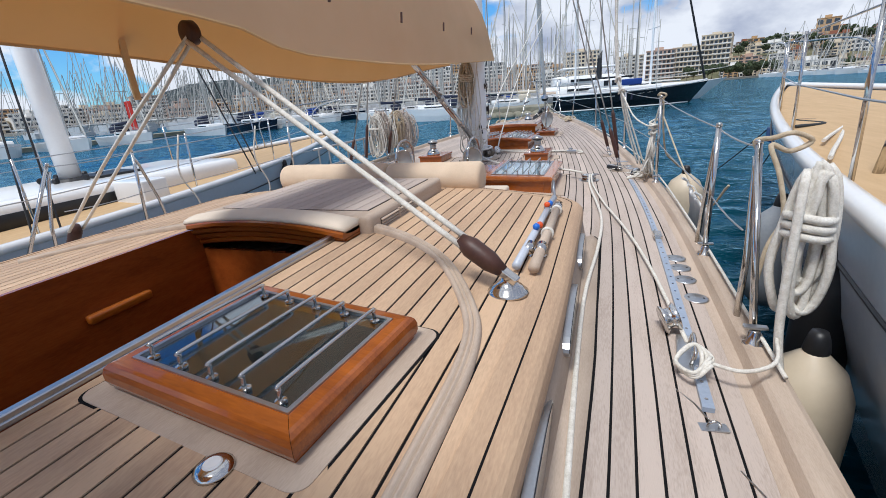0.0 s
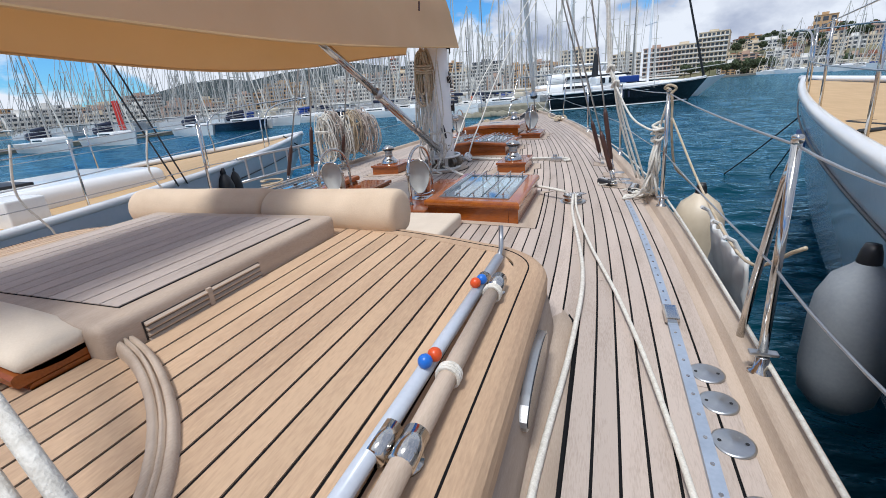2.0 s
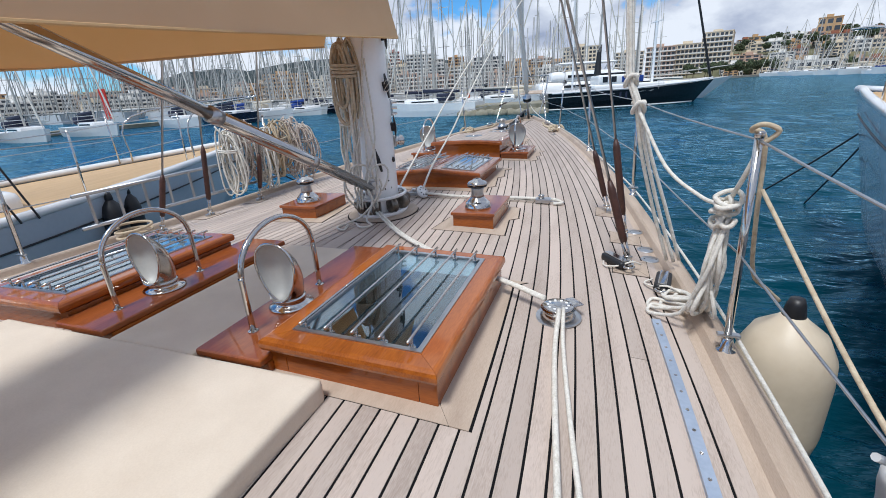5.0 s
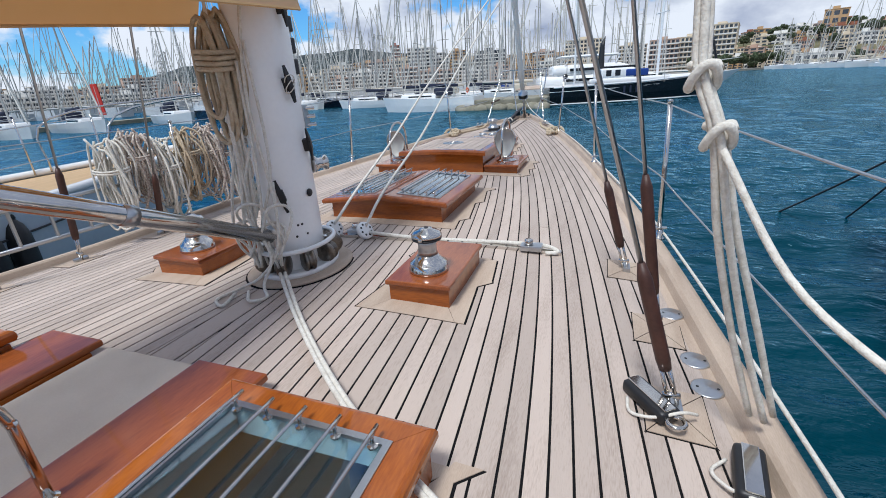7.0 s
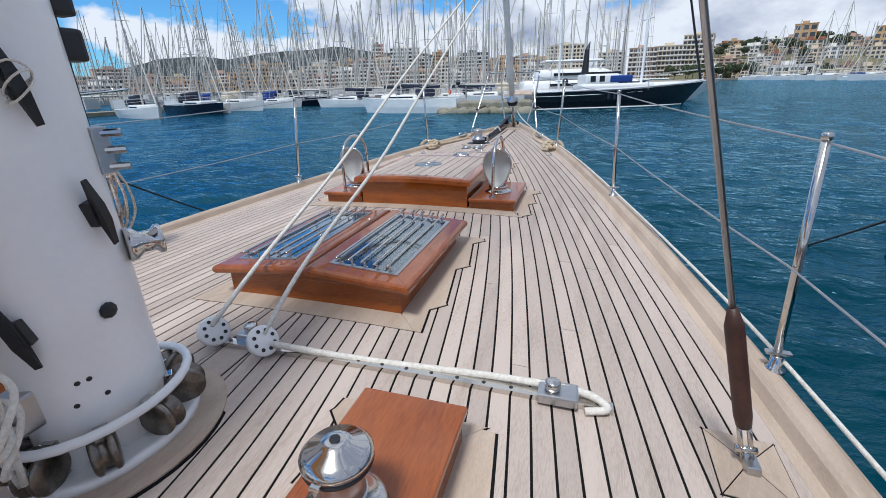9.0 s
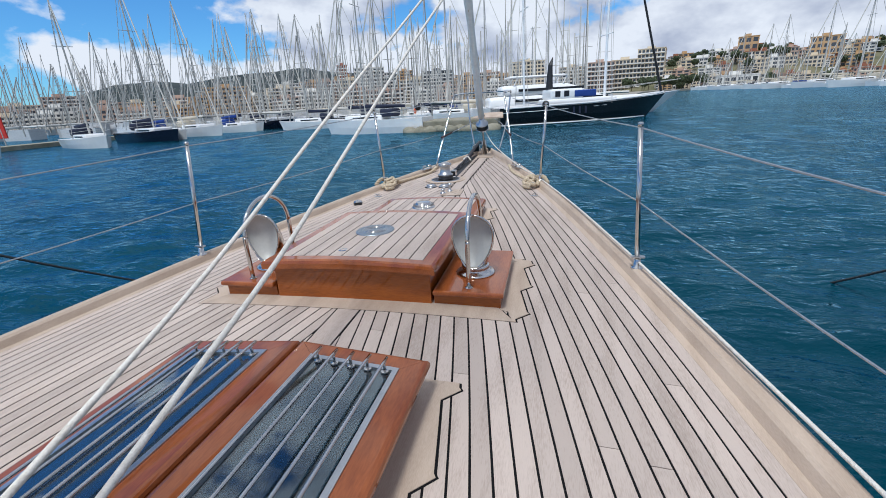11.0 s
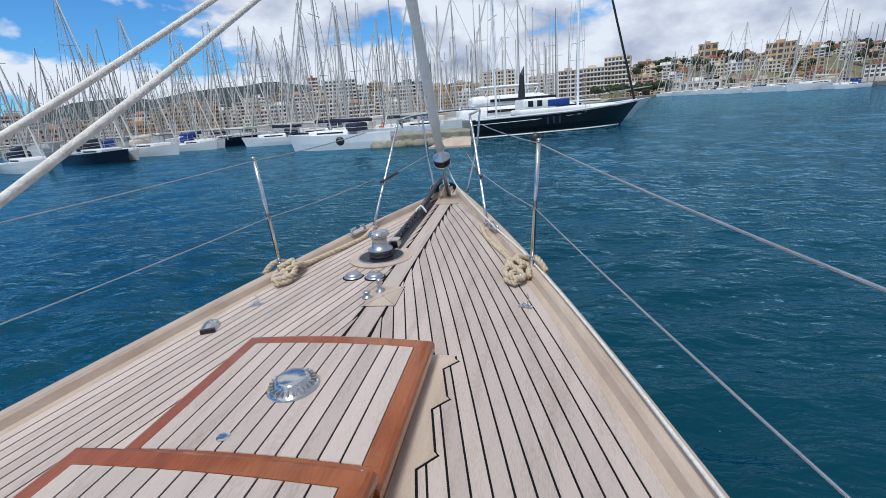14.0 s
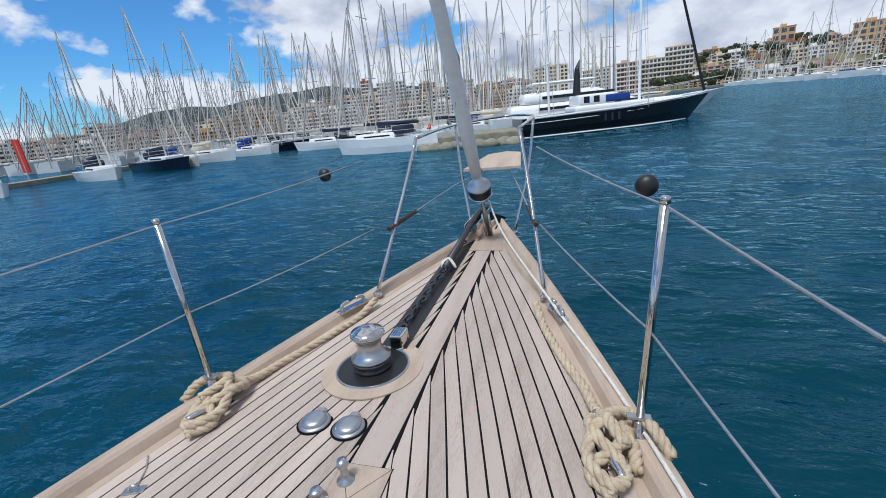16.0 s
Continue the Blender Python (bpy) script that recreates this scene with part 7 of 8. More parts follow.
fender(2.86, 6.50, 0.04, 0.215, 0.88)
fender(2.82, 2.74, -0.04, 0.170, 0.95)

CLEAR = material("white_fender_cover", (0.74, 0.74, 0.72), 0.5, dark=(0.60, 0.60, 0.59), scale=5, bump=0.4, grain=18)
def fender_board(x, y0, y1, z0, z1):
    t = tagged(new("boarding_mat"), "crumpled white canvas mat hung over the toe rail", "mat")
    bm = bmesh.new()
    rows = []
    for i in range(25):
        y = y0 + (y1 - y0) * i / 24
        rows.append([bm.verts.new((x + 0.012 * math.sin(i * 0.9) * (1 - k / 8) + 0.006 * k + 0.022 * noise.noise(Vector((i * 0.4, k * 0.8, 3))), y + 0.02 * noise.noise(Vector((i, k, 0))), z1 + (z0 - z1) * k / 8 + 0.012 * math.sin(i * 0.9) * (k == 0))) for k in range(9)])
    for a, b in zip(rows, rows[1:]):
        for k in range(8):
            bm.faces.new((a[k], a[k + 1], b[k + 1], b[k]))
    ob = part("sheet", bm, CLEAR, t, "", True)
    sol = ob.modifiers.new("thick", "SOLIDIFY")
    sol.thickness = 0.02
    for y in (y0 + 0.1, (y0 + y1) / 2, y1 - 0.1):
        bm = bmesh.new()
        tube(bm, [(x, y, z1 + 0.0), (x - 0.05, y, z1 + 0.09), (x - 0.1, y - 0.02, z1 + 0.12)], 0.012, 8)
        part("strap", bm, CLEAR, t)


fender_board(2.75, 4.66, 5.50, -0.30, 0.08)

# gangway line from the stanchion to the neighbour, and mooring lines over the water
for pts, r in (([(2.53, 6.18, 0.72), (2.66, 5.4, 0.28), (2.72, 4.6, 0.12), (2.70, 3.95, 0.42)], 0.008),):
    rope("fender_rope", pts, r, ROPE_TAN, "grey-tan fender rope slung between stanchions", "rope", None, "fender lines")
DARK_LINE = material("dark_mooring_line", (0.03, 0.035, 0.04), 0.8)
for a, b in (((6.0, 12.6, 0.6), (5.0, 15.2, -1.5)), ((6.1, 12.9, 0.6), (6.0, 15.0, -1.5)), ((-5.4, 11.2, 0.4), (-4.6, 14.0, -1.5))):
    bm = bmesh.new()
    tube(bm, arc(a, b, 0.05, 8), 0.016, 6)
    tagged(part("mooring_line", bm, DARK_LINE), "dark mooring line running down into the water", "rope", "mooring lines")

# ---- neighbouring yachts ----
TAN_DECK = material("sandy_teak_deck", (0.56, 0.38, 0.20), 0.7, dark=(0.46, 0.30, 0.15), scale=2, stretch=(8, 1, 1), bump=0.2, grain=30)


def neighbour(name, label, cx, tip, b, p, z_mid, z_tip, hull_mat, lean=0.0):
    """A moored yacht alongside: hull with raked stem, deck, raised cap rail."""
    t = tagged(new(name), label, "yacht", "yachts moored alongside")
    hb = lambda y: b * max(0.0, 1 - max(0.0, y / tip) ** p)
    zr = lambda y: z_mid + (z_tip - z_mid) * max(0.0, y / tip) ** 2
    mid = lambda y: cx + lean * y / tip
    ys_ = [-7 + (tip + 7) * i / 40 for i in range(41)]
    bm = bmesh.new()
    rows = []
    for y in ys_:
        h, z = max(hb(y), 0.04), zr(y)
        k = max(0.0, y / tip)
        row = []
        for s, w, zz, dy in ((-1, 1.0, z, 0), (-1, 0.97, z - 0.55, -0.35 * k), (-1, 0.86, -1.0, -1.1 * k), (-1, 0.7, WATER - 0.3, -1.9 * k), (1, 0.7, WATER - 0.3, -1.9 * k), (1, 0.86, -1.0, -1.1 * k), (1, 0.97, z - 0.55, -0.35 * k), (1, 1.0, z, 0)):
            row.append(bm.verts.new((mid(y) + s * h * w, y + dy, zz)))
        rows.append(row)
    for a, c in zip(rows, rows[1:]):
        for k in range(7):
            bm.faces.new((a[k], a[k + 1], c[k + 1], c[k]))
    bm.faces.new(rows[0][::-1])
    bm.faces.new(rows[-1])
    part("hull", bm, hull_mat, t, "", True)
    bm = bmesh.new()
    rows = [[bm.verts.new((mid(y) + max(hb(y) - 0.1, 0.01) * f, y, zr(y) - 0.03 + 0.04 * (1 - f * f))) for f in (-1, -0.6, -0.2, 0.2, 0.6, 1)] for y in ys_[:-1]]
    for a, c in zip(rows, rows[1:]):
        for k in range(5):
            bm.faces.new((a[k], a[k + 1], c[k + 1], c[k]))
    part("deck", bm, TAN_DECK, t, "sandy teak deck")
    for s in (-1, 1):
        bm = bmesh.new()
        tube(bm, [(mid(y) + s * (hb(y) - 0.03), y, zr(y) + 0.02) for y in ys_], 0.055, 8)
        part("cap_rail", bm, GEL, t, "white cap rail", True)
        bm = bmesh.new()
        tube(bm, [(mid(y) + s * hb(y) * 0.985, y - 0.05, zr(y) - 0.30) for y in ys_[:-1]], 0.012, 6)
        part("sheer_stripe", bm, BLACK, t)
        prev = None
        for y in (-1.0, 1.2, 3.4, 5.6, 7.8, 9.8):
            if y > tip - 1.5:
                continue
            x = mid(y) + s * (hb(y) - 0.09)
            bm = bmesh.new()
            tube(bm, [(x, y, zr(y)), (x + s * 0.03, y, zr(y) + 0.85)], 0.014, 8)
            part("stanchion", bm, STEEL, t, "", True)
            if prev:
                for f in (0.97, 0.5):
                    bm = bmesh.new()
                    tube(bm, [(prev[0], prev[1], prev[2] + 0.85 * f), (x + s * 0.03, y, zr(y) + 0.85 * f)], 0.006, 6)
                    part("guard_wire", bm, STEEL_SATIN, t)
            prev = (x + s * 0.03, y, zr(y))
        bm = bmesh.new()
        y0, y1 = tip - 2.2, tip + 0.1
        tube(bm, smooth_path([(mid(y0) + s * (hb(y0) - 0.08), y0, zr(y0)), (mid(y0) + s * (hb(y0) - 0.1), y0 + 0.2, zr(y0) + 0.8), (mid(y1) + s * 0.25, y1, z_tip + 0.9), (mid(y1), y1 + 0.15, z_tip + 0.9)], 5), 0.016, 8)
        part("pulpit_rail", bm, STEEL, t, "", True)
    return t, hb, zr, mid


def on_deck(t, name, b, mat, label, bevel=0.08, seg=4):
    bm = bmesh.new()
    box(bm, *b, bevel, seg)
    return part(name, bm, mat, t, label, True)


t, hb, zr, mid = neighbour("sailing_yacht", "pale sailing yacht with teak deck moored on the port side", -5.75, 12.2, 2.15, 2.6, -0.06, 0.36, GREY_HULL, 0.15)
on_deck(t, "coachroof", (-6.75, -4.75, -1.5, 7.4, -0.1, 0.30), GEL, "white moulded coachroof", 0.16)
on_deck(t, "coachroof", (-6.5, -5.0, -4.0, 3.6, 0.2, 0.62), GEL, "white raised deckhouse", 0.16)
on_deck(t, "window_strip", (-4.995, -4.98, -3.2, 2.6, 0.30, 0.50), BLACK, "long black deckhouse window", 0.004, 1)
on_deck(t, "window_strip", (-4.76, -4.742, 1.6, 5.3, -0.03, 0.16), BLACK, "long black coachroof window", 0.004, 1)
on_deck(t, "hatch", (-6.1, -5.4, 5.2, 5.9, 0.28, 0.34), BLACK, "dark deck hatch", 0.02)
on_deck(t, "locker", (-4.7, -4.1, 4.9, 5.3, -0.05, 0.30), GEL, "white deck locker", 0.03)
bm = bmesh.new()
tube(bm, [(-5.9, 5.1, 0.2), (-5.9, 5.08, 2.0), (-5.9, 4.9, 15.0)], 0.145, 20)
m_ = part("mast", bm, MAST_WHITE, t, "white mast", True)
bm = bmesh.new()
lathe(bm, [(0.30, 0), (0.30, 0.05), (0.24, 0.10)], (-5.9, 5.1, 0.24), 20)
part("mast_collar", bm, BLACK, m_)
for k in range(6):
    bm = bmesh.new()
    a = 2 * math.pi * k / 6
    lathe(bm, [(0.05, -0.02), (0.05, 0.02)], (-5.9 + 0.36 * math.cos(a), 5.1 + 0.36 * math.sin(a), 0.34), 12, (math.sin(a), -math.cos(a), 0))
    part("block", bm, BLACK, m_)
for x, y, z, h in ((-3.85, 3.4, 0.0, 5.0), (-3.9, 3.7, 0.0, 6.0), (-3.95, 6.9, 0.05, 6.0), (-4.0, 7.1, 0.05, 7.0)):
    bm = bmesh.new()
    tube(bm, [(x, y, z), (-5.85, 5.0, h + 3)], 0.012, 6)
    part("shroud", bm, BLACK, t)
t, hb, zr, mid = neighbour("sailing_yacht", "pale grey sailing yacht with sandy teak deck alongside", 5.44, 13.3, 2.85, 1.58, 0.50, 0.80, GREY_HULL, 0.3)
on_deck(t, "coachroof", (4.9, 6.6, -3.0, 6.6, 0.42, 0.82), GEL, "white coachroof", 0.15)
on_deck(t, "deck_hatch", (5.35, 6.05, 7.6, 8.3, 0.50, 0.58), GEL, "white framed deck hatch", 0.03)
for k, (a, b) in enumerate((((3.3, 4.2, 0.55), (4.7, 8.6, 0.58)), ((3.55, 5.0, 0.56), (5.3, 9.6, 0.62)))):
    bm = bmesh.new()
    tube(bm, smooth_path([a, ((a[0] + b[0]) / 2 + 0.2, (a[1] + b[1]) / 2, 0.53), b], 8), 0.015, 6)
    part("deck_line", bm, ROPE_WHITE, t)
rope("jackline", [(3.75, 6.2, 0.56), (4.1, 6.5, 0.55), (4.0, 7.0, 0.55), (4.4, 6.9, 0.55), (4.7, 7.3, 0.56)], 0.016, DARK_LINE, "dark line flaked on the deck", parent=t)
for y, x in ((3.3, 3.35), (3.9, 3.42)):
    bm = bmesh.new()
    tube(bm, [(x, y, 0.5), (x + 0.35, y - 0.3, 3.4), (x + 0.9, y - 0.6, 9)], 0.014, 8)
    part("shroud", bm, STEEL_SATIN, t)
    bm = bmesh.new()
    tube(bm, [(x, y, 0.5), (x + 0.06, y - 0.05, 1.1)], 0.03, 8)
    part("turnbuckle", bm, STEEL, t, "", True)
on_deck(t, "badge", (mid(8.6) - hb(8.6) * 0.975 - 0.02, mid(8.6) - hb(8.6) * 0.975 + 0.01, 8.45, 8.7, 0.12, 0.32), material("blue_badge", (0.03, 0.12, 0.35), 0.5), "small blue square badge on the bow", 0.002, 1)
FENDER_GREY = material("grey_fender_cover", (0.30, 0.32, 0.34), 0.8, dark=(0.22, 0.24, 0.26), scale=5)
fender(3.24, 4.66, 0.12, 0.18, 0.85, FENDER_GREY, "large grey covered fender hung from the neighbour yacht")
fender(3.02, 3.2, 0.25, 0.13, 0.9, BLACK, "slim black fender hung from the neighbour yacht")
fender(-4.2, 8.0, 0.05, 0.14, 0.9, BLACK, "slim black fender hung from the port neighbour")
fender(-4.35, 8.35, 0.05, 0.13, 0.85, BLACK, "slim black fender hung from the port neighbour")

# gangway ladder rail along the port side
gr = tagged(new("boarding_ladder"), "aluminium boarding ladder lying along the port guardrail", "ladder")
for z in (0.16, 0.46):
    bm = bmesh.new()
    tube(bm, [(-2.42, 6.6, z), (-2.12, 9.3, z + 0.05)], 0.018, 8)
    part("side_rail", bm, STEEL_SATIN, gr, "", True)
for k in range(11):
    f = (k + 0.5) / 11
    bm = bmesh.new()
    tube(bm, [(-2.42 + 0.30 * f, 6.6 + 2.7 * f, 0.16 + 0.05 * f), (-2.42 + 0.30 * f, 6.6 + 2.7 * f, 0.46 + 0.05 * f)], 0.014, 8)
    part("rung", bm, STEEL_SATIN, gr)
# port fender lines
for y in (4.4, 5.6):
    rope("fender_rope", [(-2.55, y, 0.92), (-2.62, y - 0.05, 0.5), (-2.60, y + 0.1, 0.1), (-2.75, y + 0.1, -0.3)], 0.01, ROPE_WHITE, "white fender rope on the port guardrail", "rope", None, "fender lines")
rope("deck_coil", [(-2.2 + 0.12 * math.cos(i * 0.7), 6.9 + 0.16 * math.sin(i * 0.7), deck_z(2.2, 6.9) + 0.02 + 0.006 * i) for i in range(26)], 0.013, ROPE_TAN, "tan rope coiled on the port side deck", "rope", None, "deck coils")

# ---- the marina ----
NAVY = material("navy_canvas", (0.012, 0.018, 0.045), 0.8)
NAVY_HULL = material("navy_hull", (0.008, 0.012, 0.03), 0.2, dark=(0.005, 0.008, 0.02), coat=0.5)
BLACK_HULL = material("black_hull", (0.006, 0.006, 0.008), 0.15, dark=(0.004, 0.004, 0.005), coat=0.6)
BLUE_CANVAS = material("blue_canvas", (0.01, 0.05, 0.26), 0.8)
TINTED = material("tinted_glass", (0.015, 0.018, 0.022), 0.12)
SPAR = material("pale_spars", (0.52, 0.50, 0.45), 0.4, dark=(0.34, 0.33, 0.31), vary=0.5, island=True)


def hull_mesh(L, B, F, sheer=0.35, rake=0.05):
    bm = bmesh.new()
    rows = []
    n = 18
    for i in range(n + 1):
        f = i / n
        y = -L / 2 + L * f
        h = B / 2 * (1 - max(0.0, (f - 0.40) / 0.60) ** 2.5) * (0.80 + 0.20 * min(1, f / 0.35))
        h = max(h, 0.03)
        z = F + sheer * (1.6 * (f - 0.35) ** 2 + 0.3 * f)
        k = max(0.0, (f - 0.5) / 0.5)
        rows.append([bm.verts.new((s * h * w, y - rake * L * k * q, zz)) for s, w, zz, q in ((-1, 1, z, 0), (-1, 0.94, z * 0.45, 0.5), (-1, 0.82, -0.25, 1), (1, 0.82, -0.25, 1), (1, 0.94, z * 0.45, 0.5), (1, 1, z, 0))])
    for a, c in zip(rows, rows[1:]):
        for k in range(5):
            bm.faces.new((a[k], a[k + 1], c[k + 1], c[k]))
        bm.faces.new((a[5], a[0], c[0], c[5]))
    bm.faces.new(rows[0][::-1])
    bm.faces.new(rows[-1])
    return bm


def sailboat(label, L, B, F, mast_h, hull_mat, cover_mat, rig=SPAR):
    t = tagged(new("moored_sailboat"), label, "sailboat", "boats moored at the far pontoons")
    part("hull", hull_mesh(L, B, F), hull_mat, t)
    bm = bmesh.new()
    box(bm, -B * 0.28, B * 0.28, -L * 0.12, L * 0.24, F, F + 0.55, 0.15, 3)
    cab = part("coachroof", bm, GEL, t, "", True)
    for s in (-1, 1):
        bm = bmesh.new()
        box(bm, s * B * 0.28 - 0.02, s * B * 0.28 + 0.02, -L * 0.08, L * 0.16, F + 0.2, F + 0.36, 0.01, 1)
        part("window", bm, TINTED, cab)
    bm = bmesh.new()
    box(bm, -B * 0.27, B * 0.27, -L * 0.22, -L * 0.10, F + 0.3, F + 1.15, 0.28, 3)
    part("sprayhood", bm, cover_mat, t, "", True)
    bm = bmesh.new()
    tube(bm, [(0, L * 0.08, F), (0, L * 0.07, mast_h)], [0.11, 0.075], 8)
    m = part("mast", bm, rig, t)
    for z in (0.4, 0.7):
        bm = bmesh.new()
        tube(bm, [(-B * 0.25, L * 0.075, mast_h * z), (B * 0.25, L * 0.075, mast_h * z)], 0.035, 6)
        part("spreader", bm, rig, m)
    bm = bmesh.new()
    tube(bm, [(0, L * 0.07, F + 1.5), (0, -L * 0.3, F + 1.35)], [0.24, 0.16], 8)
    part("sail_cover", bm, cover_mat, t, "", True)
    for a, b in (((0, L * 0.48, F + 0.4), (0, L * 0.07, mast_h)), ((0, -L * 0.48, F + 0.3), (0, L * 0.07, mast_h)), ((-B * 0.45, L * 0.05, F), (0, L * 0.07, mast_h * 0.95)), ((B * 0.45, L * 0.05, F), (0, L * 0.07, mast_h * 0.95))):
        bm = bmesh.new()
        tube(bm, [a, b], 0.03, 5)
        part("stay", bm, rig, t)
    bm = bmesh.new()
    tube(bm, [(0, L * 0.47, F + 0.6), (0, L * 0.08, mast_h * 0.96)], [0.09, 0.05], 6)
    part("furled_jib", bm, ROPE_WHITE, t)
    for s in (-1, 1):
        bm = bmesh.new()
        tube(bm, [(s * B * 0.44, -L * 0.45, F + 0.7), (s * B * 0.49, 0, F + 0.75), (s * B * 0.3, L * 0.36, F + 0.95), (0, L * 0.5, F + 1.05)], 0.022, 5)
        part("guard_rail", bm, rig, t)
    return t


def lay(src, x, y, rz, k=1.0):
    return copy_thing(src, pose(x, y, WATER, 0, 0, rz)) if k == 1.0 else copy_thing(src, pose(x, y, WATER, 0, 0, rz) @ Matrix.Diagonal((k, k, k, 1)))


CREAM_COVER = material("cream_sail_cover", (0.60, 0.54, 0.43), 0.85)
kinds = [sailboat("white sailing boat with a cream sail cover moored stern-to", 12.5, 3.9, 1.05, 17.0, GEL, CREAM_COVER),
         sailboat("white sailing boat with navy covers moored stern-to", 11.0, 3.6, 0.95, 15.0, GEL, NAVY),
         sailboat("navy-hulled sailing boat moored stern-to", 13.0, 4.0, 1.1, 18.0, NAVY_HULL, NAVY),
         sailboat("small white sailing boat with blue covers moored stern-to", 9.5, 3.2, 0.85, 13.0, GEL, BLUE_CANVAS)]
for src, (x, y, rz) in zip(kinds, ((-48.0, 62.5, -106), (-50.0, 48.5, -112), (-48.0, 55.0, -108), (-46.0, 68.5, -104))):
    src.matrix_world = pose(x, y, WATER, 0, 0, rz)
rg = random.Random(11)
spots = [(-53.5, 39.0), (-55.0, 33.5), (-56.5, 28.0), (-58.0, 22.5), (-59.0, 17.0), (-48.0, 57.0), (-48.0, 71.0), (-46.0, 76.0), (-43.0, 81.0), (-40.0, 86.0), (-32.0, 68.0), (-27.0, 72.0), (-22.0, 70.0), (-17.0, 73.0), (-12.0, 70.0), (-7.0, 74.0), (-2.0, 72.0)]
for i, (x, y) in enumerate(spots):
    lay(kinds[rg.choice((0, 0, 1, 1, 2, 3))], x + rg.uniform(-1, 1), y, rg.uniform(-118, -98) if x < -35 else rg.uniform(80, 100))
for i in range(26):
    lay(kinds[rg.randrange(4)], rg.uniform(-105, 0), rg.uniform(85, 125), rg.choice((-90, 90)) + rg.uniform(-8, 8))
# boats off the right-hand shore
for i in range(24):
    f = i / 23
    lay(kinds[rg.choice((0, 0, 1, 3))], 106 - 16 * f + rg.uniform(-3, 2), 365 - 215 * f + rg.uniform(-4, 4), rg.uniform(60, 120), 1.0 + 0.6 * (i % 3 == 0))

# the white yacht with navy covers lying across the fairway
wy = sailboat("white cruising yacht with navy sail cover at the pier", 14.5, 4.3, 1.45, 19.0, GEL, NAVY)
wy.matrix_world = pose(-16.6, 52.4, WATER, 0, 0, 84) @ Matrix.Diagonal((0.9, 0.82, 0.9, 1))
bm = bmesh.new()
tube(bm, [(-0.9 + 0.24 * math.cos(a), -6.1, 2.2 + 0.24 * math.sin(a)) for a in (2 * math.pi * i / 14 for i in range(14))], 0.07, 6, closed=True)
part("life_ring", bm, material("orange_ring", (0.7, 0.12, 0.03), 0.6), wy, "orange life ring on the stern rail")

# pier head between the two yachts
ROCK = material("weathered_concrete", (0.30, 0.28, 0.22), 0.9, dark=(0.16, 0.15, 0.10), scale=1.2, bump=0.6, grain=14)
bm = bmesh.new()
box(bm, -12.5, -3.5, 50.5, 56.0, WATER - 0.5, WATER + 1.0, 0.12, 2)
for v in bm.verts:
    v.co += Vector((noise.noise(v.co * 0.7), noise.noise(v.co * 0.9), noise.noise(v.co * 1.1))) * 0.15
tagged(part("pier_head", bm, ROCK), "weathered concrete pier head in the harbour", "pier", kind="structure")
for i in range(9):
    bm = bmesh.new()
    bmesh.ops.create_icosphere(bm, subdivisions=2, radius=0.7)
    for v in bm.verts:
        v.co *= 1 + 0.35 * noise.noise(v.co * 1.3 + Vector((i * 7, 0, 0)))
    bmesh.ops.scale(bm, verts=bm.verts, vec=(1.2, 1.0, 0.7))
    bmesh.ops.translate(bm, verts=bm.verts, vec=(-12 + i * 1.0, 49.9 + 0.3 * math.sin(i * 3), WATER + 0.1))
    tagged(part("rock", bm, ROCK, smooth=True), "rough stone at the foot of the pier head", "rock", "pier stones")


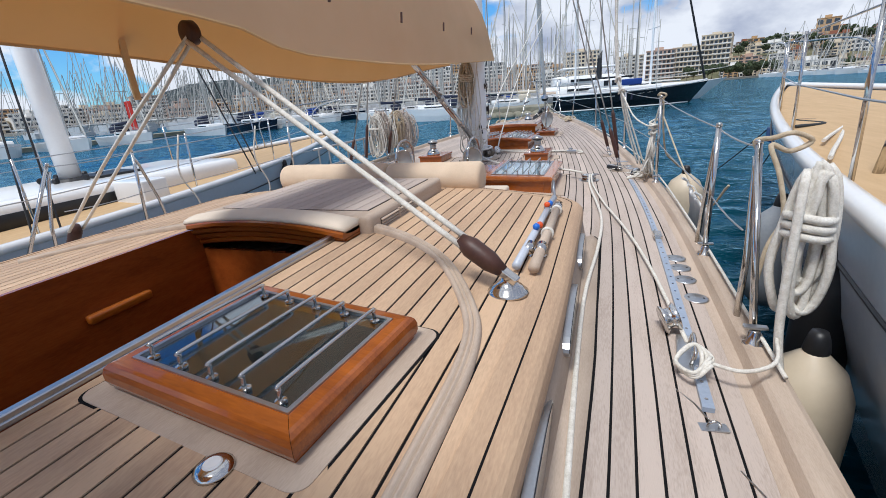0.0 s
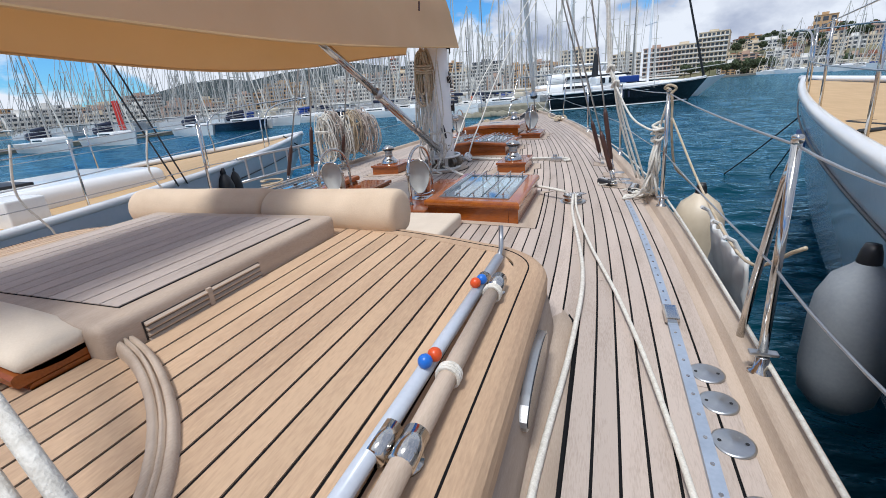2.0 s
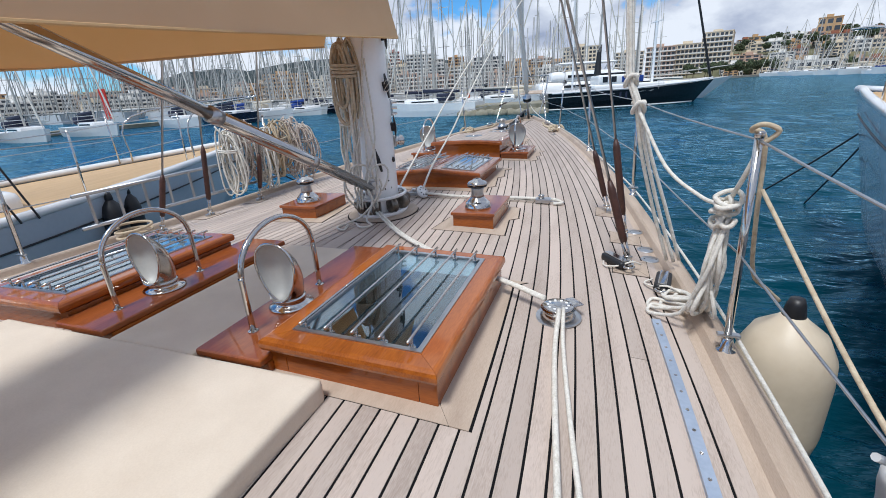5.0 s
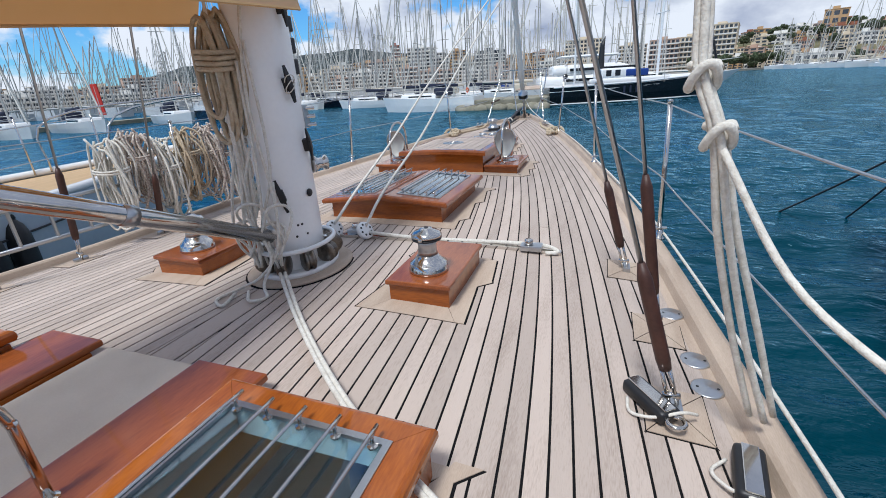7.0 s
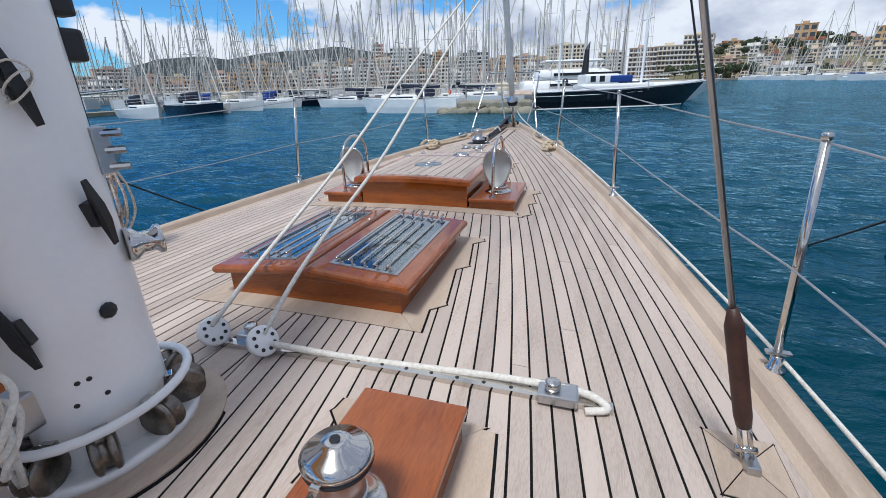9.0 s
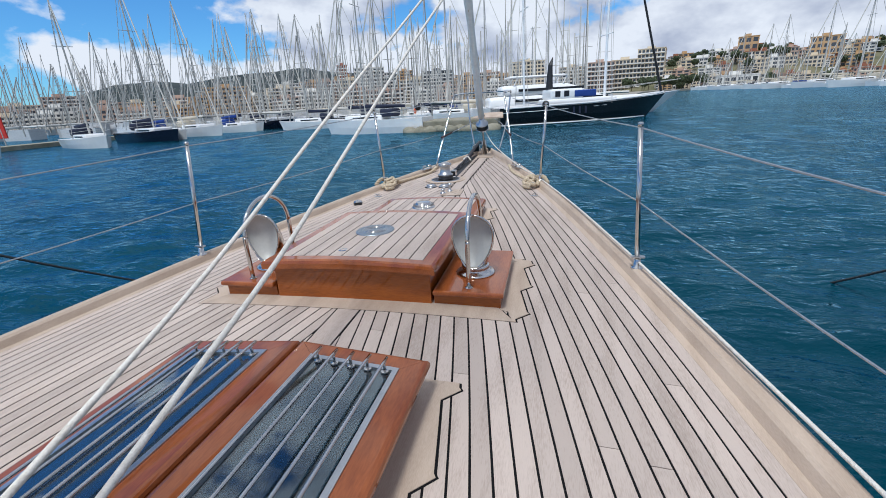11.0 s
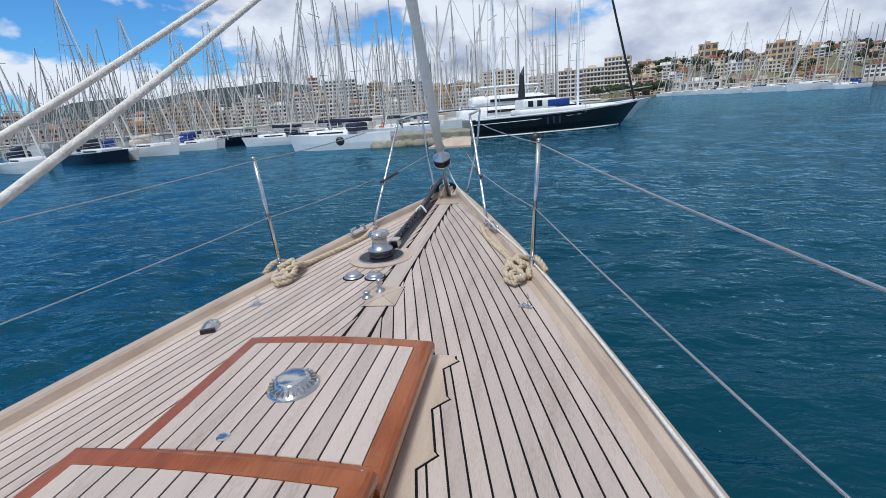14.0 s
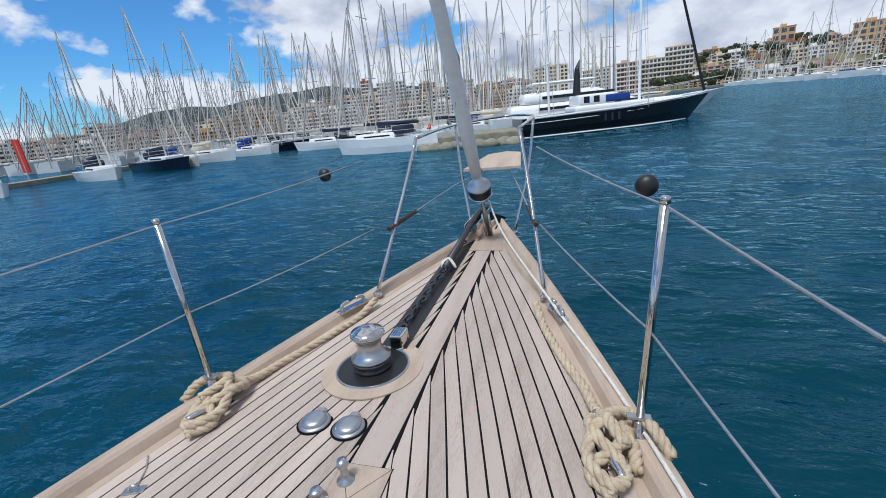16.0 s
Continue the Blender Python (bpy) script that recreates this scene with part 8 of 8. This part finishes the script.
# the black ketch
def black_ketch():
    t = tagged(new("black_ketch"), "black-hulled cruising ketch with white deckhouse and blue awning", "yacht")
    L, B, F = 24.0, 5.6, 1.75
    part("hull", hull_mesh(L, B, F, 0.7, 0.12), BLACK_HULL, t)
    for z, r in ((0.12, 0.07), (F * 0.80, 0.03)):
        bm = bmesh.new()
        for s in (-1, 1):
            pts = []
            for i in range(16):
                f = i / 15 * 0.97
                h = B / 2 * (1 - max(0.0, (f - 0.45) / 0.55) ** 2.2) * (0.82 + 0.18 * min(1, f / 0.3))
                k = max(0.0, (f - 0.5) / 0.5)
                zz = z + (0.7 * f * f if z > 1 else 0)
                pts.append((s * (max(h, 0.05) * (0.96 if z > 1 else 0.885) + 0.02), -L / 2 + L * f - 0.12 * L * k * (0.2 if z > 1 else 0.85), zz))
            tube(bm, pts, r, 6)
        part("stripe", bm, GEL, t, "white stripe along the hull")
    for s in (-1, 1):
        bm = bmesh.new()
        tube(bm, [(s * B * 0.43, -L * 0.48, F + 0.1), (s * B * 0.5, 0, F + 0.25), (s * B * 0.28, L * 0.38, F + 0.62), (0, L * 0.49, F + 0.85)], 0.09, 6)
        part("bulwark", bm, GEL, t, "white bulwark cap")
    for b, mat, name, bev in (((-1.7, 1.7, -5.5, 4.0, F, F + 0.75), GEL, "deckhouse", 0.3), ((-1.5, 1.5, -5.0, -0.5, F + 0.7, F + 1.75), GEL, "wheelhouse", 0.3), ((-1.56, 1.56, -1.8, 1.2, F + 0.85, F + 1.55), BLUE_CANVAS, "awning", 0.15), ((-0.9, 0.9, 4.6, 8.2, F + 0.2, F + 0.75), GEL, "tender", 0.3)):
        bm = bmesh.new()
        box(bm, *b, bev, 3)
        part(name, bm, mat, t, "", True)
    for y in (-4.4, -3.2):
        bm = bmesh.new()
        for s in (-1, 1):
            box(bm, s * 1.5 - 0.02, s * 1.5 + 0.02, y, y + 0.7, F + 0.95, F + 1.55, 0.015, 1)
        part("window", bm, TINTED, t)
    for y, h, r in ((3.2, 25.0, 0.17), (-8.0, 19.0, 0.14)):
        bm = bmesh.new()
        tube(bm, [(0, y, F), (0, y - 0.3, h)], [r, r * 0.7], 10)
        m = part("mast", bm, MAST_WHITE, t)
        for z in (0.35, 0.6, 0.8):
            bm = bmesh.new()
            tube(bm, [(-1.5, y - 0.1, h * z), (1.5, y - 0.1, h * z)], 0.05, 6)
            part("spreader", bm, MAST_WHITE, m)
        for s in (-1, 1):
            for q in (0.6, 0.97):
                bm = bmesh.new()
                tube(bm, [(s * 2.6, y - 0.4, F), (0, y - 0.2, h * q)], 0.02, 5)
                part("shroud", bm, SPAR, m)
    bm = bmesh.new()
    tube(bm, [(0, 11.4, F + 0.9), (0, 3.2, 24.0)], [0.16, 0.08], 8)
    part("furled_genoa", bm, BLACK, t, "black furled genoa on the forestay")
    bm = bmesh.new()
    tube(bm, [(0, -4.6, F + 1.8), (0, -4.5, F + 4.2), (0, -4.2, F + 5.0)], [0.5, 0.3, 0.04], 8)
    part("black_storm_sail", bm, BLACK, t, "black bagged sail")
    for y in (-2.4, -1.6, -0.8):
        bm = bmesh.new()
        tube(bm, [(2.72, y, F - 0.1), (2.74, y, F - 0.8)], 0.14, 8)
        part("fender", bm, NAVY, t)
    t.matrix_world = pose(4.3, 57.2, WATER, 0, 0, -69) @ Matrix.Diagonal((0.85, 0.76, 0.92, 1))
    return t


black_ketch()


def motor_yacht():
    t = tagged(new("motor_yacht"), "large white motor yacht with tinted windows behind the ketch", "yacht")
    L, B, F = 26.0, 6.4, 1.5
    part("hull", hull_mesh(L, B, F, 0.95, 0.14), GEL, t)
    for b, bev in (((-2.6, 2.6, -11.0, 5.0, F, F + 1.3), 0.5), ((-2.2, 2.2, -9.5, 1.5, F + 1.3, F + 2.5), 0.5), ((-2.0, 2.0, -8.5, -1.5, F + 3.3, F + 3.5), 0.1)):
        bm = bmesh.new()
        box(bm, *b, bev, 3)
        for v in bm.verts:
            if v.co.y > (b[2] + b[3]) / 2:
                v.co.y -= (v.co.z - b[4]) * 2.6
            v.co.x *= 1 - 0.10 * (v.co.z - b[4])
        part("superstructure", bm, GEL, t, "", True)
    for s in (-1, 1):
        for b in ((s * 2.61 - 0.02, s * 2.61 + 0.02, -8.0, 3.0, F + 0.6, F + 0.9), (s * 2.21 - 0.02, s * 2.21 + 0.02, -7.5, 0.2, F + 1.75, F + 2.05)):
            bm = bmesh.new()
            box(bm, *b, 0.015, 1)
            part("window", bm, TINTED, t)
        for y in (-8.0, -2.2):
            bm = bmesh.new()
            tube(bm, [(s * 1.9, y, F + 2.4), (s * 1.8, y + 0.5, F + 3.35)], 0.07, 6)
            part("hardtop_post", bm, GEL, t)
        bm = bmesh.new()
        tube(bm, [(s * 3.0, -4, F + 0.9), (s * 2.7, 5.0, F + 1.6), (s * 1.0, 11.5, F + 2.1), (0, 12.9, F + 2.2)], 0.03, 5)
        part("guard_rail", bm, SPAR, t)
    t.matrix_world = pose(4.2, 67.0, WATER, 0, 0, -75)


motor_yacht()

# red banner on a pole at the end of the left pontoon
rb = thing("banner", "tall red banner on a pole at the pontoon end", "banner", "", (-75.0, 56.0, WATER))
bm = bmesh.new()
tube(bm, [(0, 0, 0), (0, 0, 6.0)], 0.08, 8)
part("pole", bm, SPAR, rb)
bm = bmesh.new()
box(bm, -0.75, 0.75, -0.08, 0.08, 1.2, 5.9, 0.05, 2)
for v in bm.verts:
    v.co.y += 0.1 * math.sin(v.co.z * 1.6)
part("cloth", bm, material("red_cloth", (0.62, 0.03, 0.015), 0.7), rb)

# forest of distant masts
bm = bmesh.new()
rg = random.Random(5)
for i in range(300):
    x, y = rg.uniform(-150, 12), rg.uniform(66, 150)
    if x > -8 and y < 80:
        y += 30
    h = rg.uniform(11, 20)
    lean = rg.uniform(-0.01, 0.01)
    tube(bm, [(x, y, WATER + 1), (x + lean * h, y + rg.uniform(-0.01, 0.01) * h, WATER + h)], [0.11, 0.06], 5)
    if i % 2:
        for z in (0.45, 0.72):
            tube(bm, [(x - 0.9, y, WATER + h * z), (x + 0.9, y, WATER + h * z)], 0.05, 4)
    tube(bm, [(x, y - 5, WATER + 1.3), (x, y, WATER + h)], 0.045 if i % 3 else 0.09, 4)
    tube(bm, [(x, y - 0.3, WATER + 2.6), (x + rg.choice((-4, 4)), y - 0.5, WATER + 2.5)], 0.2, 5)
tagged(part("distant_masts", bm, SPAR), "dense crowd of masts and booms over the far pontoons", "masts", kind="stuff")
bm = bmesh.new()
for i in range(150):
    x, y = rg.uniform(-150, 12), rg.uniform(76, 150)
    h2 = rg.uniform(1.2, 2.6)
    box(bm, x - rg.uniform(2, 5), x + rg.uniform(2, 5), y - 1.5, y + 1.5, WATER - 0.2, WATER + h2)
tagged(part("distant_hulls", bm, material("distant_white_hulls", (0.66, 0.66, 0.65), 0.4, dark=(0.4, 0.41, 0.43), vary=0.25, island=True)), "crowd of distant white hulls at the pontoons", "boats", kind="stuff")
bm = bmesh.new()
for i in range(60):
    f = rg.random()
    x, y = 106 - 14 * f + rg.uniform(-2, 8), 365 - 215 * f + rg.uniform(-5, 5)
    h = rg.uniform(12, 22)
    tube(bm, [(x, y, WATER + 1), (x + rg.uniform(-0.3, 0.3), y, WATER + h)], [0.16, 0.1], 5)
tagged(part("distant_masts", bm, SPAR), "scattered masts along the far shore", "masts", kind="stuff")

# ---- the shore ----
LAND = material("dusty_quay_ground", (0.34, 0.31, 0.26), 0.9, dark=(0.22, 0.20, 0.16), scale=0.05, grain=0.6)
HILL = material("wooded_hillside", (0.030, 0.042, 0.040), 0.95, dark=(0.014, 0.022, 0.024), scale=0.035, grain=0.22, bump=0.4)
DRY = material("dry_hillside", (0.22, 0.19, 0.11), 0.95, dark=(0.06, 0.075, 0.035), scale=0.03, grain=0.15)


def slab(name, outline, z0, z1, mat, label):
    bm = bmesh.new()
    a = [bm.verts.new((x, y, z0)) for x, y in outline]
    b = [bm.verts.new((x, y, z1)) for x, y in outline]
    bm.faces.new(b)
    n = len(outline)
    for k in range(n):
        bm.faces.new((a[k], a[(k + 1) % n], b[(k + 1) % n], b[k]))
    tagged(part(name, bm, mat), label, "quay", kind="structure")


slab("ground_far_quay", [(-700, 130), (-160, 152), (-40, 165), (30, 180), (60, 330), (117, 400), (117, 900), (-700, 900)], WATER - 1, WATER + 1.2, LAND, "far quay along the harbour front")
slab("ground_right_quay", [(117.5, 400), (112, 330), (101, 235), (95, 172), (106, 122), (300, 60), (900, 60), (900, 900), (117.5, 900)], WATER - 1, WATER + 1.2, LAND, "far quay under the hill")
slab("ground_pontoon", [(-67, 5), (-63.5, 5), (-62, 62), (-52, 100), (-56, 100), (-66, 62)], WATER - 0.4, WATER + 0.5, ROCK, "long concrete pontoon behind the moored boats")


def ridge(name, centre, half_w, depth, height, mat, label, seed, n=48):
    bm = bmesh.new()
    rows = []
    for i in range(n + 1):
        u = -1 + 2 * i / n
        row = []
        for j in range(9):
            v = j / 8
            prof = math.sin(math.pi * v) ** 0.8 * (1 - abs(u) ** 3)
            k = 1 + 0.20 * noise.noise(Vector((u * 3 + seed, v * 2, 0))) + 0.06 * noise.noise(Vector((u * 14, v * 8, seed)))
            row.append(bm.verts.new((centre[0] + u * half_w, centre[1] + (v - 0.5) * depth + 20 * noise.noise(Vector((u * 4, v, seed))), WATER + max(0.0, height * prof * k))))
        rows.append(row)
    for a, c in zip(rows, rows[1:]):
        for j in range(8):
            bm.faces.new((a[j], a[j + 1], c[j + 1], c[j]))
    return tagged(part(name, bm, mat, smooth=True), label, "hill", kind="structure")


ridge("backdrop_hills", (-620, 780), 560, 320, 70, HILL, "low wooded hills behind the town", 1.7)
slope = ridge("backdrop_hill", (230, 560), 190, 260, 30, DRY, "dry hillside under the old town", 4.2)

WALLS = [material("white_render", (0.80, 0.78, 0.73), 0.85, dark=(0.70, 0.68, 0.63), scale=0.2, grain=2), material("ochre_render", (0.55, 0.36, 0.19), 0.85, dark=(0.45, 0.29, 0.15), scale=0.2, grain=2),
         material("cream_render", (0.70, 0.60, 0.45), 0.85, dark=(0.60, 0.51, 0.38), scale=0.2, grain=2), material("pink_render", (0.56, 0.40, 0.31), 0.85, dark=(0.46, 0.32, 0.25), scale=0.2, grain=2)]
PANES = material("distant_windows", (0.06, 0.07, 0.08), 0.25, dark=(0.03, 0.035, 0.045), vary=0.5, island=True)
BRICK_RED = material("brick_red_render", (0.42, 0.13, 0.07), 0.85, dark=(0.33, 0.10, 0.06), scale=0.2, grain=2)
TILE_ROOF = material("clay_roof", (0.34, 0.14, 0.08), 0.9, dark=(0.24, 0.10, 0.06), scale=0.5, grain=3)


def building(x, y, w, d, h, floors, bays, mat, base=WATER + 1.0, rz=0.0, balcony=True, label="", tiled=False):
    t = thing("apartment_building", label or "pale apartment block with balconies on the harbour front", "building", "buildings on the harbour front", (x, y, base), rz)
    bm = bmesh.new()
    box(bm, -w / 2, w / 2, 0, d, 0, h)
    part("wall", bm, mat, t)
    bm = bmesh.new()
    box(bm, -w / 2 - 0.3, w / 2 + 0.3, -0.3, d + 0.3, h, h + 0.5)
    box(bm, -w * 0.2, w * 0.1, d * 0.3, d * 0.7, h + 0.5, h + 2.8)
    part("roof", bm, TILE_ROOF if tiled else mat, t)
    fh = h / floors
    bw = w / bays
    for f in range(floors):
        bm = bmesh.new()
        for k in range(bays):
            x0 = -w / 2 + k * bw + bw * 0.16
            box(bm, x0, x0 + bw * 0.68, -0.06, 0.3, f * fh + fh * 0.22, f * fh + fh * 0.82)
        tagged(part("window", bm, PANES, t), kind="stuff")
        if balcony and f:
            bm = bmesh.new()
            box(bm, -w / 2, w / 2, -1.3, 0.0, f * fh - 0.12, f * fh + 0.12)
            box(bm, -w / 2, w / 2, -1.35, -1.22, f * fh + 0.12, f * fh + 0.85)
            part("balcony", bm, WALLS[0] if mat is not WALLS[1] else mat, t)


rg = random.Random(8)


def skyline(a):
    """The town's roofline, in degrees above the eye, by bearing."""
    return float(np.interp(a, (-80, -56, -53, -48, -44, -39, -33, -29, -25, -20, -15, -11, -6), (2.0, 2.0, 2.3, 1.5, 1.8, 2.7, 3.0, 3.5, 3.9, 3.9, 3.2, 3.0, 3.3)))


def on_bearing(a, el, rad, w, mat, floors=0, label="", d=14.0, turn=0.0):
    h = rad * math.tan(radians(el)) + 2.0
    building(rad * math.sin(radians(a)), rad * math.cos(radians(a)) + 11, w, d, h, floors or max(3, round(h / 3.0)), max(4, round(w / 3.3)), mat, rz=-a + turn, balcony=rg.random() < 0.8, label=label)


for rad, share in ((385, 0.55), (430, 0.8), (500, 1.0)):
    a = -78.0
    while a < -5:
        w = rg.uniform(16, 34)
        on_bearing(a, skyline(a) * share * rg.uniform(0.72, 1.06), rad, w, WALLS[rg.choice((0, 0, 2, 2, 2, 1, 3, 3))], turn=rg.uniform(-14, 14))
        a += math.degrees(w / rad) + rg.choice((0.0, 0.1, 0.2, 0.9))
on_bearing(-25.2, 4.7, 440, 9, BRICK_RED, label="narrow brick-red apartment tower")
on_bearing(-22.0, 4.3, 425, 27, WALLS[0], label="tall white apartment tower with balconies")
on_bearing(-13.6, 3.5, 420, 27, PANES, label="dark glazed office block")
on_bearing(-38.5, 2.8, 380, 34, WALLS[1], label="ochre apartment block with balconies")
on_bearing(-2.7, 3.9, 430, 32, WALLS[2])
on_bearing(2.6, 2.9, 450, 24, WALLS[2])
building(87, 455, 22, 40, 35, 9, 7, WALLS[2], rz=-14, label="tall cream apartment block standing above the trees")
building(66, 448, 24, 18, 27, 7, 8, WALLS[2], rz=-6)
building(44, 440, 22, 18, 26, 7, 7, WALLS[3], rz=-4)
spots = [v.co.copy() for v in slope.data.vertices if v.co.y < 585 and 95 < v.co.x < 380]
for i in range(150):
    c = rg.choice(spots)
    building(c.x + rg.uniform(-5, 5), c.y + rg.uniform(-8, 4), rg.uniform(8, 17), 9, rg.uniform(5, 10), 3, rg.randint(3, 6), WALLS[rg.choice((0, 0, 2, 2, 1, 3))], base=max(WATER + 1, c.z - 1.5), rz=-math.degrees(math.atan2(c.x, c.y)) + rg.uniform(-15, 15), balcony=False, label="small pale house on the hillside of the old town", tiled=rg.random() < 0.3)
building(178, 500, 16, 15, 23, 4, 3, WALLS[1], base=WATER + 20, rz=-19, balcony=False, label="square ochre stone tower house on the hill")
building(172, 502, 9, 9, 12, 3, 2, WALLS[3], base=WATER + 20, rz=-19, balcony=False, label="ochre stone annex beside the tower house")
building(226, 470, 22, 12, 14, 3, 5, WALLS[1], base=WATER + 22, rz=-25, balcony=False, label="ochre villa on the hillside")
building(123, 356, 24, 10, 7.0, 1, 6, WALLS[0], rz=-14, balcony=False, label="low white quayside building")

# trees along the shore
LEAF = material("dark_tree_leaves", (0.055, 0.075, 0.03), 0.8, dark=(0.022, 0.035, 0.014), scale=0.6, grain=3, vary=0.35, island=True)
BARK = material("tree_bark", (0.12, 0.09, 0.06), 0.9)


def tree(seed, h):
    rg = random.Random(seed)
    t = tagged(new("tree"), "dark green round-crowned pine on the shore", "tree", "trees on the shore")
    bm = bmesh.new()
    tube(bm, [(0, 0, 0), (0.1, 0, h * 0.4), (0.2, 0.1, h * 0.75)], [0.28, 0.2, 0.08], 7)
    for k in range(4):
        a = k * 1.6
        tube(bm, [(0.1, 0, h * 0.4), (0.1 + h * 0.22 * math.cos(a), h * 0.22 * math.sin(a), h * 0.68)], [0.12, 0.04], 5)
    part("trunk", bm, BARK, t)
    bm = bmesh.new()
    for k in range(90):
        u, v, w = rg.gauss(0, 1), rg.gauss(0, 1), rg.gauss(0, 1)
        ln = math.sqrt(u * u + v * v + w * w)
        r = rg.uniform(0.55, 1.0)
        c = Vector((u / ln * h * 0.36 * r, v / ln * h * 0.36 * r, h * 0.68 + w / ln * h * 0.27 * r))
        g = bmesh.ops.create_icosphere(bm, subdivisions=1, radius=rg.uniform(0.05, 0.10) * h)["verts"]
        for q in g:
            q.co = c + q.co * (1 + 0.5 * noise.noise(q.co * 3 + c))
    part("crown", bm, LEAF, t)
    return t


tr = [tree(1, 11), tree(2, 9)]
tr[0].matrix_world, tr[1].matrix_world = pose(80, 418, WATER + 1.2), pose(90, 412, WATER + 1.2)
for i in range(70):
    f = i / 33
    if i < 14:
        x, y, z = 66 + 70 * f * 2.2 + rg.uniform(-4, 4), 420 - 40 * f + rg.uniform(-8, 8), WATER + 1.2
    else:
        c = rg.choice(spots)
        x, y, z = c.x + rg.uniform(-6, 6), c.y - rg.uniform(6, 14), c.z - 1.5
    copy_thing(tr[i % 2], pose(x, y, z, 0, 0, rg.uniform(0, 360)))
